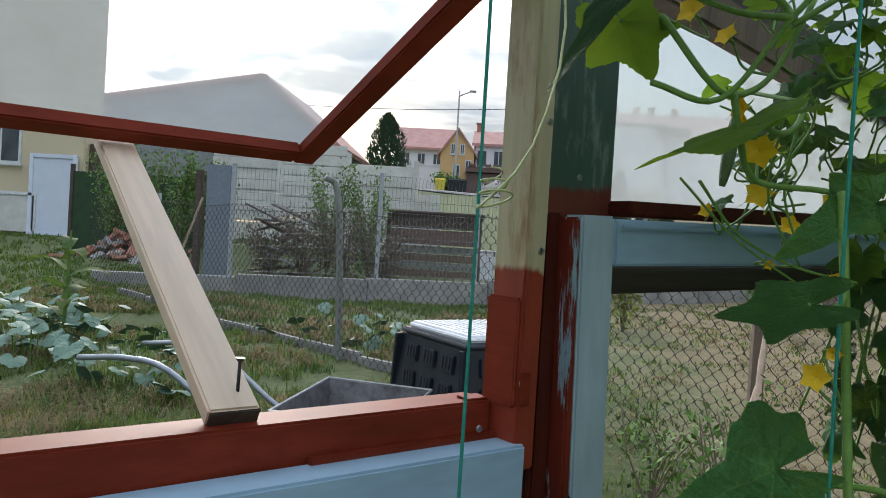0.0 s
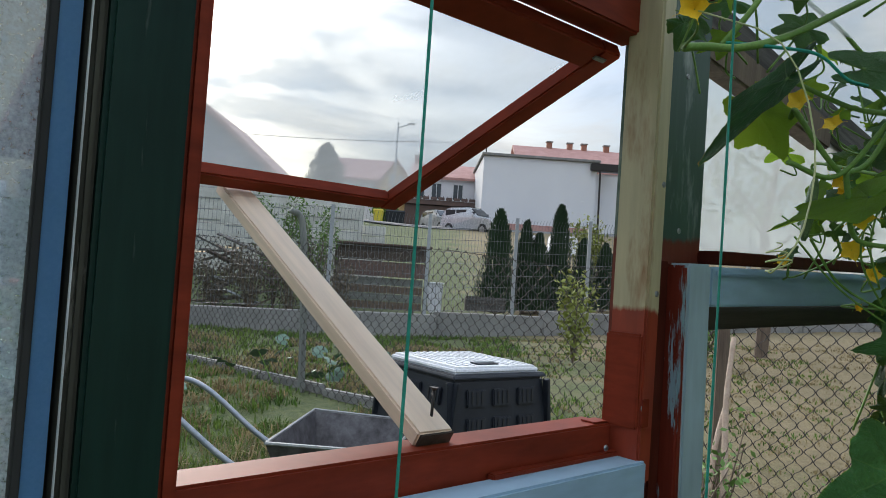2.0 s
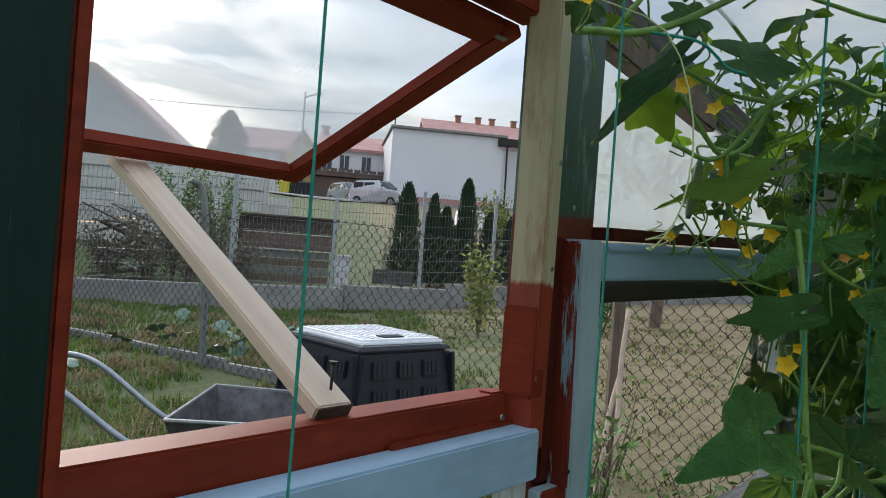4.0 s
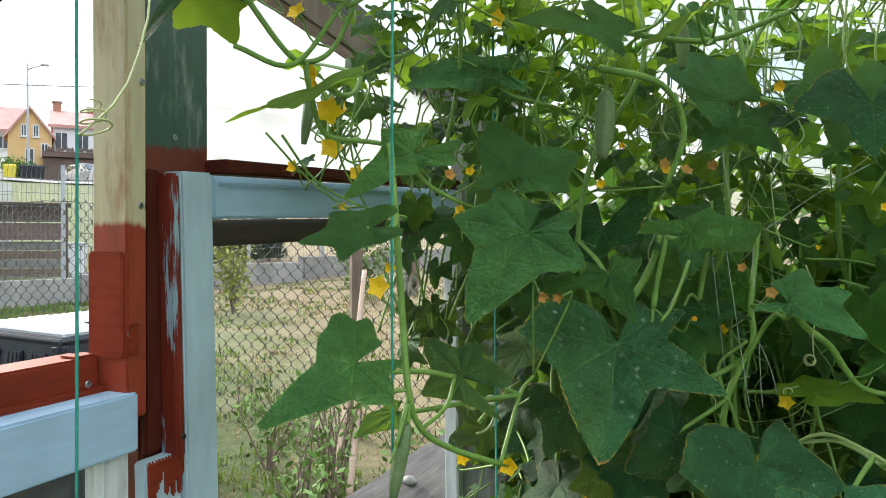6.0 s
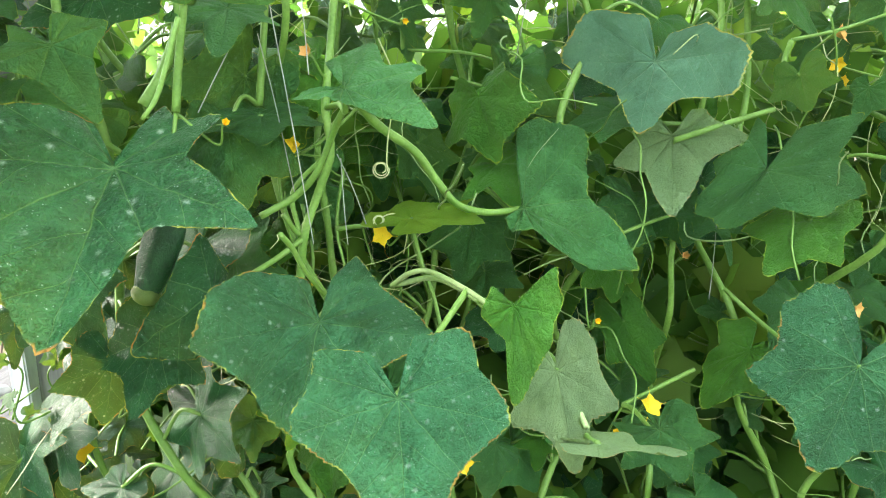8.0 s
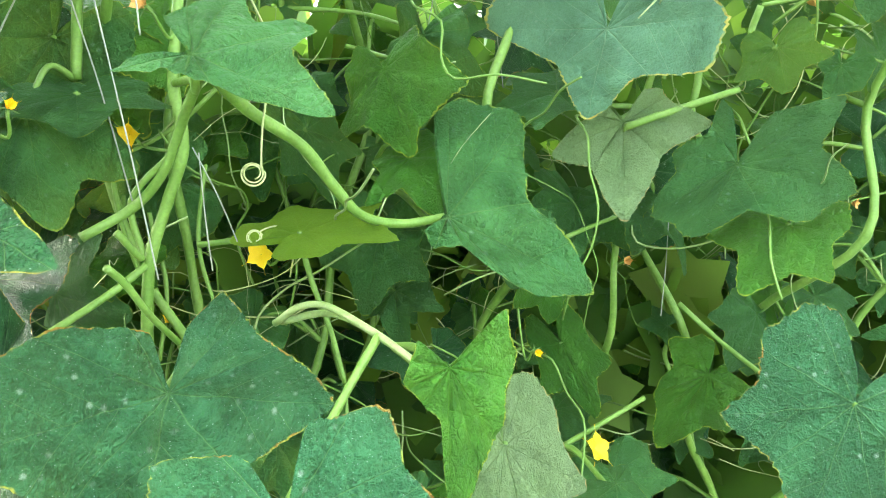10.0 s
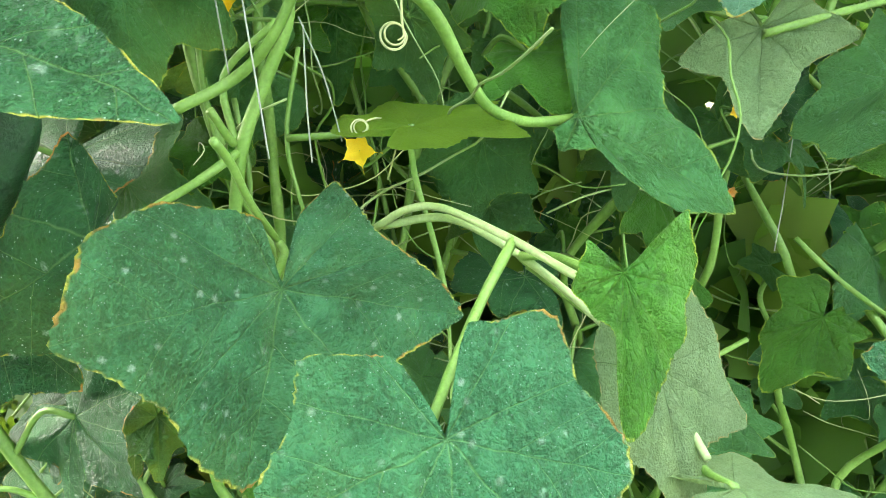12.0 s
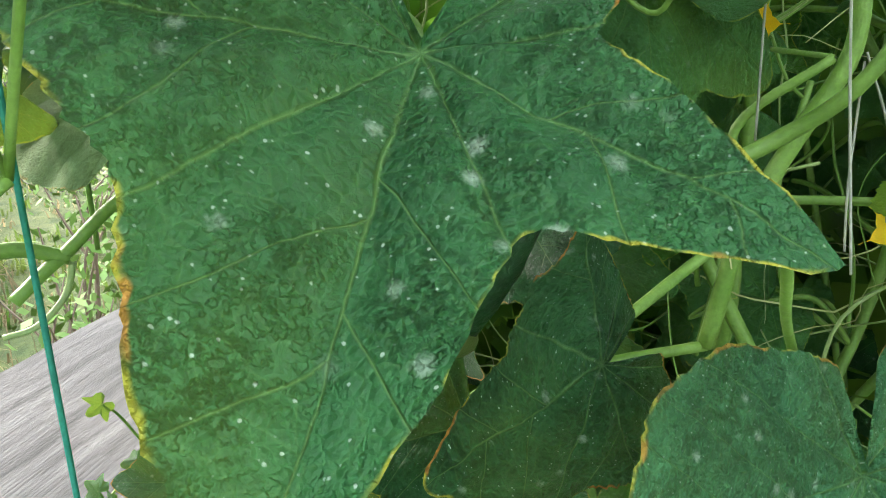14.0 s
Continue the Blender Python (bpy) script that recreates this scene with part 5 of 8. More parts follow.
tube(bm, [(3.7, 52.5, 9.9), (3.7, 52.5, 10.9)], 0.05, 8)
part("cable_mast", bm, M["black_steel"], ww)
rh = thing("red_roof_house", "house with red roof and chimneys behind the white building", "house", (0, 0, 0))
part("wall", box(8, 22, 66, 76, 4, 11.2, 0.02), M["plaster_white"], rh)
gable_roof(8, 22, 66, 76, 11.2, 2.6, 0.4, "x", "roof", rh)
for x in (11.2, 13.2, 14.6, 16.8):
    chimney(rh, x, 71, 13.4, 1.1, 0.5)

ch = thing("cream_house", "cream plastered house at the garden's edge", "house", (0, 0, 0))
part("wall", box(-17, -11.45, 20, 20.9, 0.2, 9.6, 0.03), M["plaster_cream"], ch)
part("wall", box(-28, -17.003, 20.3, 30, 0.2, 9.6, 0.03), M["plaster_cream"], ch)
gable_roof(-28, -17, 20, 30, 9.6, 1.2, 0.3, "x", "roof", ch)
part("eaves", box(-17, -11.2, 19.6, 21.2, 9.601, 9.85, 0.03), M["roof"], ch)
part("corner_board", box(-11.44, -11.0, 20.2, 20.5, 0.3, 3.3, 0.02), M["dark_wood"], ch, "dark timber beside the house corner")
window(ch, -13.9, 2.6, 1.2, 1.3, 20)
dr = thing("leaning_door", "white framed panel door leaning on the house wall", "door", (-12.25, 19.8, 0.62))
part("panel", box(-0.56, 0.56, 0.03, 0.07, 0.12, 2.18, 0.005), M["door_blue"], dr, "pale blue-white panel")
for b in ((-0.68, -0.561, 0, 0.1, 0, 2.3), (0.561, 0.68, 0, 0.1, 0, 2.3), (-0.56, 0.56, 0, 0.1, 2.181, 2.3), (-0.56, 0.56, 0, 0.1, 0, 0.119)):
    part("frame", box(*b, 0.01), M["door_blue"], dr)
d2 = thing("leaning_screen", "low white framed screen leaning on the house wall", "screen", (-13.3, 19.8, 0.62))
part("panel", box(-0.55, 0.55, 0.03, 0.07, 0.08, 1.1, 0.005), M["plank_concrete"], d2)
for b in ((-0.62, -0.551, 0, 0.1, 0, 1.2), (0.551, 0.62, 0, 0.1, 0, 1.2), (-0.55, 0.55, 0, 0.1, 1.101, 1.2)):
    part("frame", box(*b, 0.01), M["white_paint"], d2)
# wall colour unknown; the blue-grey paints in its backlit silhouette
gh = thing("gabled_house", "gabled house in a blue-grey silhouette tone, seen through the film", "house", (0, 0, 0))
bm = bmesh.new()
prof = [(-22, 2.0), (-22, 7.2), (-12.2, 8.9), (-8.4, 5.7), (-8.4, 2.0)]
fa, fb = [bm.verts.new((x, 38, z)) for x, z in prof], [bm.verts.new((x, 47, z)) for x, z in prof]
bm.faces.new(fa)
bm.faces.new(fb[::-1])
for i in range(5):
    bm.faces.new((fa[i], fb[i], fb[(i + 1) % 5], fa[(i + 1) % 5]))
bmesh.ops.recalc_face_normals(bm, faces=bm.faces)
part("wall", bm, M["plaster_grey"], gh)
for (xa, za), (xb, zb) in (((-22.3, 7.2), (-12.2, 8.95)), ((-12.2, 8.95), (-8.0, 5.4))):
    bm, mm = beam((xa, 42.5, za + 0.15), (xb, 42.5, zb + 0.15), 9.6, 0.25, 0.02)
    part("roof", bm, M["roof"], gh, at=mm)


def car(name, label, m, mat):
    """A parked estate car, 4.3 m long, nose along +x."""
    e = thing(name, label, "car", matrix=m)
    bm = bmesh.new()
    prof = [(-2.1, 0.35), (-2.15, 0.75), (-2.05, 1.0), (-1.85, 1.45), (-1.4, 1.60), (0.1, 1.60), (0.85, 1.08), (1.85, 0.95), (2.1, 0.75), (2.1, 0.35)]
    rings = []
    for y, k in ((-0.88, 0.0), (-0.80, 1.0), (0.80, 1.0), (0.88, 0.0)):
        rings.append([bm.verts.new((x, y * (0.86 if z > 1.1 else 1.0), z)) for x, z in prof])
    for a, b in zip(rings, rings[1:]):
        for i in range(len(prof)):
            j = (i + 1) % len(prof)
            bm.faces.new((a[i], a[j], b[j], b[i]))
    bm.faces.new(rings[0][::-1])
    bm.faces.new(rings[-1])
    bmesh.ops.recalc_face_normals(bm, faces=bm.faces)
    bmesh.ops.bevel(bm, geom=list(bm.edges), offset=0.05, segments=2, affect="EDGES")
    part("body", bm, M[mat], e)
    for s in (-1, 1):
        for x0, x1 in ((-1.75, -0.95), (-0.88, -0.05), (0.02, 0.62)):
            part("side_window", box(x0, x1, s * 0.80 - 0.02, s * 0.80 + 0.02, 1.10, 1.46 if x1 < 0.3 else 1.34, 0.015), M["car_glass"], e)
        part("roof_rail", box(-1.5, 0.1, s * 0.66 - 0.02, s * 0.66 + 0.02, 1.60, 1.66, 0.01), M["black_steel"], e)
        part("headlight", box(1.93, 2.12, s * 0.66 - 0.16, s * 0.66 + 0.16, 0.74, 0.88, 0.02), M["plaster_white"], e)
        part("mirror", box(0.55, 0.72, s * 0.98 - 0.1, s * 0.98 + 0.06, 1.05, 1.2, 0.03), M[mat], e)
        for x in (-1.35, 1.35):
            bm = bmesh.new()
            bmesh.ops.create_cone(bm, segments=24, radius1=0.34, radius2=0.34, depth=0.24, cap_ends=True)
            w = part("wheel", bm, M["tyre"], e, at=pose(x, s * 0.80, 0.34, 90, 0, 0))
            bm = bmesh.new()
            bmesh.ops.create_cone(bm, segments=16, radius1=0.22, radius2=0.20, depth=0.26, cap_ends=True)
            part("rim", bm, M["steel"], w)
    part("windscreen", box(-0.02, 0.02, -0.66, 0.66, -0.34, 0.30, 0.01), M["car_glass"], e, at=pose(0.50, 0, 1.36, 0, -54, 0))
    part("grille", box(2.10, 2.13, -0.45, 0.45, 0.55, 0.70, 0.01), M["black_steel"], e)
    return e


car("parked_car", "silver sport utility car parked at the street", Matrix.Translation((2.75, 46.6, 3.62)) @ Matrix.Rotation(radians(-38), 4, "Z") @ Matrix.Diagonal((0.95, 1, 1.12, 1)), "car_paint")
car("parked_car", "grey car parked behind the silver one", Matrix.Translation((0.9, 51.5, 3.95)) @ Matrix.Rotation(radians(-65), 4, "Z"), "rim")
for x, m_, lb in ((-3.95, "yellow_plastic", "yellow waste bin by the street"), (-3.0, "bin", "black waste bin by the street"), (-2.3, "bin", "black waste bin by the street")):
    e = thing("waste_bin", lb, "waste bin", (x, 56, 4.55), "waste bins")
    part("body", frustum(0.62, 0.6, 0.75, 0.75, 0, 1.0), M[m_], e)
    part("lid", frustum(0.78, 0.8, 0.7, 0.7, 1.001, 1.12), M[m_], e)
lamp = thing("street_lamp", "tall grey street lamp with one arm", "street lamp", (-3.05, 59, 4.3))
bm = bmesh.new()
tube(bm, [(0, 0, -0.5), (0, 0, 8.0), (0.08, 0, 8.3), (0.9, 0, 8.65)], 0.08, 8, 0.6)
part("pole", bm, M["fence_post"], lamp)
part("head", box(0.8, 1.35, -0.12, 0.12, 8.6, 8.76, 0.04), M["rim"], lamp)
for a, b, sg in (((-30, 63, 12.6), (3.7, 52.5, 10.8), 0.7), ((3.7, 52.5, 10.8), (1.5, 61, 9.9), 0.2)):
    e = thing("overhead_cable", "thin black overhead cable to the buildings", "cable", a)
    bm = bmesh.new()
    A0, B0 = Vector(a), Vector(b)
    tube(bm, [A0.lerp(B0, t) - Vector((0, 0, sg * 4 * t * (1 - t))) - A0 for t in np.linspace(0, 1, 12)], 0.025, 4, step=2)
    part("cable", bm, M["black_steel"], e)


def leafy(verts, faces, c, size, rn, flat=0.0):
    """One small leaf blade."""
    a = Vector((rn.gauss(0, 1), rn.gauss(0, 1), rn.gauss(0, 1) * (1 - flat))).normalized()
    b = a.orthogonal().normalized()
    b = (b * rn.uniform(-1, 1) + a.cross(b) * rn.uniform(-1, 1)).normalized()
    k = len(verts)
    verts += [c - a * size, c + b * size * 0.45, c + a * size, c - b * size * 0.45]
    faces.append((k, k + 1, k + 2, k + 3))


def conifer(name, label, x, y, h, r, seed, mat="conifer", count=2600, base=None):
    """A narrow evergreen: trunk and an uneven cone of small sprays."""
    rn = random.Random(seed)
    z = ground_z(x, y) if base is None else base
    e = thing(name, label, "tree", (x, y, z))
    bm = bmesh.new()
    tube(bm, [(0, 0, -0.2), (0.02, 0, h * 0.5), (0, 0, h * 0.93)], 0.05 * max(1, r * 2), 7, 0.2)
    part("trunk", bm, M["old_wood"], e)
    V, F = [], []
    for i in range(count):
        t = rn.random() ** 1.25
        ang = rn.uniform(0, 6.283)
        rad = r * 1.15 * (1 - t) ** 0.55 * (0.75 + 0.35 * noise.noise(Vector((ang * 1.2, t * 6, seed)))) * (rn.random() ** 0.25)
        c = Vector((math.cos(ang) * rad, math.sin(ang) * rad, 0.04 * h + t * h * 0.97))
        k = len(V)
        s = 0.05 * h * rn.uniform(0.5, 1.1) + 0.02
        up = Vector((math.cos(ang) * 0.45, math.sin(ang) * 0.45, 1)).normalized() * s
        sd = Vector((-math.sin(ang), math.cos(ang), rn.uniform(-0.4, 0.4))) * s * 0.28
        V += [c - sd, c + sd, c + sd * 0.5 + up * 0.7, c + up, c - sd * 0.5 + up * 0.7]
        F.append((k, k + 1, k + 2, k + 3, k + 4))
    raw_object("crown", V, F, M[mat], e)
    return e


def shrub(name, label, c, r, h, mat, seed, leaves=1400, size=0.05, stems=7, category="shrub"):
    """A bush: stems from the ground and loose small leaves."""
    rn = random.Random(seed)
    e = thing(name, label, category, c)
    tips = []
    for i in range(stems):
        a = rn.uniform(0, 6.283)
        q = Vector((math.cos(a) * r * rn.uniform(0.3, 0.95), math.sin(a) * r * rn.uniform(0.3, 0.95), h * rn.uniform(0.7, 1.0)))
        bm = bmesh.new()
        tube(bm, [(0, 0, -0.03), q * 0.5 + Vector((rn.uniform(-.05, .05), 0, 0.1 * h)), q], 0.004 + 0.005 * h, 5, 0.3, step=4)
        part("stem", bm, M["old_wood"], e)
        tips.append(q)
    V, F = [], []
    for i in range(leaves):
        q = rn.choice(tips) * rn.uniform(0.25, 1.05)
        leafy(V, F, q + Vector((rn.gauss(0, 0.16 * r), rn.gauss(0, 0.16 * r), rn.gauss(0, 0.10 * h))), size * rn.uniform(0.6, 1.2), rn)
    raw_object("leaves", V, F, M[mat], e)
    return e


for x, y, h, r, s in ((1.30, 15.2, 2.15, 0.52, 1), (1.95, 15.8, 1.95, 0.38, 2), (2.25, 15.9, 1.7, 0.46, 3), (2.75, 16.2, 2.3, 0.44, 4), (3.35, 16.4, 1.6, 0.42, 5), (3.9, 16.6, 1.5, 0.42, 6)):
    conifer("thuja", "slim dark green thuja behind the fence", x, y, h, r, s)
conifer("pine_tree", "broad dark conifer by the street", -7.6, 52, 5.2, 2.4, 12, "conifer", 4200)
shrub("yellow_shrub", "yellow-green shrub behind the fence", (3.9, 17.5, ground_z(3.9, 17.5)), 0.7, 1.9, "yellow_shrub", 8, 1500, 0.07)
shrub("round_shrub", "dark rounded shrub by the orange house", (-3.4, 57, 4.5), 1.2, 1.6, "shrub", 9, 900, 0.16)
for i, (x, y, z, w) in enumerate(((4.1, 30, 2.2, 0.8), (5.6, 31, 2.4, 1.1))):
    e = thing("covered_table", "garden table under a white cloth", "table", (x, y, ground_z(x, y)))
    part("cloth", frustum(w + 0.25, 0.9, w, 0.7, 0.02, 0.85, 0.05), M["fabric"], e)

# between the fence and the street: plank fence, boxes and junk
nf = thing("net_fence", "dark green privacy net on wooden posts", "fence", (0, 0, 0))
for i in range(4):
    x = -8.9 + i * 0.95
    part("post", box(x, x + 0.08, 15.02, 15.1, 0.2, 2.35, 0.008), M["dark_wood"], nf)
    if i < 3:
        part("net_panel", box(x + 0.081, x + 0.949, 15.04, 15.06, 0.45, 2.2, 0.003), M["conifer"], nf, "dark green woven net")
pf = thing("concrete_plank_fence", "tall pale concrete plank fence, stepped at the end", "fence", (0, 0, 0))
for i in range(3):
    x0, x1 = -6.6 + i * 1.6, -5.02 + i * 1.6
    for k in range(10 if i < 2 else 9):
        z0 = ground_z(x0, 17) - 0.2 + k * 0.25
        part("plank", box(x0, x1, 17.0 + 0.02 * math.sin(k * 3 + i), 17.07 + 0.02 * math.sin(k * 3 + i), z0 + 0.008, z0 + 0.245, 0.012), M["plank_concrete"], pf)
    part("post", box(x1 - 0.01, x1 + 0.10, 16.96, 17.12, ground_z(x1, 17) - 0.3, ground_z(x1, 17) + 2.3, 0.015), M["plank_concrete"], pf)
for k in range(7):
    z0 = ground_z(-1.8, 17) - 0.2 + k * 0.25
    part("plank", box(-1.82, -1.2, 17.2, 17.27, z0 + 0.008, z0 + 0.245, 0.012), M["plank_concrete"], pf)
wb = thing("wood_store", "dark brown board box with pale planks below", "wood store", (0, 0, 0))
for k in range(4):
    part("plank", box(-1.95, -0.25, 13.9 + 0.01 * k, 13.96 + 0.01 * k, 0.50 + k * 0.15, 0.64 + k * 0.15, 0.006), M["post_wood"] if k % 2 else M["old_wood"], wb)
part("board", box(-1.85, -0.16, 13.85, 13.90, 1.12, 1.40, 0.006), M["brown_wall"], wb)
part("board", box(-1.85, -0.16, 13.82, 13.87, 1.42, 1.70, 0.006), M["dark_wood"], wb)
part("cover", box(-1.95, -0.10, 13.7, 14.7, 1.705, 1.74, 0.01), M["brown_wall"], wb)
for x in (-1.95, -0.22):
    part("post", box(x, x + 0.08, 13.93, 14.02, 0.2, 1.70, 0.006), M["dark_wood"], wb)
tub = thing("white_tub", "white plastic tub behind the fence", "tub", (-0.0, 13.7, 0.50))
part("body", frustum(0.24, 0.24, 0.30, 0.30, 0, 0.55, 0.03), M["fabric"], tub)
part("rim", frustum(0.32, 0.32, 0.33, 0.33, 0.551, 0.575, 0.01), M["fabric"], tub)
for x, w in ((0.80, 0.42), (1.18, 0.36)):
    e = thing("planter", "weathered wooden planter box behind the fence", "planter", (x, 14.0, 0.58))
    for k in range(2):
        part("slat", box(-w / 2, w / 2, -0.15, -0.12, 0.01 + k * 0.14, 0.14 + k * 0.14, 0.005), M["grey_wood"], e)
    part("box", box(-w / 2, w / 2, -0.119, 0.15, 0.0, 0.26, 0.005), M["old_wood"], e)
gp_ = thing("grey_sheet", "blue-grey upright sheet by the junk pile", "sheet", (-4.27, 11.3, 0.25))
part("sheet", box(-0.19, 0.19, -0.02, 0.02, 0.0, 1.95, 0.006), M["plaster_grey"], gp_)
part("dark_post", box(-0.36, -0.26, -0.05, 0.05, -0.1, 1.85, 0.008), M["dark_wood"], gp_)
JR = random.Random(17)
for i in range(22):
    x, z = JR.uniform(-4.0, -3.0), 0.35 + i * 0.055
    e = thing("junk_plank", "grey weathered offcut in the junk pile", "plank", (x, 13.3 + JR.uniform(-.3, .3), z), "junk pile")
    part("plank", box(-JR.uniform(0.3, 0.6), JR.uniform(0.2, 0.5), -0.05, 0.05, -0.015, 0.015, 0.004), M[JR.choice(("grey_wood", "old_wood", "fence_post", "dark_wood"))], e, at=pose(0, 0, 0, JR.uniform(-20, 20), JR.uniform(-35, 35), JR.uniform(-40, 40)))
for i, (x, r, h) in enumerate(((-3.3, 0.6, 1.2), (-2.6, 0.65, 1.3), (-1.9, 0.5, 1.1), (-3.9, 0.5, 0.9))):
    shrub("dry_bush", "tangled dry brown bush at the fence", (x, 13.0, ground_z(x, 13.0)), r, h, "dry_bush", 30 + i, 1500, 0.035, 16)
for i, (x, r, h) in enumerate(((-3.0, 0.5, 2.0), (-2.2, 0.45, 1.9), (-5.9, 0.5, 2.0), (-5.3, 0.5, 1.8), (-7.2, 0.55, 1.9), (-6.6, 0.5, 2.0))):
    shrub("climbing_shrub", "green climbing shrub at the fence", (x, 13.6, ground_z(x, 13.6)), r, h, "shrub", 50 + i, 2200, 0.04, 10)
BR_ = random.Random(2)
for i in range(90):
    dx, dy = BR_.gauss(0, 0.55), BR_.gauss(0, 0.35)
    x, y = -6.7 + dx, 13.2 + dy
    z = ground_z(x, y) + 0.03 + BR_.random() * 0.5 * max(0.0, 1 - math.hypot(dx, 1.4 * dy) / 1.1)
    e = thing("brick", "loose old brick in the rubble heap", "brick", (x, y, z), "rubble heap")
    part("block", box(-0.125, 0.125, -0.06, 0.06, -0.035, 0.035, 0.006), M[BR_.choice(("brick", "brick", "concrete"))], e, at=pose(0, 0, 0, BR_.uniform(-40, 40), BR_.uniform(-40, 40), BR_.uniform(0, 180)))
sh = thing("shovel", "long-handled shovel stuck in the ground", "shovel", (-4.55, 10.4, ground_z(-4.55, 10.4)))
bm = bmesh.new()
tube(bm, [(0, 0, 0.2), (0.35, 0.1, 1.35)], 0.018, 8)
part("handle", bm, M["stick_wood"], sh)
part("blade", box(-0.13, 0.13, -0.01, 0.01, -0.12, 0.22, 0.004), M["black_steel"], sh, at=pose(-0.02, 0, 0.12, -12, 16, 0))

# vegetable beds
corn = thing("maize_plant", "young maize plant with broad leaves", "maize", (-3.55, 6.0, ground_z(-3.55, 6.0)))
bm = bmesh.new()
tube(bm, [(0, 0, -0.05), (0.02, 0, 0.5), (0.03, 0, 0.95)], 0.018, 7, 0.4)
part("stalk", bm, M["shrub"], corn)
for k in range(9):
    a, z0 = k * 2.6, 0.12 + k * 0.085
    bm = bmesh.new()
    prev = None
    for i in range(9):
        t = i / 8
        c = Vector((math.cos(a) * 0.38 * t, math.sin(a) * 0.38 * t, z0 + 0.36 * t - 0.34 * t * t))
        sd = Vector((-math.sin(a), math.cos(a), 0.2)) * 0.06 * math.sin(math.pi * (0.15 + 0.85 * t)) ** 0.8
        row = (bm.verts.new(c - sd), bm.verts.new(c - Vector((0, 0, 0.008))), bm.verts.new(c + sd))
        if prev:
            bm.faces.new((prev[0], prev[1], row[1], row[0]))
            bm.faces.new((prev[1], prev[2], row[2], row[1]))
        prev = row
    part("leaf", bm, M["grass"], corn, smooth=True)

# ---- cucumber plants ----
PLANT_BASES = [W(1.22, 0.14, 0.0), W(1.22, -0.02, 0.0), W(1.26, -0.32, 0.0), W(1.28, -0.66, 0.0), W(1.30, -1.05, 0.0)]
plants = [thing("cucumber_plant", "tall cucumber vine trained up strings, leafy and flowering", "cucumber plant", b, "row of cucumber plants") for b in PLANT_BASES]


def nearest_plant(p):
    return min(plants, key=lambda e: (Vector((e.location.x, e.location.y)) - Vector((p[0], p[1]))).length)


OUTLINE_A = [0, 10, 22, 34, 62, 73, 84, 108, 134, 152, 166, 180]


def outline(cut, cut2, base, lobe=0.97, angle=62):
    """Angles and radii of a half: a pointed tip, a bay, a side lobe, a second bay, a round base lobe and the notch of the stalk."""
    turn = [a * angle / 62 if a <= 62 else 180 - (180 - a) * (180 - angle) / 118 for a in OUTLINE_A]
    return turn, [1.0, 0.86, 0.5 * cut + 0.38, cut, lobe, 0.42 * lobe + 0.5 * cut2, cut2, base, 0.97 * base, 0.80 * base, 0.26 * base, 0.04]


def along_outline(th, turn, radii):
    """The radius at each angle, with straight edges between the outline's corners, slightly rounded."""
    a = np.radians(turn)
    t = np.radians(np.abs(th))
    k = np.clip(np.searchsorted(a, t, side="right") - 1, 0, len(a) - 2)
    r = np.array(radii)
    r1, r2, t1, t2 = r[k], r[k + 1], a[k], a[k + 1]
    return r1 * r2 * np.sin(t2 - t1) / (r1 * np.sin(t - t1) + r2 * np.sin(t2 - t))


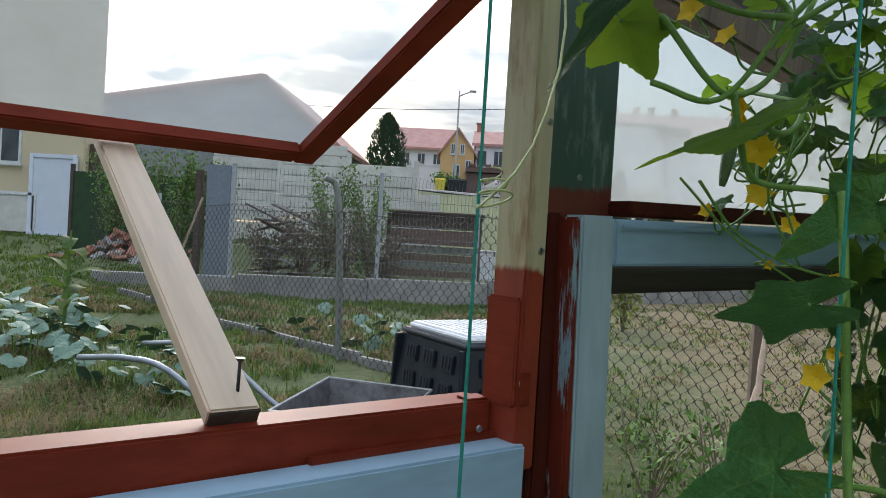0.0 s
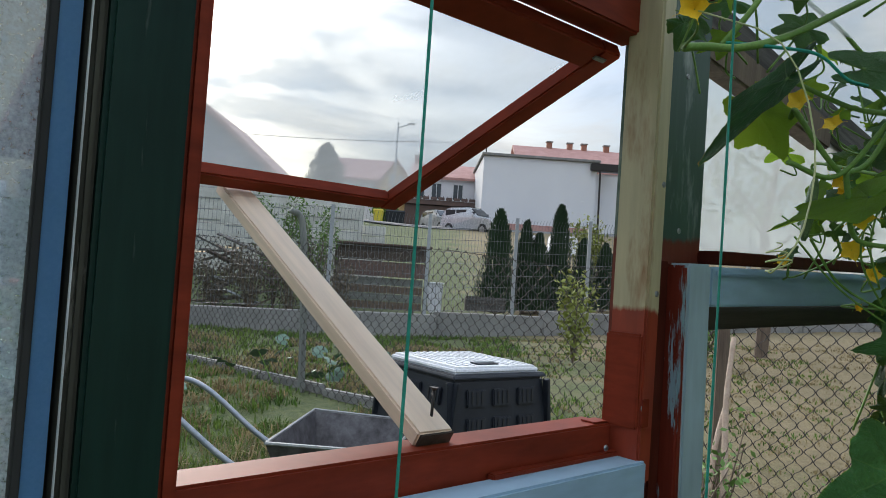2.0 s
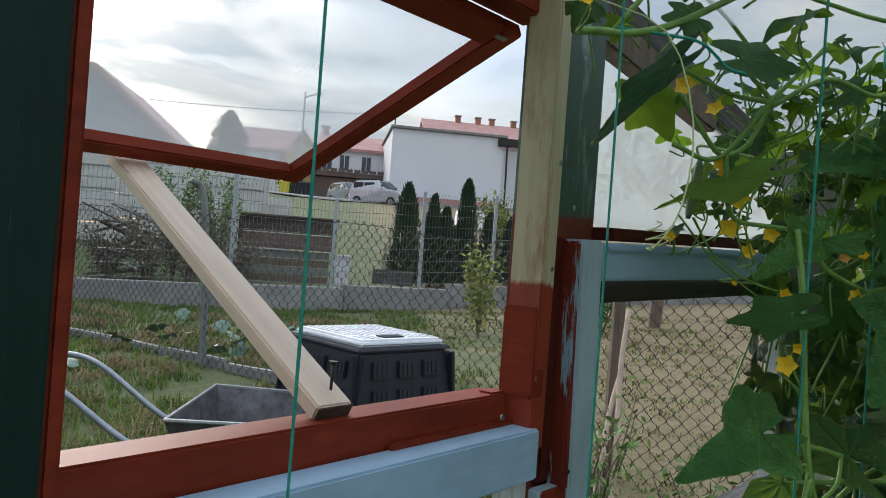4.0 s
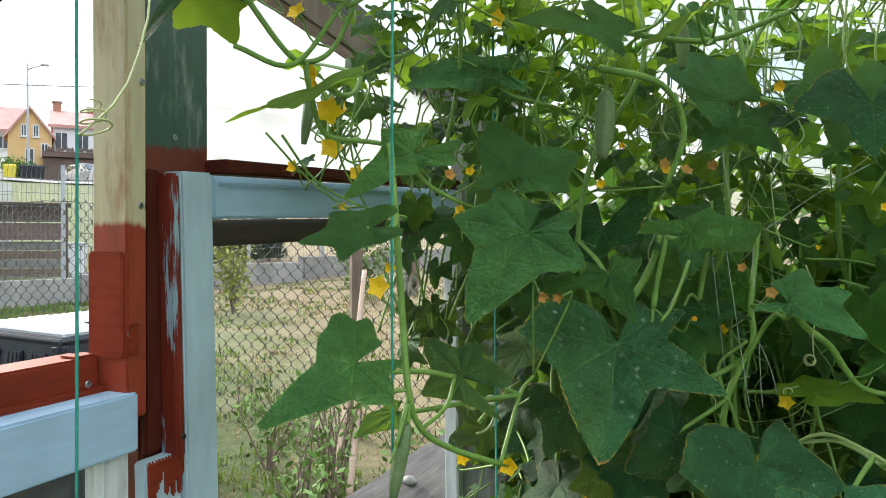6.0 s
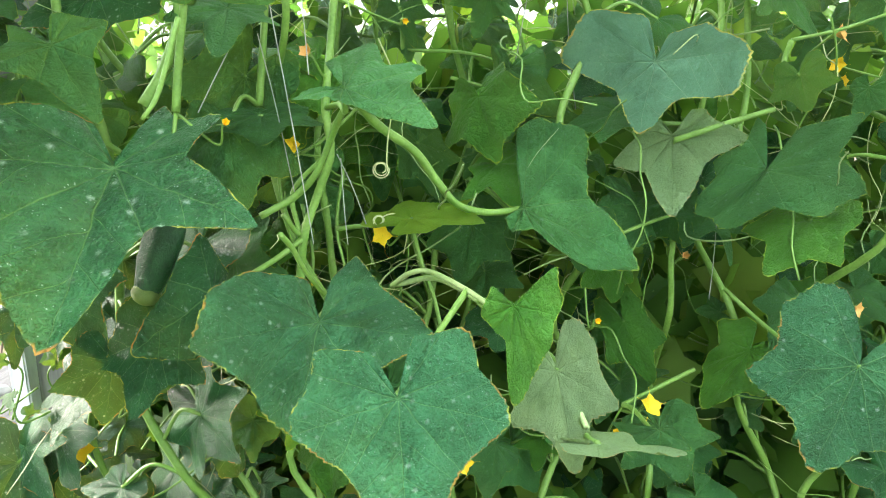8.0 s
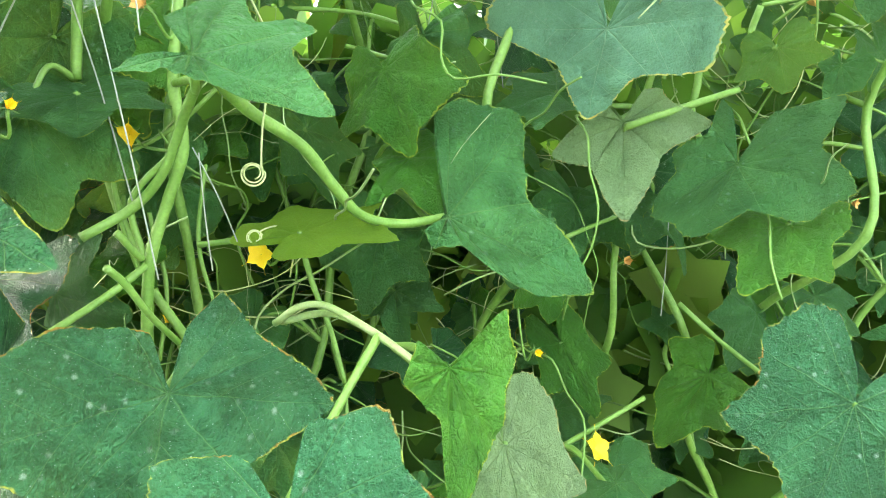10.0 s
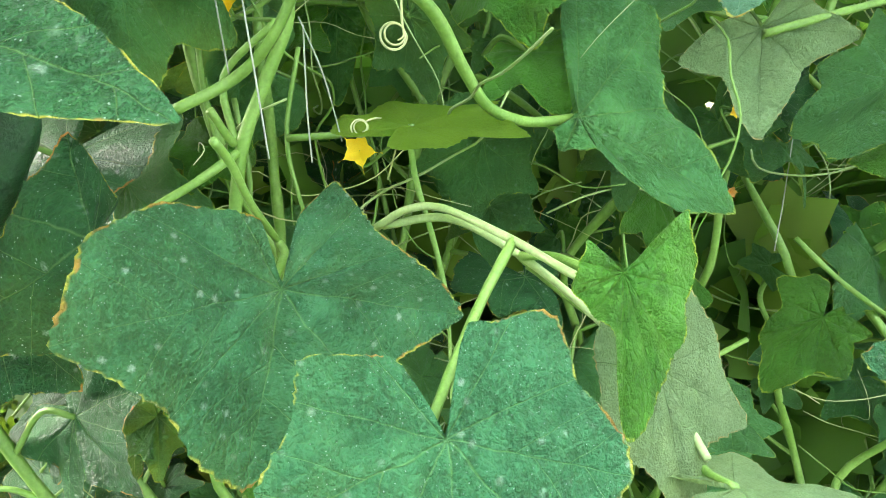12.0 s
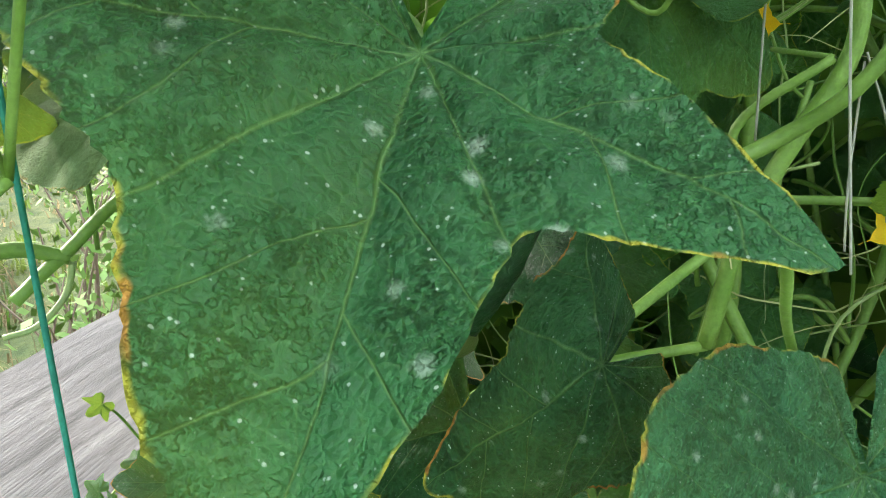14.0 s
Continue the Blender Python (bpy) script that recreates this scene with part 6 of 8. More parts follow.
def leaf_mesh(name, seed, rings, segs, mats, droop, fold, wave, deform=1.0, shape=(0.62, 0.60, 0.66), other=None):
    """One lobed, toothed cucumber leaf of unit length, its stalk at the origin and its tip along +x."""
    rn = random.Random(seed)
    turn, half = outline(*shape)
    turn2, half2 = outline(*(other or shape))
    rad = [r * (1 + deform * rn.uniform(-0.06, 0.06)) for r in half]
    rad2 = [r * (1 + deform * rn.uniform(-0.06, 0.06)) for r in half2]
    rad[0] = rad2[0] = 1.0
    rad2[-1] = rad[-1]
    ph = [rn.uniform(0, 6.28) for _ in range(6)]
    teeth = rn.randint(24, 31)
    th = np.linspace(-180, 180, segs + 1)[:-1] + 180.0 / segs
    R = np.where(th >= 0, along_outline(th, turn, rad), along_outline(th, turn2, rad2))
    w = max(1, segs // 90)
    R = sum(np.roll(R, s) for s in range(-w, w + 1)) / (2 * w + 1)
    jit = np.array([noise.noise(Vector((a * 0.11, seed * 0.7, 2))) for a in th])
    saw = (np.abs(th) / 180 * teeth + 0.8 * jit) % 1.0
    R = R * (1 + 0.05 * (0.7 + 0.8 * jit) * (saw ** 1.8 - 0.35) * (np.abs(th) < 158))
    R = R * (1 + 0.02 * np.array([noise.noise(Vector((a * 0.07, seed * 1.7, 0))) for a in th]))
    t = np.radians(th)
    verts, uv, pol = [(0.0, 0.0, 0.0)], [(0.5, 0.5)], [(0.0, 0.0)]
    for i in range(1, rings + 1):
        rho = (i / rings) ** 0.92
        for k in range(segs):
            x, y = R[k] * rho * math.cos(t[k]), R[k] * rho * math.sin(t[k])
            r = R[k] * rho
            z = -droop * r * r + fold * abs(y) * (1 - 0.45 * r)
            z += wave * rho ** 2 * (math.sin(3 * t[k] + ph[0]) * 0.6 + math.sin(5 * t[k] + ph[1]) * 0.35 + 0.3 * math.sin(9 * t[k] + ph[2]))
            ribs = min(abs(((th[k] - a + 180) % 360) - 180) for a in (0, 62, -62, 100, -100, 138, -138))
            z += 0.020 * math.sin(min(1.0, ribs / 18.0) * 1.57) * math.sin(min(1.0, rho * 1.2) * math.pi * 0.8) * (0.6 + wave * 4)
            z += 0.012 * noise.noise(Vector((x * 5 + seed, y * 5, 0)))
            verts.append((x, y, z))
            uv.append((x * 0.5 + 0.5, y * 0.5 + 0.5))
            pol.append((rho, th[k] / 360 + 0.5))
    faces = [(0, 1 + k, 1 + (k + 1) % segs) for k in range(segs) if k != segs - 1]
    for i in range(rings - 1):
        a, b = 1 + i * segs, 1 + (i + 1) * segs
        faces += [(a + k, b + k, b + k + 1, a + k + 1) for k in range(segs - 1)]
    me = bpy.data.meshes.new(name)
    me.from_pydata(verts, [], faces)
    for nm, data in (("blade", uv), ("polar", pol)):
        lay = me.uv_layers.new(name=nm)
        idx = np.empty(len(me.loops), dtype=np.int32)
        me.loops.foreach_get("vertex_index", idx)
        lay.data.foreach_set("uv", np.array(data, dtype=np.float32)[idx].ravel())
    me.materials.append(mats)
    me.polygons.foreach_set("use_smooth", [True] * len(me.polygons))
    return me


def stalk(parent, pts, r0=0.0032, taper=0.8, name="petiole", mat="stem", lumps=0.12, sides=6):
    bm = bmesh.new()
    o = parent.location
    tube(bm, [Vector(p) - o for p in pts], r0, sides, taper, lumps=lumps)
    return part(name, bm, M[mat], parent, smooth=True)


LEAF_NO = [0]
LEAF_LABEL = {"teal": "broad blue-green leaf with pale flecks", "old": "large dark leaf with mildew flecks and scorched rim", "mature": "", "rimmed": "blue-green leaf with a yellow rim",
              "young": "small glossy quilted young leaf", "light": "leaf whose brighter green stands for backlight", "under": "pale underside of a turned leaf"}
vine_nodes = []


def place_leaf(me, kind, c, ex, ey, plant):
    nz = ex.cross(ey).normalized() * (ex.length + ey.length) * 0.5
    m = Matrix((ex, ey, nz)).transposed().to_4x4()
    m.translation = c - plant.location
    ob = new("leaf", me)
    ob.parent = plant
    ob.matrix_local = m
    if LEAF_LABEL[kind]:
        ob["label"] = LEAF_LABEL[kind]
    return ob


def leaf_at(kind, c, tip, side, shape=(0.62, 0.60, 0.66), other=None, calm=0.6):
    """A leaf by its stalk point, its tip and its side lobe."""
    c, tip, side = Vector(c), Vector(tip), Vector(side)
    LEAF_NO[0] += 1
    plant = nearest_plant(c)
    big = (tip - c).length
    ex = tip - c
    ey = ((side - c) - ex * 0.446) / 0.839
    nz = ex.cross(ey)
    rn = random.Random(LEAF_NO[0] * 7)
    sign = 1 if nz.z > 0 else -1
    me = leaf_mesh("leaf", LEAF_NO[0] * 13, 24, 230, M[kind], sign * calm * rn.uniform(0.04, 0.12), sign * calm * rn.uniform(0.04, 0.14), calm * rn.uniform(0.05, 0.09), 0.7, shape, other)
    ob = place_leaf(me, kind, c, ex, ey, plant)
    back = -ex.normalized()
    deep = Vector((0.62, 0.55, -0.15)).normalized()
    base = min(vine_nodes, key=lambda q: (q - (c + deep * 0.10 + back * 0.05)).length) if vine_nodes else c + deep * 0.2
    stalk(plant, [c, c + back * 0.006 + deep * 0.03, c * 0.5 + base * 0.5 + deep * 0.03, base], 0.0026, 1.3)
    return ob


def lobe_corners(lobes, notch, bay):
    """Corners of one half of a blade: its lobes (angle from the tip, length), the bays between them and the open notch at the stalk."""
    pts = [(0.0, 1.0)] + sorted((min(a, 176.0), r) for a, r in lobes)
    turn, radii = [], []
    for (a1, r1), (a2, r2) in zip(pts, pts[1:]):
        turn.append(a1)
        radii.append(r1)
        g = radians(a2 - a1)
        if a2 - a1 > 30:
            chord = r1 * r2 * math.sin(g) / (r1 * math.sin(g / 2) + r2 * math.sin(g / 2)) if g < 2.6 else 0.3
            deep = max(0.2, chord * (1 - (1 - bay) * min(1.0, (a2 - a1 - 30) / 25)))
            am = a1 * 0.45 + a2 * 0.55
            for k1, q1, k2, q2, k, lift in ((a1, r1, am, deep, 0.40, 1.08), (a1, r1, am, deep, 1.0, 1.0), (am, deep, a2, r2, 0.62, 1.0)):
                g1 = radians(k2 - k1)
                turn.append(k1 + (k2 - k1) * k)
                radii.append(lift * q1 * q2 * math.sin(g1) / (q1 * math.sin(g1 * k) + q2 * math.sin(g1 * (1 - k))))
    a, r = pts[-1]
    turn.append(a)
    radii.append(r)
    end = max(a + 3.0, 172.0 - notch)
    if end - a > 24:
        turn.append((a + end) / 2 + 2)
        radii.append(r * 0.93)
    turn += [min(177.0, end), min(178.5, end + 3.5), 180.0]
    radii += [r * 0.80, 0.07, 0.02]
    return turn, radii


def lobed_leaf(kind, c, tip, plus, minus, lobes, notch=18, bay=0.72, calm=0.6, rings=26, segs=288):
    """A leaf by its stalk point and tip, the directions of its two halves, and its lobes by angle and length."""
    c, tip = Vector(c), Vector(tip)
    LEAF_NO[0] += 1
    seed = LEAF_NO[0] * 13
    rn = random.Random(seed)
    plant = nearest_plant(c)
    big = (tip - c).length
    ex, p, q = (tip - c).normalized(), Vector(plus).normalized(), -Vector(minus).normalized()
    mid, bend = (p + q) * 0.5, (p - q) * 0.5
    nz = ex.cross(mid).normalized()
    if nz.dot(Vector((-0.6, -0.6, 0.5))) < 0:
        nz = -nz
    halves = [[(a, r) for a, r in lobes if a > 0], [(-a, r) for a, r in lobes if a < 0]]
    bays = bay if isinstance(bay, tuple) else (bay, bay)
    shapes = [lobe_corners(h, notch, b) for h, b in zip(halves, bays)]
    main = [max([h for h in hs if 30 < h[0] < 128] or [(62, 1.0)], key=lambda h: h[1])[0] for hs in halves]
    th = np.linspace(-180, 180, segs + 1)[:-1] + 180.0 / segs
    R = np.where(th >= 0, along_outline(th, *shapes[0]), along_outline(th, *shapes[1]))
    R = (np.roll(R, 1) + 2 * R + np.roll(R, -1)) / 4
    R = np.where(np.abs(th) > 128, R, (np.roll(R, 2) + np.roll(R, 1) + R + np.roll(R, -1) + np.roll(R, -2)) / 5)
    jit = np.array([noise.noise(Vector((a * 0.13, seed * 0.7, 2))) for a in th])
    saw = (np.abs(th) / 180 * rn.randint(34, 44) + 1.1 * jit) % 1.0
    keen = np.clip((180.0 - notch - np.abs(th)) / 12, 0, 1)
    R = R * (1 + (0.028 * (0.8 + 0.9 * jit) * (saw ** 1.6 - 0.35) + 0.022 * np.array([noise.noise(Vector((a * 0.09, seed * 1.7, 0))) for a in th])) * keen)
    t = np.radians(th)
    vein = np.radians(np.where(th >= 0, np.interp(np.abs(th), [0, main[0], 180], [0, 62, 180]), -np.interp(np.abs(th), [0, main[1], 180], [0, 62, 180])))
    ph = [rn.uniform(0, 6.28) for _ in range(4)]
    droop, wave = calm * rn.uniform(0.05, 0.12), calm * rn.uniform(0.045, 0.08)
    verts, uv, pol = [(0.0, 0.0, 0.0)], [(0.5, 0.5)], [(0.0, 0.0)]
    for i in range(1, rings + 1):
        rho = (i / rings) ** 0.9
        for k in range(segs):
            r = R[k] * rho
            x, y = r * math.cos(t[k]), r * math.sin(t[k])
            z = -droop * r * r + wave * rho ** 2 * (0.6 * math.sin(3 * t[k] + ph[0]) + 0.4 * math.sin(5 * t[k] + ph[1]) + 0.35 * math.sin(11 * t[k] + ph[2]) * rho ** 3)
            va = math.degrees(vein[k])
            rib = min(abs(va - a) for a in (0, 31, -31, 62, -62, 100, -100, 138, -138))
            z += 0.022 * math.sin(min(1.0, rib / 14.0) * 1.57) * math.sin(min(1.0, rho * 1.1) * math.pi * 0.85)
            z += 0.016 * noise.noise(Vector((x * 6 + seed, y * 6, 0))) + 0.006 * noise.noise(Vector((x * 17 + seed, y * 17, 3)))
            verts.append((ex * x + mid * y + bend * (math.sqrt(y * y + 0.004) - 0.0632) + nz * z) * big)
            uv.append((0.5 + 0.5 * r * math.cos(vein[k]), 0.5 + 0.5 * r * math.sin(vein[k])))
            pol.append((rho, th[k] / 360 + 0.5))
    faces = [(0, 1 + k, 2 + k) for k in range(segs - 1)]
    for i in range(rings - 1):
        a, b = 1 + i * segs, 1 + (i + 1) * segs
        faces += [(a + k, b + k, b + k + 1, a + k + 1) for k in range(segs - 1)]
    me = bpy.data.meshes.new("leaf")
    me.from_pydata(verts, [], faces)
    for nm, data in (("blade", uv), ("polar", pol)):
        lay = me.uv_layers.new(name=nm)
        idx = np.empty(len(me.loops), dtype=np.int32)
        me.loops.foreach_get("vertex_index", idx)
        lay.data.foreach_set("uv", np.array(data, dtype=np.float32)[idx].ravel())
    me.materials.append(M[kind])
    me.polygons.foreach_set("use_smooth", [True] * len(me.polygons))
    ob = new("leaf", me)
    ob.parent = plant
    ob.matrix_local = Matrix.Translation(c - plant.location)
    if LEAF_LABEL[kind]:
        ob["label"] = LEAF_LABEL[kind]
    back = -ex
    deep = Vector((0.62, 0.55, -0.15)).normalized()
    behind = [v for v in vine_nodes if (v - c).dot(nz) < -0.03] or [c - nz * 0.12 + back * 0.05]
    base = min(behind, key=lambda v: (v - (c + deep * 0.10 + back * 0.05)).length)
    stalk(plant, [c - nz * 0.001, c + back * 0.004 - nz * 0.026, c * 0.5 + base * 0.5 + deep * 0.03, base], 0.0026, 1.3)
    return ob


# the vines: main stems that climb from the soil and run on under the roof
VR = random.Random(11)
for k, (b, pl) in enumerate(zip(PLANT_BASES, plants)):
    for j in range(3):
        a = [b + Vector((VR.uniform(-0.05, 0.05), VR.uniform(-0.05, 0.05), 0))]
        for i in range(1, 15):
            w = W(VR.uniform(-0.05, 0.05) - 0.012 * i * (j == 1), VR.uniform(-0.05, 0.05) + 0.02 * (j - 1) * i, 0)
            lead = a[0] + w + Vector((0, 0, 0.125 * i))
            lead.z = min(lead.z, 1.66 + 0.03 * VR.random())
            a.append(lead)
        run = a[-1]
        for i in range(5):
            run = run + W(-0.09 - 0.03 * VR.random(), VR.uniform(-0.10, 0.10), VR.uniform(0.0, 0.07))
            a.append(run)
        stalk(pl, a, 0.0055, 0.6, "stem", lumps=0.2)
        vine_nodes += [p for p in smooth_path(a, 3)]

def stem_at(points, r, mat, name):
    """A stem or stalk that can be seen on its own, through the places given."""
    pl = nearest_plant(points[0])
    vine_nodes.extend(Vector(p) for p in points)
    bm = bmesh.new()
    tube(bm, [Vector(p) - pl.location for p in points], r, 8, 0.85, lumps=0.1)
    return part(name, bm, M[mat], pl, "green plastic twine tied to the stem" if mat == "twine" else "", True)


stem_at(((0.811, 0.542, 1.166), (0.846, 0.549, 1.140), (0.889, 0.545, 1.113), (0.915, 0.540, 1.081), (0.940, 0.534, 1.055), (0.981, 0.526, 1.043), (1.019, 0.507, 1.045)), 0.0045, 'stem', 'petiole')
stem_at(((0.905, 0.603, 0.965), (0.908, 0.578, 0.982), (0.909, 0.547, 0.988), (0.892, 0.482, 0.982), (0.874, 0.429, 0.975), (0.862, 0.401, 0.979)), 0.003, 'pale_stem', 'petiole')
stem_at(((0.909, 0.600, 0.966), (0.918, 0.549, 0.979), (0.918, 0.490, 0.964), (0.916, 0.434, 0.937), (0.920, 0.404, 0.911), (0.912, 0.372, 0.891), (0.899, 0.351, 0.877)), 0.003, 'pale_stem', 'petiole')
stem_at(((0.790, 0.671, 1.050), (0.822, 0.653, 1.069), (0.831, 0.625, 1.096), (0.836, 0.599, 1.140), (0.816, 0.551, 1.166)), 0.004, 'stem', 'stem')
stem_at(((0.838, 0.681, 0.948), (0.845, 0.675, 1.019), (0.858, 0.663, 1.067), (0.867, 0.649, 1.110), (0.866, 0.653, 1.157), (0.883, 0.662, 1.216), (0.897, 0.668, 1.272)), 0.005, 'stem', 'stem')
stem_at(((0.723, 0.698, 1.156), (0.728, 0.694, 1.201), (0.734, 0.685, 1.256)), 0.0042, 'stem', 'stem')
stem_at(((0.823, 0.710, 1.161), (0.827, 0.705, 1.208), (0.830, 0.695, 1.268)), 0.0042, 'stem', 'stem')
stem_at(((0.706, 0.728, 1.163), (0.724, 0.719, 1.194), (0.736, 0.710, 1.229), (0.739, 0.704, 1.259)), 0.006, 'stem', 'stem')
stem_at(((0.770, 0.608, 1.041), (0.785, 0.612, 1.025), (0.805, 0.620, 0.997), (0.832, 0.626, 0.965)), 0.0028, 'stem', 'stem')
stem_at(((0.934, 0.598, 1.034), (0.940, 0.595, 0.997), (0.947, 0.581, 0.949), (0.942, 0.563, 0.908)), 0.0026, 'stem', 'stem')
stem_at(((1.168, 0.487, 0.993), (1.200, 0.469, 1.004), (1.234, 0.444, 1.016)), 0.0025, 'stem', 'stem')
stem_at(((1.157, 0.460, 0.785), (1.189, 0.434, 0.803), (1.232, 0.403, 0.824)), 0.003, 'stem', 'stem')
stem_at(((1.191, 0.422, 1.111), (1.225, 0.383, 1.127), (1.278, 0.342, 1.144)), 0.0038, 'stem', 'stem')
stem_at(((1.255, 0.380, 0.927), (1.255, 0.337, 0.895), (1.236, 0.287, 0.873)), 0.0028, 'stem', 'stem')
stem_at(((0.820, 0.675, 1.048), (0.842, 0.678, 1.024), (0.843, 0.688, 1.068), (0.861, 0.654, 1.106)), 0.003, 'stem', 'stem')
stem_at(((0.856, 0.733, 1.103), (0.855, 0.724, 1.043), (0.871, 0.716, 0.965)), 0.0022, 'stem', 'stem')
stem_at(((0.926, 0.702, 1.087), (0.911, 0.701, 1.018), (0.910, 0.682, 0.960)), 0.0022, 'stem', 'stem')
stem_at(((0.884, 0.729, 1.048), (0.883, 0.713, 0.984), (0.864, 0.705, 0.924)), 0.0022, 'stem', 'stem')
stem_at(((0.957, 0.679, 1.175), (0.910, 0.719, 1.120), (0.853, 0.757, 1.087)), 0.0022, 'stem', 'stem')
stem_at(((1.052, 0.634, 1.156), (1.064, 0.616, 1.121), (1.053, 0.624, 1.070)), 0.0022, 'stem', 'stem')
stem_at(((1.061, 0.654, 1.190), (1.119, 0.610, 1.171), (1.162, 0.580, 1.164)), 0.0022, 'stem', 'stem')
stem_at(((1.008, 0.681, 1.223), (1.091, 0.646, 1.219), (1.166, 0.610, 1.195)), 0.0022, 'stem', 'stem')
stem_at(((1.279, 0.328, 1.221), (1.306, 0.287, 1.230), (1.330, 0.248, 1.244)), 0.0022, 'stem', 'stem')
stem_at(((0.305, 0.663, 1.359), (0.301, 0.638, 1.280), (0.307, 0.631, 1.169), (0.308, 0.617, 1.092), (0.325, 0.620, 1.047), (0.370, 0.634, 1.016), (0.435, 0.636, 0.989)), 0.004, 'stem', 'stem')
stem_at(((0.307, 0.616, 1.086), (0.283, 0.591, 1.041), (0.276, 0.589, 1.025)), 0.0016, 'stem', 'stem')
stem_at(((0.308, 0.617, 1.092), (0.281, 0.617, 1.094), (0.245, 0.624, 1.116)), 0.0022, 'stem', 'petiole')
stem_at(((0.325, 0.620, 1.047), (0.369, 0.648, 1.061), (0.395, 0.676, 1.088)), 0.0026, 'stem', 'petiole')
stem_at(((0.435, 0.636, 0.989), (0.491, 0.683, 1.056), (0.519, 0.694, 1.076)), 0.0026, 'stem', 'stem')
stem_at(((0.138, 0.649, 1.501), (0.182, 0.654, 1.449), (0.210, 0.670, 1.441), (0.243, 0.676, 1.461), (0.273, 0.668, 1.528)), 0.0032, 'stem', 'stem')
stem_at(((0.210, 0.670, 1.441), (0.218, 0.675, 1.407), (0.243, 0.695, 1.368), (0.309, 0.673, 1.357), (0.369, 0.694, 1.316), (0.437, 0.706, 1.290)), 0.0032, 'stem', 'stem')
stem_at(((0.195, 0.709, 1.367), (0.238, 0.723, 1.319), (0.295, 0.726, 1.291), (0.353, 0.725, 1.279)), 0.0016, 'stem', 'stem')
stem_at(((0.178, 0.713, 1.369), (0.238, 0.723, 1.313), (0.308, 0.722, 1.268)), 0.0013, 'stem', 'stem')
stem_at(((0.264, 0.699, 1.427), (0.268, 0.731, 1.354), (0.308, 0.743, 1.289)), 0.0014, 'stem', 'stem')
stem_at(((0.294, 0.727, 1.449), (0.287, 0.744, 1.370), (0.301, 0.744, 1.316)), 0.0014, 'stem', 'stem')
stem_at(((0.422, 0.726, 1.567), (0.436, 0.745, 1.481), (0.429, 0.770, 1.374)), 0.003, 'stem', 'stem')
stem_at(((0.481, 0.715, 1.573), (0.499, 0.729, 1.499), (0.495, 0.750, 1.421)), 0.0026, 'stem', 'stem')
stem_at(((0.553, 0.680, 1.538), (0.636, 0.647, 1.519), (0.723, 0.596, 1.510), (0.793, 0.535, 1.540)), 0.004, 'stem', 'stem')
stem_at(((0.598, 0.667, 1.475), (0.673, 0.634, 1.455), (0.715, 0.635, 1.399), (0.705, 0.655, 1.325)), 0.0045, 'stem', 'stem')
stem_at(((0.671, 0.579, 1.228), (0.655, 0.590, 1.172), (0.643, 0.597, 1.151)), 0.0022, 'stem', 'stem')
stem_at(((-0.019, 0.555, 1.529), (0.007, 0.566, 1.535), (0.035, 0.556, 1.533), (0.086, 0.572, 1.552), (0.153, 0.594, 1.591), (0.226, 0.619, 1.636)), 0.0042, 'stem', 'stem')
stem_at(((0.020, 0.573, 1.534), (0.046, 0.560, 1.571), (0.063, 0.564, 1.601)), 0.0032, 'stem', 'stem')
stem_at(((0.026, 0.568, 1.541), (0.075, 0.559, 1.537), (0.116, 0.563, 1.534), (0.151, 0.574, 1.516), (0.177, 0.583, 1.514)), 0.0018, 'twine', 'tie')
stem_at(((0.131, 0.644, 1.443), (0.195, 0.660, 1.435), (0.244, 0.641, 1.502), (0.298, 0.622, 1.568)), 0.003, 'stem', 'stem')
stem_at(((0.245, 0.642, 1.496), (0.312, 0.637, 1.535), (0.383, 0.640, 1.523), (0.413, 0.606, 1.552)), 0.003, 'stem', 'stem')
stem_at(((0.517, 0.833, 0.984), (0.532, 0.836, 0.996), (0.543, 0.837, 1.004), (0.563, 0.830, 1.025), (0.581, 0.820, 1.041)), 0.0036, 'stem', 'stem')
stem_at(((0.512, 0.841, 1.008), (0.526, 0.840, 1.007), (0.544, 0.836, 1.001)), 0.004, 'stem', 'stem')
stem_at(((0.545, 0.836, 0.999), (0.539, 0.831, 0.984), (0.525, 0.828, 0.972), (0.510, 0.828, 0.969)), 0.0018, 'pale_stem', 'stem')

lobed_leaf('old', (0.660, 0.700, 1.109), (0.544, 0.583, 0.985), (0.66, -0.75, 0.09), (-0.83, 0.36, 0.43), ((-133, 0.34), (-98, 0.58), (-70, 0.74), (60, 0.86), (124, 0.54), (164, 0.47)), 24, (0.56, 0.86), calm=0.35)
# this blade faces the sky; its blue-green paints in the reflection
lobed_leaf('teal', (0.774, 0.561, 0.963), (0.710, 0.517, 0.887), (0.70, -0.69, -0.18), (-0.81, 0.27, 0.52), ((-135, 0.47), (-106, 0.75), (-84, 0.99), (-59, 1.18), (92, 1.04), (164, 0.79), (175, 0.48)), 20, 0.92, calm=0.4)
lobed_leaf('teal', (0.747, 0.428, 0.932), (0.705, 0.376, 0.848), (0.77, -0.63, 0.00), (-0.87, 0.46, 0.15), ((-150, 0.42), (-121, 0.71), (-72, 0.83), (74, 0.87), (129, 0.78), (161, 0.52)), 16, 0.9, calm=0.4)
lobed_leaf('rimmed', (1.140, 0.422, 1.198), (1.120, 0.431, 1.119), (0.10, -0.99, -0.13), (-0.10, 0.99, 0.13), ((-150, 0.74), (-117, 1.44), (-85, 1.45), (75, 1.18), (103, 1.2), (136, 0.8), (166, 0.4)), 14, calm=0.4)
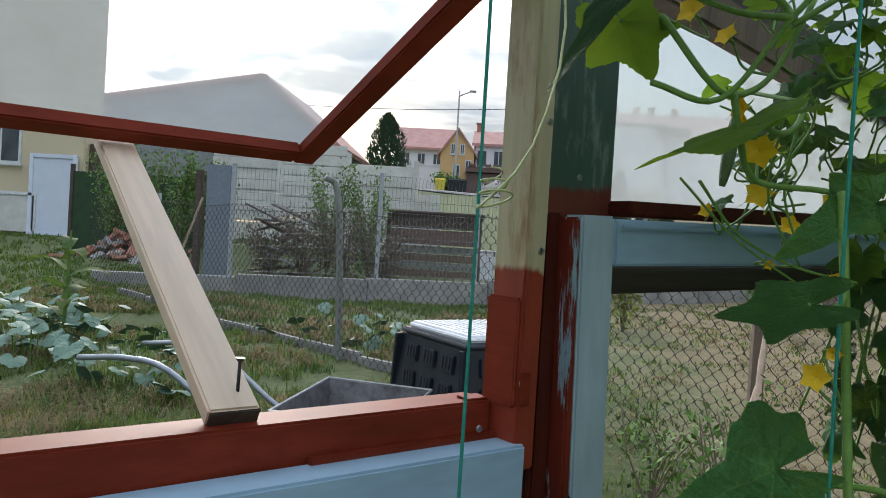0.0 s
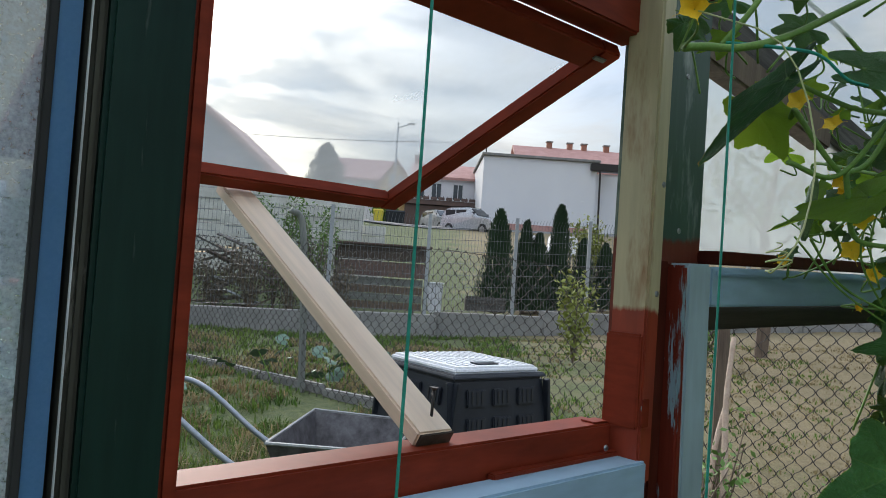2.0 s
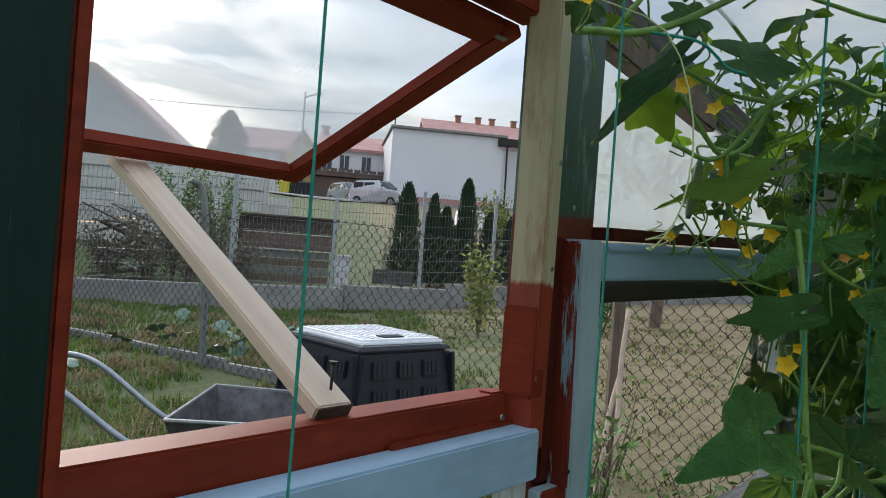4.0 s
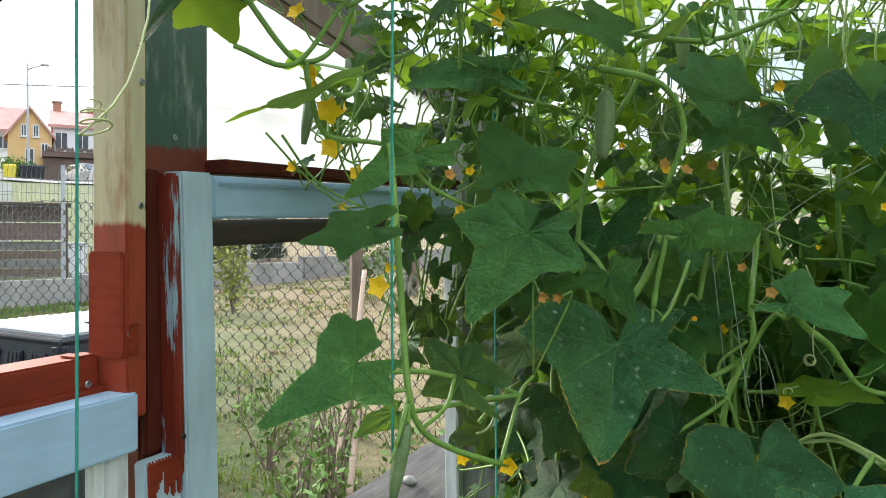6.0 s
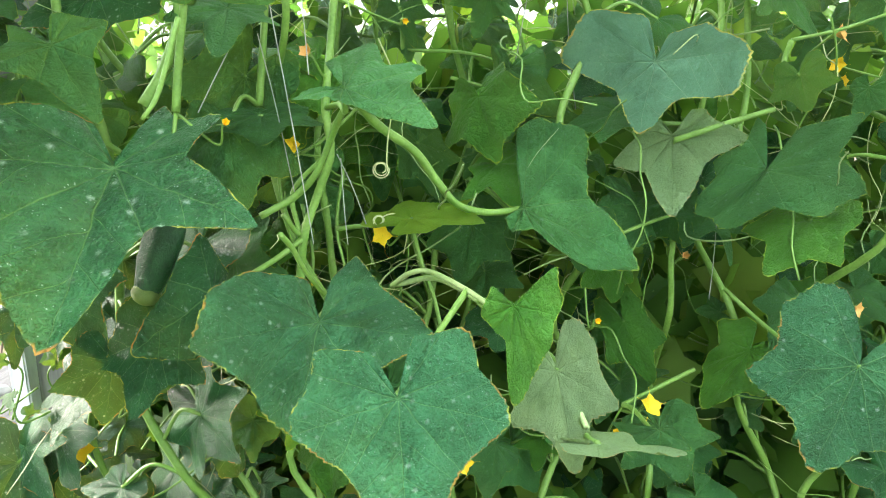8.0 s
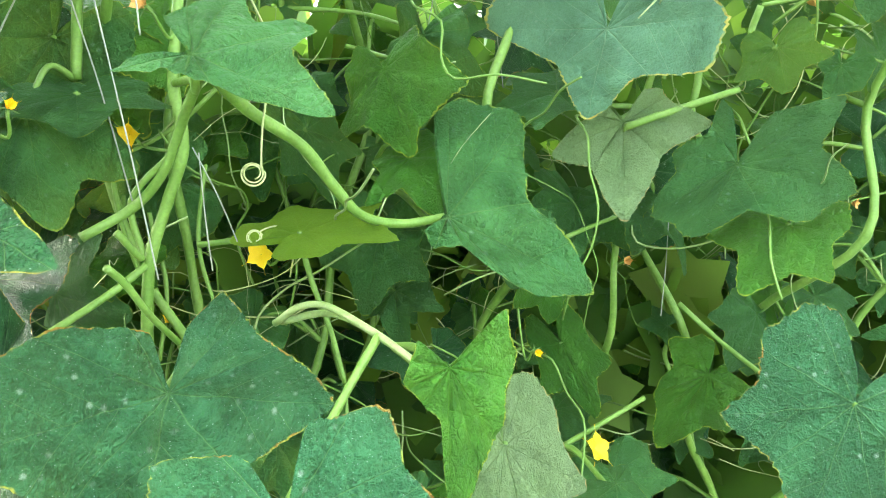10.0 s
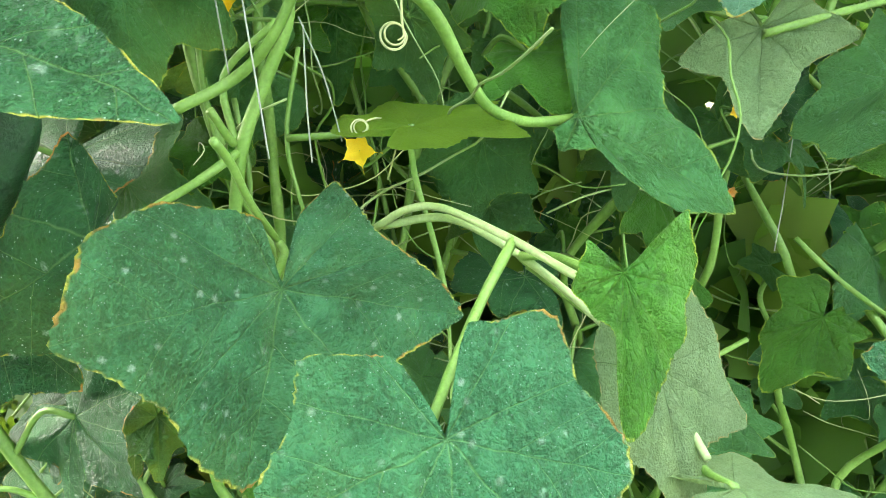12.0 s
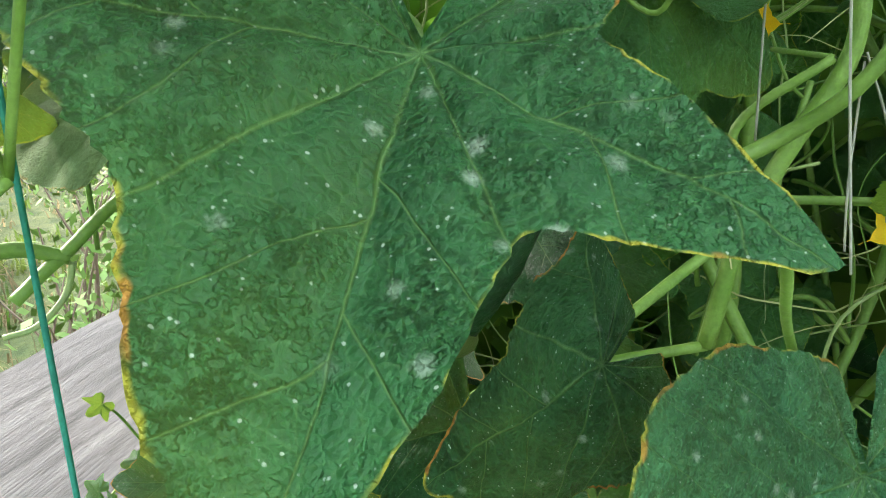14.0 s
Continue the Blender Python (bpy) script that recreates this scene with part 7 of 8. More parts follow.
lobed_leaf('under', (1.195, 0.426, 1.116), (1.166, 0.409, 1.021), (0.50, -0.86, 0.01), (-0.50, 0.86, -0.01), ((-131, 0.3), (-79, 0.53), (-65, 0.77), (89, 0.89), (111, 0.49)), 24)
lobed_leaf('mature', (1.213, 0.323, 1.079), (1.168, 0.342, 1.019), (0.02, -0.95, -0.32), (-0.02, 0.95, 0.32), ((-144, 0.95), (-79, 0.77), (-32, 1.17), (69, 0.97), (100, 1.3), (153, 1.55), (174, 0.82)), 20)
lobed_leaf('mature', (1.002, 0.497, 1.048), (1.061, 0.383, 0.988), (0.74, 0.03, 0.68), (-0.74, -0.03, -0.68), ((-45, 0.22), (-19, 0.68), (80, 0.9), (108, 0.88)), 50)
lobed_leaf('mature', (0.789, 0.526, 1.173), (0.813, 0.435, 1.141), (0.86, 0.05, 0.50), (-0.86, -0.05, -0.50), ((-139, 0.47), (55, 0.77), (110, 0.84), (150, 0.49)), 20)
lobed_leaf('young', (1.252, 0.344, 0.857), (1.191, 0.375, 0.790), (-0.16, -0.94, -0.29), (0.16, 0.94, 0.29), ((-139, 0.48), (-101, 0.6), (-37, 0.63), (50, 0.66), (103, 0.47), (158, 0.21)), 12)
lobed_leaf('mature', (0.457, 0.617, 1.260), (0.367, 0.603, 1.159), (0.57, -0.72, -0.40), (-0.57, 0.72, 0.40), ((-178, 0.32), (-158, 0.32), (-123, 0.55), (-78, 0.69), (84, 0.6), (144, 0.5)), 14, calm=0.5)
lobed_leaf('mature', (0.470, 0.641, 1.329), (0.523, 0.606, 1.356), (-0.17, 0.44, 0.88), (0.17, -0.44, -0.88), ((-79, 0.35), (-46, 0.84), (96, 1.3), (120, 1.11), (177, 1.16)), 18, calm=0.5)
lobed_leaf('mature', (0.249, 0.621, 1.123), (0.138, 0.610, 1.069), (-0.39, 0.64, 0.66), (0.39, -0.64, -0.66), ((-149, 0.43), (-95, 0.5), (70, 0.38), (102, 0.51), (140, 0.49), (179, 0.32)), 20, calm=0.5)
lobed_leaf('teal', (0.406, 0.677, 1.087), (0.362, 0.700, 1.135), (0.38, -0.64, 0.66), (-0.38, 0.64, -0.66), ((-175, 1.1), (-74, 0.97), (65, 0.76), (105, 0.64), (134, 0.92)), 22, calm=0.5)
lobed_leaf('mature', (0.671, 0.579, 1.263), (0.738, 0.524, 1.275), (-0.28, -0.14, 0.95), (0.28, 0.14, -0.95), ((-86, 0.31), (-29, 0.88), (46, 0.43), (158, 0.62), (179, 0.73)), 10)
lobed_leaf('mature', (0.328, 0.652, 1.350), (0.245, 0.660, 1.293), (-0.45, 0.53, 0.72), (0.45, -0.53, -0.72), ((-158, 0.6), (-120, 0.48), (-46, 0.3), (79, 0.47), (155, 0.43)), 16)
lobed_leaf('mature', (0.452, 0.770, 1.470), (0.509, 0.698, 1.431), (0.81, 0.43, 0.40), (-0.81, -0.43, -0.40), ((-126, 0.76), (-96, 0.63), (7, 0.46), (83, 0.88), (136, 0.67)), 14)
lobed_leaf('mature', (0.780, 0.626, 1.441), (0.708, 0.664, 1.485), (0.59, 0.20, 0.78), (-0.59, -0.20, -0.78), ((-35, 0.55), (36, 1.02), (85, 1.04), (140, 0.77)), 30)
lobed_leaf('mature', (0.787, 0.624, 1.412), (0.741, 0.628, 1.367), (0.54, -0.58, -0.61), (-0.54, 0.58, 0.61), ((-83, 0.75), (-66, 0.87), (81, 0.68), (96, 1.28), (158, 1.24)), 24)
lobed_leaf('mature', (0.532, 0.601, 1.508), (0.571, 0.585, 1.466), (0.75, 0.14, 0.64), (-0.75, -0.14, -0.64), ((-150, 0.85), (-127, 1.82), (-96, 0.46), (52, 1.2), (86, 0.59)), 16)
lobed_leaf('mature', (0.599, 0.644, 1.209), (0.620, 0.616, 1.145), (0.78, -0.44, 0.44), (-0.78, 0.44, -0.44), ((-144, 0.46), (-97, 0.69), (86, 0.64), (118, 0.38)), 22)
lobed_leaf('old', (0.690, 0.770, 1.270), (0.665, 0.775, 1.205), (0.75, -0.62, 0.10), (-0.75, 0.62, -0.10), ((-112, 0.9), (-68, 1.0), (66, 1.05), (112, 1.0)), 20)
lobed_leaf('old', (0.713, 0.640, 0.989), (0.635, 0.655, 0.946), (-0.35, 0.49, 0.80), (0.35, -0.49, -0.80), ((-107, 0.37), (-76, 0.57), (-27, 0.74), (73, 0.46), (116, 0.69), (159, 0.29)), 14, 0.92)
lobed_leaf('mature', (0.323, 0.684, 1.052), (0.272, 0.688, 1.026), (-0.36, 0.50, 0.79), (0.36, -0.50, -0.79), ((-26, 0.44), (27, 0.62), (47, 0.31)), 20)
lobed_leaf('young', (0.854, 0.396, 0.990), (0.817, 0.372, 0.914), (0.68, -0.73, -0.09), (-0.68, 0.73, 0.09), ((-10, 0.36), (34, 0.57), (93, 0.47), (136, 0.6)), 40, 0.95, calm=0.8)
lobed_leaf('mature', (1.378, 0.337, 1.178), (1.357, 0.354, 1.137), (0.02, -0.92, -0.39), (-0.02, 0.92, 0.39), ((-145, 1.21), (-89, 0.94), (100, 0.84), (164, 1.27)), 14)
lobed_leaf('mature', (1.120, 0.660, 0.935), (1.118, 0.617, 0.897), (0.76, -0.45, 0.48), (-0.76, 0.45, -0.48), ((-168, 1.2), (-107, 0.71), (54, 0.77), (120, 1.3), (161, 1.36)), 18)
lobed_leaf('mature', (1.109, 0.742, 1.072), (1.101, 0.724, 1.030), (0.79, -0.60, 0.11), (-0.79, 0.60, -0.11), ((-146, 1.29), (-61, 1.01), (80, 0.69), (167, 1.42)), 14)
lobed_leaf('teal', (1.265, 0.662, 1.050), (1.225, 0.737, 1.057), (-0.59, -0.24, -0.77), (0.59, 0.24, 0.77), ((-61, 0.98), (-36, 1.3), (25, 0.71)), 30)
lobed_leaf('old', (0.839, 0.819, 1.200), (0.807, 0.807, 1.089), (0.81, -0.55, -0.17), (-0.81, 0.55, 0.17), ((-73, 0.29), (48, 0.5), (99, 0.42)), 20)
lobed_leaf('mature', (0.896, 0.852, 1.089), (0.875, 0.840, 1.048), (0.76, -0.63, -0.19), (-0.76, 0.63, 0.19), ((-112, 0.42), (-53, 0.86), (64, 0.76), (116, 0.46)), 16)
lobed_leaf('mature', (1.094, 0.821, 1.121), (1.074, 0.798, 1.018), (0.77, -0.64, -0.01), (-0.77, 0.64, 0.01), ((-119, 0.26), (-44, 0.52), (56, 0.48), (123, 0.33)), 16)
lobed_leaf('old', (1.102, 0.584, 0.881), (1.093, 0.533, 0.844), (0.79, -0.44, 0.43), (-0.79, 0.44, -0.43), ((-115, 1.16), (-67, 0.79), (62, 0.54)), 18)
lobed_leaf('mature', (1.319, 0.410, 0.878), (1.309, 0.442, 0.877), (-0.57, -0.20, -0.80), (0.57, 0.20, 0.80), ((-134, 0.65), (-54, 0.93), (99, 0.89)), 18)
lobed_leaf('young', (1.367, 0.300, 0.882), (1.349, 0.289, 0.855), (0.30, -0.94, 0.18), (-0.30, 0.94, -0.18), ((-178, 1.72), (-141, 1.9), (83, 0.49), (151, 1.62)), 14)
lobed_leaf('mature', (1.360, 0.265, 1.166), (1.338, 0.275, 1.119), (0.03, -0.98, -0.22), (-0.03, 0.98, 0.22), ((-79, 0.41), (51, 0.64)), 16)
lobed_leaf('mature', (1.094, 0.379, 0.799), (1.093, 0.339, 0.786), (0.79, -0.20, 0.58), (-0.79, 0.20, -0.58), ((-153, 1.33), (-107, 1.09), (88, 0.53), (163, 0.76)), 18)
lobed_leaf('old', (0.846, 0.463, 1.418), (0.834, 0.450, 1.350), (0.58, -0.81, 0.05), (-0.58, 0.81, -0.05), ((-126, 1.04), (-94, 1.24), (106, 0.95), (143, 0.69)), 20)
lobed_leaf('mature', (0.480, 0.714, 1.462), (0.363, 0.769, 1.454), (-0.26, -0.66, -0.70), (0.26, 0.66, 0.70), ((-60, 0.44), (-25, 0.74), (29, 0.42), (109, 0.32)), 16)
leaf_at('under', (0.903, 0.386, 0.921), (0.870, 0.365, 0.835), (0.936, 0.356, 0.895))
leaf_at('under', (0.887, 0.332, 0.873), (0.947, 0.282, 0.867), (0.853, 0.275, 0.891))
leaf_at('teal', (1.166, 0.205, 0.892), (1.122, 0.195, 0.782), (1.144, 0.285, 0.892), (0.7, 0.68, 0.8), calm=0.4)
leaf_at('young', (1.222, 0.277, 1.026), (1.162, 0.309, 0.971), (1.190, 0.233, 0.991))
leaf_at('young', (1.210, 0.491, 0.874), (1.203, 0.433, 0.804), (1.228, 0.431, 0.859))
leaf_at('mature', (0.886, 0.523, 1.455), (0.883, 0.496, 1.365), (0.824, 0.558, 1.448))
leaf_at('old', (0.110, 0.612, 1.523), (0.034, 0.642, 1.426), (0.078, 0.652, 1.508), (0.6, 0.6, 0.5), (0.4, 0.4, 0.4, 0.45))
leaf_at('mature', (0.185, 0.605, 1.537), (0.253, 0.592, 1.530), (0.207, 0.569, 1.498))
leaf_at('light', (0.104, 0.665, 1.501), (0.141, 0.661, 1.450), (0.167, 0.672, 1.500))
leaf_at('light', (0.226, 0.650, 1.412), (0.122, 0.631, 1.366), (0.151, 0.572, 1.373))
leaf_at('mature', (0.245, 0.575, 1.264), (0.184, 0.563, 1.231), (0.205, 0.557, 1.227))
leaf_at('old', (0.608, 0.748, 1.015), (0.624, 0.704, 0.925), (0.571, 0.749, 0.939))
leaf_at('mature', (1.033, 0.597, 1.017), (0.996, 0.615, 0.947), (1.052, 0.562, 0.994))
leaf_at('mature', (1.003, 0.654, 1.114), (1.025, 0.618, 1.051), (0.995, 0.688, 1.086))
leaf_at('light', (0.923, 0.587, 1.038), (1.000, 0.544, 1.054), (0.955, 0.644, 1.046))
leaf_at('mature', (0.819, 0.727, 1.191), (0.769, 0.730, 1.098), (0.774, 0.775, 1.197))
leaf_at('mature', (0.809, 0.687, 1.150), (0.786, 0.665, 1.123), (0.858, 0.651, 1.145))
leaf_at('old', (0.641, 0.701, 0.929), (0.641, 0.679, 0.871), (0.601, 0.714, 0.926))
lobed_leaf('under', (0.584, 0.816, 1.092), (0.515, 0.875, 1.043), (-0.07, -0.69, -0.72), (0.07, 0.69, 0.72), ((-115, 0.4), (-31, 0.59), (-17, 0.88), (26, 0.7), (47, 0.61), (58, 0.35)), 20, 0.95)
leaf_at('old', (0.677, 0.682, 0.949), (0.630, 0.668, 0.883), (0.699, 0.638, 0.913))
leaf_at('mature', (1.174, 0.485, 1.144), (1.139, 0.552, 1.134), (1.150, 0.486, 1.114))
leaf_at('mature', (1.231, 0.301, 1.181), (1.228, 0.318, 1.142), (1.234, 0.275, 1.210))
leaf_at('mature', (1.165, 0.412, 0.762), (1.167, 0.352, 0.734), (1.141, 0.446, 0.743))


# leaves deeper in the row
BANK = {}
for kind, count in (("mature", 7), ("young", 4), ("light", 4), ("under", 3), ("old", 3)):
    BANK[kind] = [leaf_mesh("leaf", 500 + 17 * i + len(kind), 9, 132, M[kind], 0.08 + 0.06 * i, 0.06 + 0.05 * (i % 3), 0.08 + 0.018 * i, 1.3, (0.50 + 0.07 * (i % 4), 0.50 + 0.05 * (i % 5), 0.55 + 0.12 * (i % 3))) for i in range(count)]


def front_u(n):
    """How far the row's face stands from the gable's side, at n along the row."""
    return 0.96 if n > 0.05 else 0.96 + 0.20 * min(1.0, -(n - 0.05) / 0.5)


def clear_of_window(u, n):
    return n < 0.38 * (u + 0.1) - 0.10


LR = random.Random(5)
CLEAR = [(0.84, 0.63, 1.01, 0.1), (0.82, 0.62, 1.03, 0.11), (0.86, 0.63, 1.09, 0.1), (0.85, 0.62, 0.98, 0.09), (0.53, 0.74, 0.98, 0.09), (0.54, 0.82, 0.93, 0.09), (0.55, 0.94, 0.87, 0.09), (0.54, 0.8, 1.03, 0.08), (0.55, 0.89, 1, 0.08), (0.56, 1.03, 0.96, 0.08), (0.51, 0.48, 0.98, 0.08), (0.54, 0.58, 0.93, 0.08), (0.58, 0.73, 0.88, 0.08), (0.53, 0.73, 0.95, 0.08), (0.55, 0.83, 0.9, 0.08), (0.59, 0.99, 0.82, 0.08)]      # openings between the leaves by the corner post
HANGING = Vector((0.66, 0.62, 1.05))      # the hanging cucumber's clear place
for i in range(980):
    n = LR.uniform(-1.3, 0.48)
    z = LR.uniform(0.35, 1.66)
    f = front_u(n)
    u = LR.uniform(f + 0.06, f + 0.46)
    if not clear_of_window(u, n) or z > roof_z(u) - 0.04:
        continue
    c = W(u, n, z)
    if (c - HANGING).length < 0.13 or any((c - Vector(q[:3])).length < q[3] for q in CLEAR):
        continue
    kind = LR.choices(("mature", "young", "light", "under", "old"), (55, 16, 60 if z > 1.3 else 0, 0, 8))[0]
    # low leaves by the gable take the dark blade in place of shade
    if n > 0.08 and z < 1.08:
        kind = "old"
    size = LR.uniform(0.04, 0.09) * (0.75 if z > 1.3 else 1.0)
    if z > 1.4 and i % 3 == 0:
        continue
    away_ = W(-1, LR.uniform(-0.9, 0.9), LR.uniform(-1.3, 0.4)).normalized()
    nrm = (W(-0.9, LR.uniform(-0.8, 0.8), LR.uniform(0.1, 1.4))).normalized()
    ex = (away_ - nrm * away_.dot(nrm)).normalized() * size
    ey = nrm.cross(ex.normalized()) * size * LR.uniform(0.8, 1.05)
    pl = nearest_plant(c)
    place_leaf(LR.choice(BANK[kind]), kind, c, ex, ey, pl)
    if i % 2 == 0:
        base = min(vine_nodes, key=lambda q: (q - c).length)
        if 0.02 < (base - c).length < 0.3:
            stalk(pl, [c, (c + base) / 2 + Vector((0, 0, 0.02)), base], 0.0022, 1.2, sides=5)
# leaves under the roof film
for i in range(190):
    n = LR.uniform(-1.3, 0.42)
    u = LR.uniform(0.80, 1.5)
    z = roof_z(u) - LR.uniform(0.05, 0.26)
    if not clear_of_window(u, n):
        continue
    c = W(u, n, z)
    size = LR.uniform(0.03, 0.075)
    nrm = Vector((LR.uniform(-0.7, 0.3), LR.uniform(-0.7, 0.3), 1)).normalized()
    a = LR.uniform(0, 6.28)
    ex = Vector((math.cos(a), math.sin(a), -0.25))
    ex = (ex - nrm * ex.dot(nrm)).normalized() * size
    ey = nrm.cross(ex.normalized()) * size
    # mostly the brighter green, so the roof's backlight is partly colour
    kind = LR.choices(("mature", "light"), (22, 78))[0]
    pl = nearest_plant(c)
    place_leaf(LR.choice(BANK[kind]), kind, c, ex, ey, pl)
    base = min(vine_nodes, key=lambda q: (q - c).length)
    if 0.02 < (base - c).length < 0.3:
        stalk(pl, [c, (c + base) / 2 + Vector((0, 0, -0.02)), base], 0.002, 1.2, sides=5)

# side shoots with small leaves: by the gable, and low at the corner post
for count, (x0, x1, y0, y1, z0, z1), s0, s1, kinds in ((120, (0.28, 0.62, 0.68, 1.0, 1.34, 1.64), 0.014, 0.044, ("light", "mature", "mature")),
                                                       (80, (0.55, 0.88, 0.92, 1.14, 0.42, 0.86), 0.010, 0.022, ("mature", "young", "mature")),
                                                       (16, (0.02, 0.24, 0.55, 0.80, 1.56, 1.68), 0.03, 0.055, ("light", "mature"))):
    for i in range(count):
        c = Vector((LR.uniform(x0, x1), LR.uniform(y0, y1), LR.uniform(z0, z1)))
        size = LR.uniform(s0, s1)
        nrm = Vector((LR.uniform(-0.9, 0.2), LR.uniform(-0.9, 0.2), LR.uniform(0.1, 1))).normalized()
        a = LR.uniform(0, 6.28)
        ex = Vector((math.cos(a), math.sin(a), -0.4))
        ex = (ex - nrm * ex.dot(nrm)).normalized() * size
        pl = nearest_plant(c)
        kind = LR.choice(kinds)
        place_leaf(LR.choice(BANK[kind]), kind, c, ex, nrm.cross(ex.normalized()) * size, pl)
        stalk(pl, [c, c + Vector((LR.uniform(-0.01, 0.03), LR.uniform(0, 0.03), -0.03)), c + Vector((LR.uniform(-0.03, 0.06), LR.uniform(0.0, 0.06), LR.uniform(-0.10, 0.02)))], 0.0012, 1.3, sides=5)

# dark leaves and bare stalks before the far end of the blue frame
for i in range(64):
    k = LR.random()
    c = Vector((0.45 + 0.20 * k + LR.uniform(-0.03, 0.05), 0.84 + 0.22 * LR.random(), LR.uniform(1.07, 1.47)))
    size = LR.uniform(0.025, 0.058)
    nrm = Vector((LR.uniform(-0.9, 0.0), LR.uniform(-1.0, 0.0), LR.uniform(0.0, 0.9))).normalized()
    ex = Vector((LR.uniform(-1, 1), LR.uniform(-1, 0.4), LR.uniform(-1, 0.2)))
    ex = (ex - nrm * ex.dot(nrm)).normalized() * size
    pl = nearest_plant(c)
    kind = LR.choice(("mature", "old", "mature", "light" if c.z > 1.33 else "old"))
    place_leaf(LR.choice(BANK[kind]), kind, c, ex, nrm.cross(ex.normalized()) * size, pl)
    stalk(pl, [c, c + Vector((0.01, 0.02, LR.uniform(-0.05, 0.05))), c + Vector((LR.uniform(-0.04, 0.08), LR.uniform(0.0, 0.05), LR.uniform(-0.14, 0.14)))], 0.0016, 1.2, sides=5)
for i in range(46):
    c = Vector((LR.uniform(0.45, 0.86), LR.uniform(0.70, 0.98), LR.uniform(1.47, 1.63)))
    size = LR.uniform(0.03, 0.062)
    nrm = Vector((LR.uniform(-0.8, 0.4), LR.uniform(-0.8, 0.4), 0.7)).normalized()
    ex = Vector((LR.uniform(-1, 1), LR.uniform(-1, 1), -0.3))
    ex = (ex - nrm * ex.dot(nrm)).normalized() * size
    pl = nearest_plant(c)
    place_leaf(LR.choice(BANK["light"]), "light", c, ex, nrm.cross(ex.normalized()) * size, pl)
    stalk(pl, [c, c + Vector((0.01, 0.01, -0.04)), c + Vector((LR.uniform(-0.05, 0.05), LR.uniform(-0.05, 0.05), -LR.uniform(0.06, 0.14)))], 0.0014, 1.2, sides=5)
for i in range(120):
    u, n = LR.uniform(1.08, 1.4), LR.uniform(-0.9, 0.36)
    if not clear_of_window(u, n):
        continue
    c = W(u, n, roof_z(u) - LR.uniform(0.03, 0.12))
    pl = nearest_plant(c)
    drop = LR.uniform(0.10, 0.26)
    stalk(pl, [c, c + Vector((LR.uniform(-0.02, 0.02), LR.uniform(-0.02, 0.02), -drop * 0.5)), c + Vector((LR.uniform(-0.06, 0.06), LR.uniform(-0.06, 0.06), -drop))], LR.uniform(0.0014, 0.0026), 0.25, "stem", LR.choice(("stem", "pale_stem")), sides=5)

# the unpicked tangle behind: small leaves and thin shoots
DV, DF = [], []
DR = np.random.default_rng(9)
for i in range(9600):
    n, z = DR.uniform(-1.9, 0.60), (DR.uniform(0.05, 1.70) if i < 7000 else DR.uniform(0.05, 0.95))
    u = DR.uniform(1.34, 1.95)
    if not clear_of_window(u, n) or z > roof_z(u) - 0.03 or (z > 1.32 and i % 5 > 1):
        continue
    c = W(u, n, z)
    a = Vector(DR.normal(0, 1, 3)).normalized()
    b = Vector(DR.normal(0, 1, 3))
    b = (b - a * b.dot(a)).normalized()
    s = DR.uniform(0.025, 0.065) * (1.3 if z < 1.25 else 0.85)
    k = len(DV)
    ring = [(1.0, 0), (0.62, 0.3), (0.5, 0.85), (0.05, 0.62), (-0.4, 0.72), (-0.5, 0.3), (-0.12, 0.0), (-0.5, -0.3), (-0.4, -0.72), (0.05, -0.62), (0.5, -0.85), (0.62, -0.3)]
    h = a.cross(b)
    DV.append(c)
    DV += [c + a * (p * s) + b * (q * s) - h * (0.25 * s * (p * p + q * q)) for p, q in ring]
    DF += [(k, k + 1 + j, k + 1 + (j + 1) % 12) for j in range(12)]
tangle = raw_object("foliage", DV, DF, M["tangle"], smooth=True)
tagged(tangle, "dense tangle of small leaves behind the row", "foliage", kind="stuff")
SR = random.Random(31)
for tint, count, far, thick in (("stem", 290, 0.35, 1.0), ("pale_stem", 280, 0.30, 0.9), ("tendril", 200, 0.25, 0.5)):
    bm = bmesh.new()
    for i in range(count):
        n, z, u = SR.uniform(-1.2, 0.3), 0.62 + 1.0 * SR.random() ** 0.7, SR.uniform(1.13, 1.15 + far)
        if not clear_of_window(u, n):
            continue
        p = W(u + 0.16 * max(0, -n), n, z)
        if any((p - Vector(q[:3])).length < q[3] for q in CLEAR):
            continue
        pts = [p]
        d = Vector((SR.uniform(-1, 1), SR.uniform(-1, 1), SR.uniform(-0.8, 1.0))).normalized()
        wild = 0.25 if i % 3 == 0 else 0.65
        for j in range(7):
            d = (d + Vector((SR.uniform(-wild, wild), SR.uniform(-wild, wild), SR.uniform(-wild, wild)))).normalized()
            pts.append(pts[-1] + d * 0.036)
        tube(bm, pts, SR.uniform(0.0006, 0.0016) * thick, 5, 0.7, step=3)
    tagged(mesh_object("shoots", bm, M[tint], smooth=True), "thin green shoots criss-crossing in the row" if tint != "tendril" else "pale thread-like tendrils in the row", "shoots", kind="stuff")


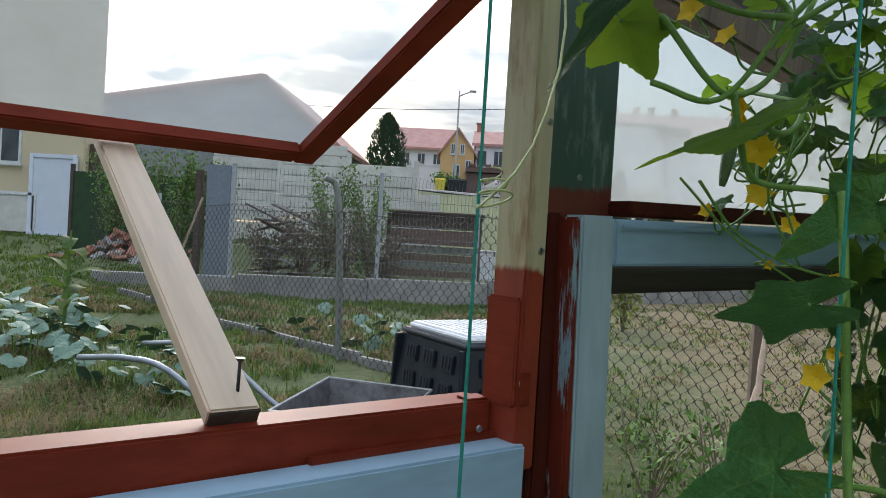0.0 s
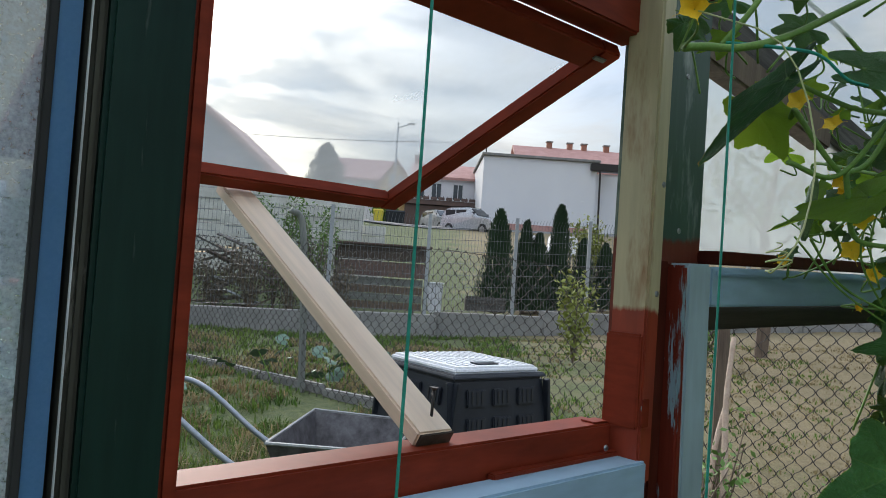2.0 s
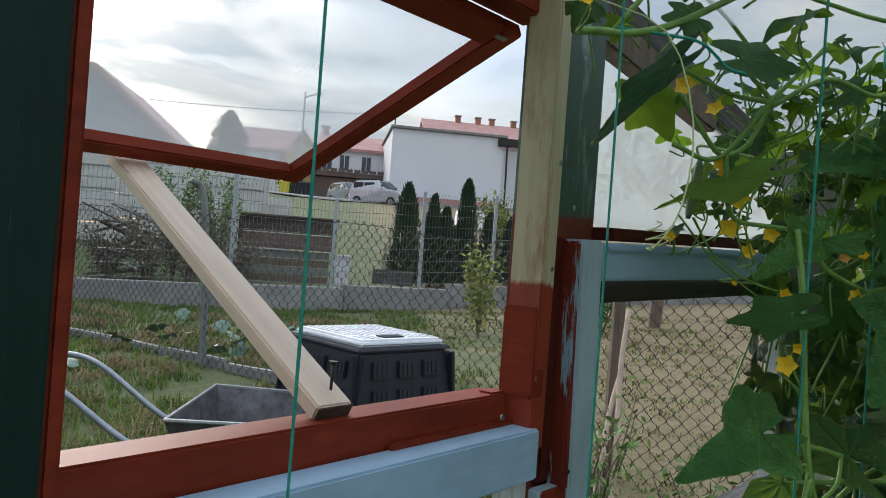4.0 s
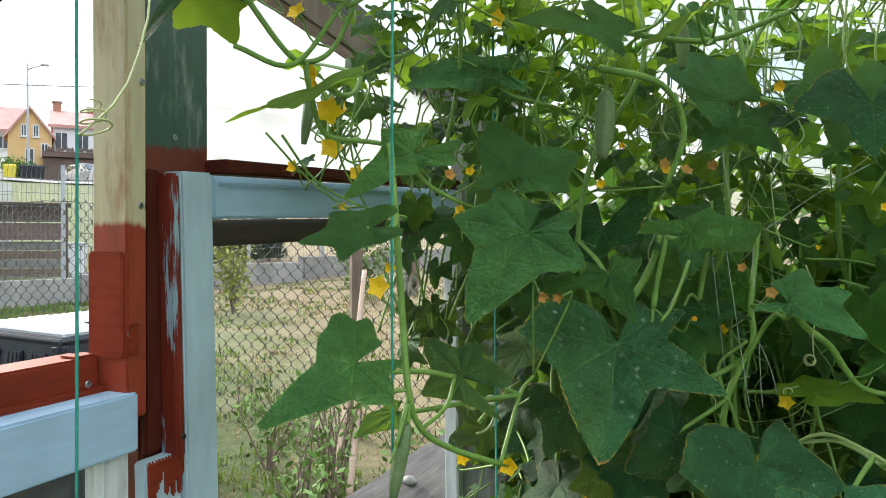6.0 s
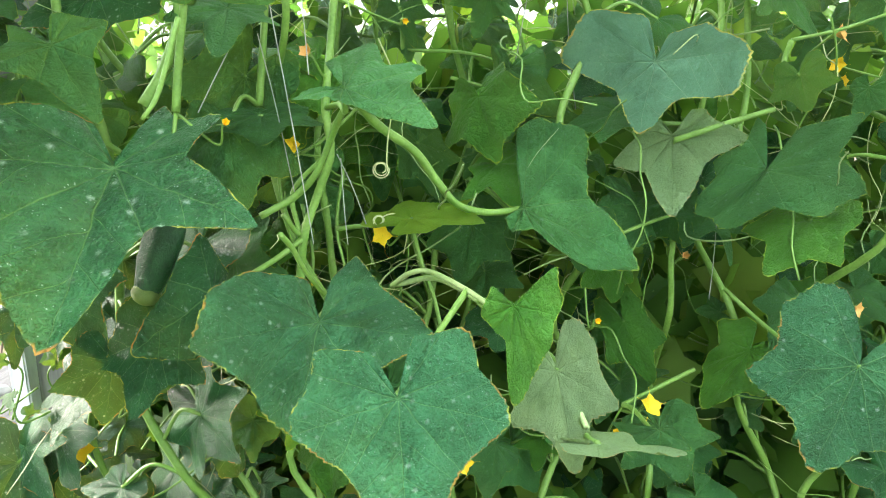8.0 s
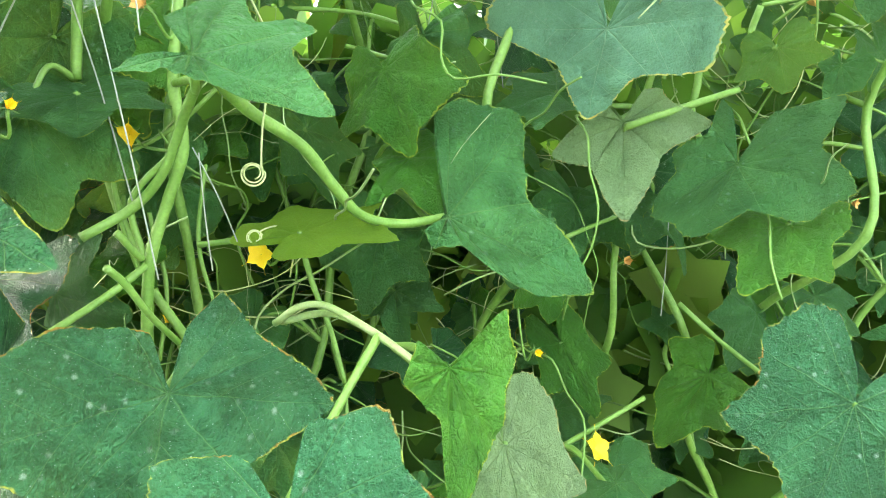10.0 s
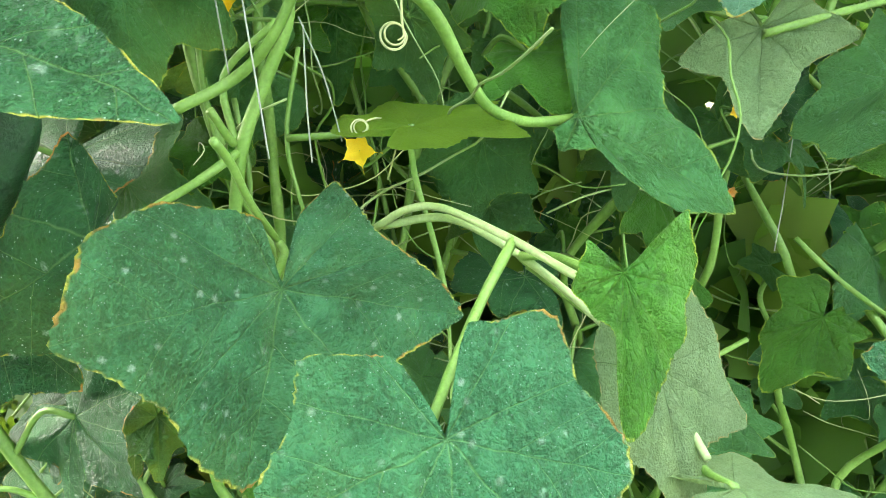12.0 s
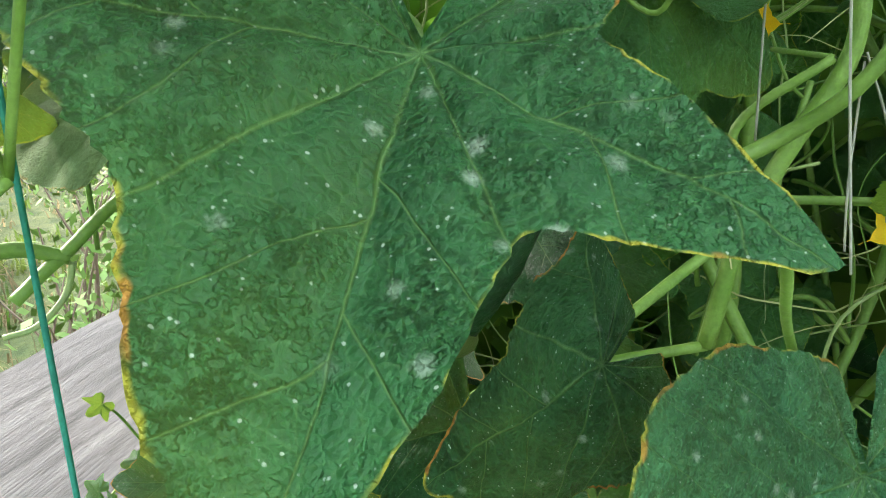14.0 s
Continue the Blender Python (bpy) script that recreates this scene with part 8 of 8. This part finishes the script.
def flower_mesh(seed, petals=5, closed=0.0):
    """A yellow cucumber flower opening along +z."""
    rn = random.Random(seed)
    bm = bmesh.new()
    for k in range(petals):
        a = 2 * math.pi * k / petals + rn.uniform(-0.1, 0.1)
        rows, cols = 6, 5
        grid = []
        for i in range(rows + 1):
            t = i / rows
            w = 0.34 * math.sin(min(1.0, t * 1.15 + 0.22) * math.pi) ** 0.7 * (1.0 - 0.55 * t * t)
            if i == rows:
                w = 0.02
            row = []
            for j in range(cols):
                s = (j / (cols - 1) - 0.5) * 2
                r = 0.02 + 1.05 * t * (1 - 0.65 * closed)
                z = 0.28 * math.sin(t * 1.5) * (1 - 0.4 * t) + closed * 0.9 * t + 0.10 * s * s * w * 3 + rn.uniform(-0.015, 0.015)
                x, y = r, s * w * (1 - 0.4 * closed)
                row.append(bm.verts.new((x * math.cos(a) - y * math.sin(a), x * math.sin(a) + y * math.cos(a), z)))
            grid.append(row)
        for i in range(rows):
            for j in range(cols - 1):
                bm.faces.new((grid[i][j], grid[i][j + 1], grid[i + 1][j + 1], grid[i + 1][j]))
    return bm


def calyx_mesh():
    bm = bmesh.new()
    tube(bm, [(0, 0, -0.04), (0, 0, -0.25), (0, 0, -0.55)], 0.17, 8, 0.55)
    for k in range(5):
        a = 2 * math.pi * k / 5 + 0.6
        tube(bm, [(0.1 * math.cos(a), 0.1 * math.sin(a), -0.1), (0.45 * math.cos(a), 0.45 * math.sin(a), -0.12), (0.62 * math.cos(a), 0.62 * math.sin(a), 0.02)], 0.05, 4, 0.2, step=3)
    return bm


def flower(c, facing, size=0.019, closed=0.0, mat="petal", seed=1):
    c = Vector(c)
    pl = nearest_plant(c)
    m = Vector(facing).normalized().to_track_quat("Z", "Y").to_matrix().to_4x4() @ Matrix.Diagonal((size, size, size, 1))
    m.translation = c - pl.location
    f = part("flower", flower_mesh(seed, 5, closed), M[mat], pl, "yellow star-shaped flower" if mat == "petal" else "withered orange flower", True, m)
    part("calyx", calyx_mesh(), M["stem"], f, smooth=True)
    d = Vector(facing).normalized()
    base = min(vine_nodes, key=lambda q: (q - c).length)
    if (base - c).length < 0.35:
        stalk(pl, [c - d * size * 0.5, c - d * 0.03 + Vector((0, 0, -0.01)), base], 0.0012, 1.3, "flower_stalk", sides=5)
    return f


toward = Vector((-0.6, -0.75, 0.15))
for i, (c, sz, cl) in enumerate((((0.927, 0.639, 1.014), 0.015, 0.1), ((1.164, 0.429, 0.788), 0.020, 0.2), ((0.692, 0.966, 0.738), 0.021, 0.0), ((0.278, 0.627, 1.202), 0.017, 0.35),
                                 ((0.247, 0.705, 1.397), 0.021, 0.3), ((0.654, 0.909, 1.056), 0.020, 0.1), ((0.476, 0.682, 0.970), 0.021, 0.8), ((0.666, 0.767, 0.874), 0.018, 0.1),
                                 ((0.184, 0.731, 1.532), 0.019, 0.2), ((0.261, 0.898, 1.347), 0.016, 0.7), ((-0.03, 0.50, 1.545), 0.022, 0.7), ((0.235, 0.72, 1.44), 0.017, 0.6), ((0.262, 0.74, 1.36), 0.017, 0.1), ((0.30, 0.76, 1.33), 0.016, 0.5), ((0.29, 0.78, 1.41), 0.015, 0.3), ((0.21, 0.70, 1.50), 0.015, 0.2), ((0.33, 0.72, 1.28), 0.014, 0.8), ((0.36, 0.80, 1.36), 0.015, 0.2))):
    flower(c, toward + Vector((0.5 * math.sin(i * 2.1), 0.4 * math.cos(i * 1.3), 0.3 * math.sin(i))), sz * 1.2, cl * 0.7, seed=i + 3)
# half-open and withered flowers among the leaves
BUDS = (((0.352, 0.707, 1.340), 0.017, 0.2, 0), ((0.402, 0.713, 1.330), 0.015, 0.7, 1), ((0.436, 0.714, 1.336), 0.012, 0.6, 0),
           ((0.410, 0.686, 1.284), 0.016, 0.5, 0), ((0.291, 0.630, 1.223), 0.013, 0.7, 0), ((0.484, 0.628, 1.189), 0.016, 0.9, 1),
           ((0.508, 0.621, 1.185), 0.015, 0.9, 1), ((0.719, 0.730, 1.112), 0.014, 0.7, 0), ((0.751, 0.705, 1.348), 0.018, 0.3, 0),
           ((0.411, 0.687, 0.983), 0.014, 0.6, 0), ((0.237, 0.719, 1.426), 0.012, 0.8, 0), ((0.449, 0.667, 1.518), 0.018, 0.3, 0),
           ((0.277, 0.750, 1.293), 0.012, 0.9, 0), ((0.905, 0.564, 1.492), 0.016, 0.3, 0), ((0.858, 0.600, 1.462), 0.016, 0.6, 0),
           ((0.745, 0.707, 1.360), 0.015, 0.6, 1), ((0.783, 0.702, 1.350), 0.017, 0.4, 1), ((0.825, 0.688, 1.360), 0.015, 0.6, 1),
           ((0.630, 0.701, 1.328), 0.013, 0.7, 0), ((0.957, 0.461, 1.470), 0.012, 0.8, 0), ((0.841, 0.617, 0.950), 0.014, 0.6, 0),
           ((0.848, 0.688, 1.119), 0.015, 0.5, 0), ((0.843, 0.646, 1.211), 0.014, 0.7, 1), ((1.339, 0.299, 1.227), 0.018, 0.5, 1),
           ((1.313, 0.461, 0.950), 0.012, 0.8, 1), ((1.217, 0.521, 0.924), 0.012, 0.8, 1), ((0.892, 0.494, 0.800), 0.018, 0.3, 0))
for i, (c, sz, cl, old) in enumerate(BUDS):
    flower(c, toward + Vector((0.6 * math.sin(i * 1.7), 0.5 * math.cos(i * 2.3), 0.35 * math.sin(i * 0.9) - 0.1)), sz * 1.1, cl * 0.8, "withered" if old else "petal", seed=i + 90)
FR = random.Random(21)
for i in range(46):
    n = FR.uniform(-1.1, 0.30)
    u = front_u(n) + FR.uniform(0.0, 0.14)
    z = FR.uniform(0.75, 1.6)
    if (n > 0.05 and z < 1.3) or z > roof_z(u) - 0.05:
        continue
    flower(W(u, n, z), W(-1, FR.uniform(-0.8, 0.8), FR.uniform(-0.5, 0.7)), FR.uniform(0.010, 0.018), FR.choice((0.2, 0.5, 0.9)), FR.choice(("petal", "petal", "withered")), 40 + i)


def cucumber(points, radius, mat="cucumber", label="dark green warty cucumber hanging on the vine"):
    pts = smooth_path([Vector(p) for p in points], 10)
    pl = nearest_plant(pts[0])
    bm = bmesh.new()
    n, sides = len(pts), 20
    prev = None
    for i, p in enumerate(pts):
        t = i / (n - 1)
        d = (pts[min(i + 1, n - 1)] - pts[max(i - 1, 0)]).normalized()
        x = d.orthogonal().normalized()
        y = d.cross(x)
        prof = math.sin(math.pi * (0.04 + 0.92 * t)) ** 0.42
        ring = []
        for k in range(sides):
            a = 2 * math.pi * k / sides
            r = radius * prof * (1 + 0.05 * math.cos(5 * a) + 0.10 * max(0.0, noise.noise(p * 260 + Vector((math.cos(a) * 3, math.sin(a) * 3, 0)))))
            ring.append(bm.verts.new(p - pl.location + (x * math.cos(a) + y * math.sin(a)) * r))
        if prev:
            for k in range(sides):
                bm.faces.new((prev[k], prev[(k + 1) % sides], ring[(k + 1) % sides], ring[k]))
        else:
            bm.faces.new(ring[::-1])
        prev = ring
    bm.faces.new(prev)
    ob = part("cucumber", bm, M[mat], pl, label, True)
    if mat == "cucumber":
        d = (pts[-1] - pts[-3]).normalized()
        bm = bmesh.new()
        bmesh.ops.create_icosphere(bm, subdivisions=3, radius=1.0)
        for v in bm.verts:
            v.co *= 1 + 0.06 * noise.noise(v.co * 3)
        m = d.to_track_quat("Z", "Y").to_matrix().to_4x4() @ Matrix.Diagonal((radius * 0.78, radius * 0.78, radius * 0.62, 1))
        m.translation = pts[-1] - pl.location - d * radius * 0.40
        part("blossom_end", bm, M["cucumber_tip"], pl, "yellowish blossom end of a cucumber", True, m)
    base = min(vine_nodes, key=lambda q: (q - pts[0]).length)
    stalk(pl, [pts[0], pts[0] + Vector((0, 0, 0.02)), base], 0.002, 1.2, "fruit_stalk", sides=5)
    return ob


cucumber([(0.708, 0.688, 1.082), (0.697, 0.692, 1.04), (0.676, 0.702, 0.980)], 0.018)
cucumber([(0.268, 0.842, 1.46), (0.264, 0.844, 1.42), (0.258, 0.846, 1.375)], 0.0075, "cucumber_young", "slender young cucumber with a dried flower")
cucumber([(0.712, 0.640, 1.545), (0.712, 0.636, 1.515), (0.710, 0.634, 1.480)], 0.0085, "cucumber_young", "pale young cucumber with a dried flower")
cucumber([(0.30, 0.60, 1.06), (0.292, 0.598, 1.03), (0.283, 0.598, 0.985)], 0.008, "cucumber_young", "slender young cucumber with a dried flower")
cucumber([(0.62, 0.68, 1.45), (0.62, 0.68, 1.41), (0.615, 0.68, 1.36)], 0.013, "cucumber_young", "ridged green cucumber among the leaves")

# strings
def string(name, pts, r, mat, label, cat="string"):
    o = Vector(pts[0])
    e = thing(name, label, cat, o)
    bm = bmesh.new()
    tube(bm, [Vector(p) - o for p in pts], r, 5, step=8, lumps=0.25)
    part("cord", bm, M[mat], e, smooth=True)
    return e


string("twine", [(-0.259, 0.350, 1.84), (-0.258, 0.350, 1.4), (-0.260, 0.350, 0.9), (-0.262, 0.349, 0.0)], 0.0012, "twine", "green plastic twine hanging from the roof")
string("twine", [(-0.010, 0.466, 1.82), (-0.008, 0.466, 1.4), (-0.010, 0.466, 0.9), (-0.012, 0.466, 0.0)], 0.0012, "twine", "green plastic twine hanging from the roof")
string("twine", [(0.284, 0.607, 1.78), (0.284, 0.607, 1.3), (0.286, 0.606, 1.0), (0.296, 0.61, 0.0)], 0.0016, "twine", "green plastic twine with a vine beside it")
string("twine", [(0.516, 0.802, 1.64), (0.5265, 0.8004, 0.975), (0.545, 0.798, 0.0)], 0.0016, "twine", "green plastic twine in the row")
string("plant_string", [(0.800, 0.594, 1.253), (0.804, 0.597, 1.216), (0.800, 0.590, 1.187)], 0.0006, "white_string", "thin white string among the leaves")
string("plant_string", [(0.791, 0.655, 1.228), (0.815, 0.666, 1.154), (0.833, 0.669, 1.066)], 0.0006, "white_string", "thin white string among the leaves")
string("plant_string", [(0.777, 0.663, 1.233), (0.761, 0.677, 1.197), (0.741, 0.689, 1.155)], 0.0006, "white_string", "thin white string among the leaves")
string("plant_string", [(1.109, 0.571, 1.285), (1.106, 0.593, 1.188), (1.094, 0.608, 1.107)], 0.0006, "white_string", "thin white string among the leaves")
string("plant_string", [(1.149, 0.544, 1.286), (1.157, 0.545, 1.220), (1.162, 0.538, 1.148)], 0.0006, "white_string", "thin white string among the leaves")
string("plant_string", [(1.270, 0.400, 1.017), (1.259, 0.397, 0.962), (1.246, 0.395, 0.913)], 0.0006, "white_string", "thin white string among the leaves")
string("plant_string", [(0.872, 0.645, 1.109), (0.881, 0.631, 1.071), (0.899, 0.631, 1.025)], 0.0006, "white_string", "thin white string among the leaves")
string("plant_string", [(0.881, 0.650, 1.104), (0.877, 0.643, 1.046), (0.874, 0.636, 1.012)], 0.0006, "white_string", "thin white string among the leaves")
string("plant_string", [(0.722, 0.576, 1.364), (0.730, 0.573, 1.314), (0.739, 0.566, 1.257)], 0.0006, "white_string", "thin white string among the leaves")
string("plant_string", [(0.793, 0.640, 1.276), (0.799, 0.616, 1.129), (0.797, 0.593, 1.029)], 0.0006, "white_string", "thin white string among the leaves")
string("plant_string", [(0.835, 0.608, 1.265), (0.876, 0.553, 1.317), (0.907, 0.504, 1.352)], 0.0006, "white_string", "thin white string among the leaves")



def curl(c, r, turns, drop, axis_dir, lead):
    """A tendril: a lead that ends in a coil."""
    c = Vector(c)
    ax = Vector(axis_dir).normalized()
    x = ax.orthogonal().normalized()
    y = ax.cross(x)
    pts = [Vector(p) for p in lead]
    for i in range(int(turns * 9)):
        a = i / 9 * 2 * math.pi
        rr = r * (1 - 0.5 * i / (turns * 9))
        pts.append(c + (x * math.cos(a) + y * math.sin(a)) * rr + ax * drop * i / (turns * 9))
    pl = nearest_plant(c)
    bm = bmesh.new()
    tube(bm, [p - pl.location for p in pts], 0.0008, 5, 0.6, step=3)
    return part("tendril", bm, M["tendril"], pl, "pale curling tendril", True)


curl((0.003, 0.387, 1.318), 0.010, 3, -0.02, (0.2, -0.2, -1), [(-0.03, 0.49, 1.54), (0.02, 0.44, 1.50), (0.035, 0.41, 1.42), (0.02, 0.39, 1.35)])
curl((0.83, 0.53, 1.10), 0.008, 2.5, -0.01, (0.5, 0.6, -0.2), [(0.86, 0.56, 1.22), (0.87, 0.55, 1.18), (0.85, 0.54, 1.13)])
curl((0.905, 0.62, 1.035), 0.007, 2.5, -0.01, (0.5, 0.6, -0.2), [(0.95, 0.63, 0.99), (0.95, 0.62, 1.03), (0.93, 0.62, 1.04)])

# ---- squash patch and weeds ----
SQM = [leaf_mesh("leaf", 900 + i, 6, 40, M["squash"], 0.12, 0.08, 0.07, 1.0, (0.85, 0.82, 0.85)) for i in range(4)]
QR = random.Random(8)
for px, py, cnt, spread in ((-3.55, 5.55, 60, 0.5), (-2.35, 4.85, 30, 0.3), (-4.4, 6.6, 40, 0.5), (-0.9, 6.6, 14, 0.35), (-1.4, 7.2, 10, 0.4)):
    e = thing("squash_plant", "grey-green squash plant spreading over the grass", "squash plant", (px, py, ground_z(px, py)), "squash patch")
    for i in range(cnt):
        x, y = QR.gauss(0, spread), QR.gauss(0, spread * 0.6)
        h = QR.uniform(0.08, 0.30)
        z = ground_z(px + x, py + y) - ground_z(px, py)
        ob = new("leaf", QR.choice(SQM))
        ob.parent = e
        s = QR.uniform(0.07, 0.125)
        ob.matrix_local = pose(x, y, z + h, QR.uniform(-35, 35), QR.uniform(-35, 35), QR.uniform(0, 360)) @ Matrix.Diagonal((s, s, s, 1))
        bm = bmesh.new()
        tube(bm, [(x, y, z + h), (x * 0.9, y * 0.9, z + h * 0.5), (x * 0.8, y * 0.8, z - 0.02)], 0.005, 5, step=3)
        part("stalk", bm, M["stem"], e)
for i, (x, y, r, h, n) in enumerate(((0.72, 2.55, 0.22, 0.62, 260), (0.95, 2.9, 0.25, 0.75, 300), (0.62, 2.15, 0.2, 0.5, 220), (1.15, 3.3, 0.2, 0.6, 220), (0.85, 3.6, 0.3, 0.45, 260), (1.25, 2.5, 0.25, 0.55, 240), (0.25, 2.2, 0.2, 0.35, 160))):
    shrub("weed", "leafy green weed outside the blue window", (x, y, ground_z(x, y)), r, h, "shrub", 70 + i, int(n * 0.8), 0.022, 8, "weed")
shrub("sapling", "young light-green fruit bush on the lawn", (1.68, 9.0, ground_z(1.68, 9.0)), 0.38, 1.0, "yellow_shrub", 91, 700, 0.045, 9)
shrub("sapling", "young light-green fruit bush on the lawn", (3.4, 9.2, ground_z(3.4, 9.2)), 0.5, 1.0, "shrub", 92, 700, 0.045, 9)
for x, y in ((4.6, 10.2), (7.5, 11.5)):
    t = thing("fruit_tree", "young fruit tree on the dry lawn", "tree", (x, y, ground_z(x, y)))
    bm = bmesh.new()
    tube(bm, [(0, 0, -0.1), (0.05, 0, 0.9), (0, 0.05, 1.8), (0.1, 0, 2.8)], 0.10, 9, 0.4, lumps=0.2)
    for k in range(6):
        a = k * 1.1
        tube(bm, [(0, 0, 1.4 + 0.15 * k), (0.5 * math.cos(a), 0.5 * math.sin(a), 1.9 + 0.15 * k), (0.9 * math.cos(a), 0.9 * math.sin(a), 2.3 + 0.15 * k)], 0.03, 6, 0.3)
    part("trunk", bm, M["old_wood"], t)
    V, F = [], []
    rn = random.Random(int(x * 10))
    for i in range(1500):
        a, k = rn.uniform(0, 6.28), rn.random()
        leafy(V, F, Vector((math.cos(a) * 1.2 * k ** 0.5, math.sin(a) * 1.2 * k ** 0.5, rn.uniform(1.8, 3.4))), 0.06, rn)
    raw_object("crown", V, F, M["shrub"], t)
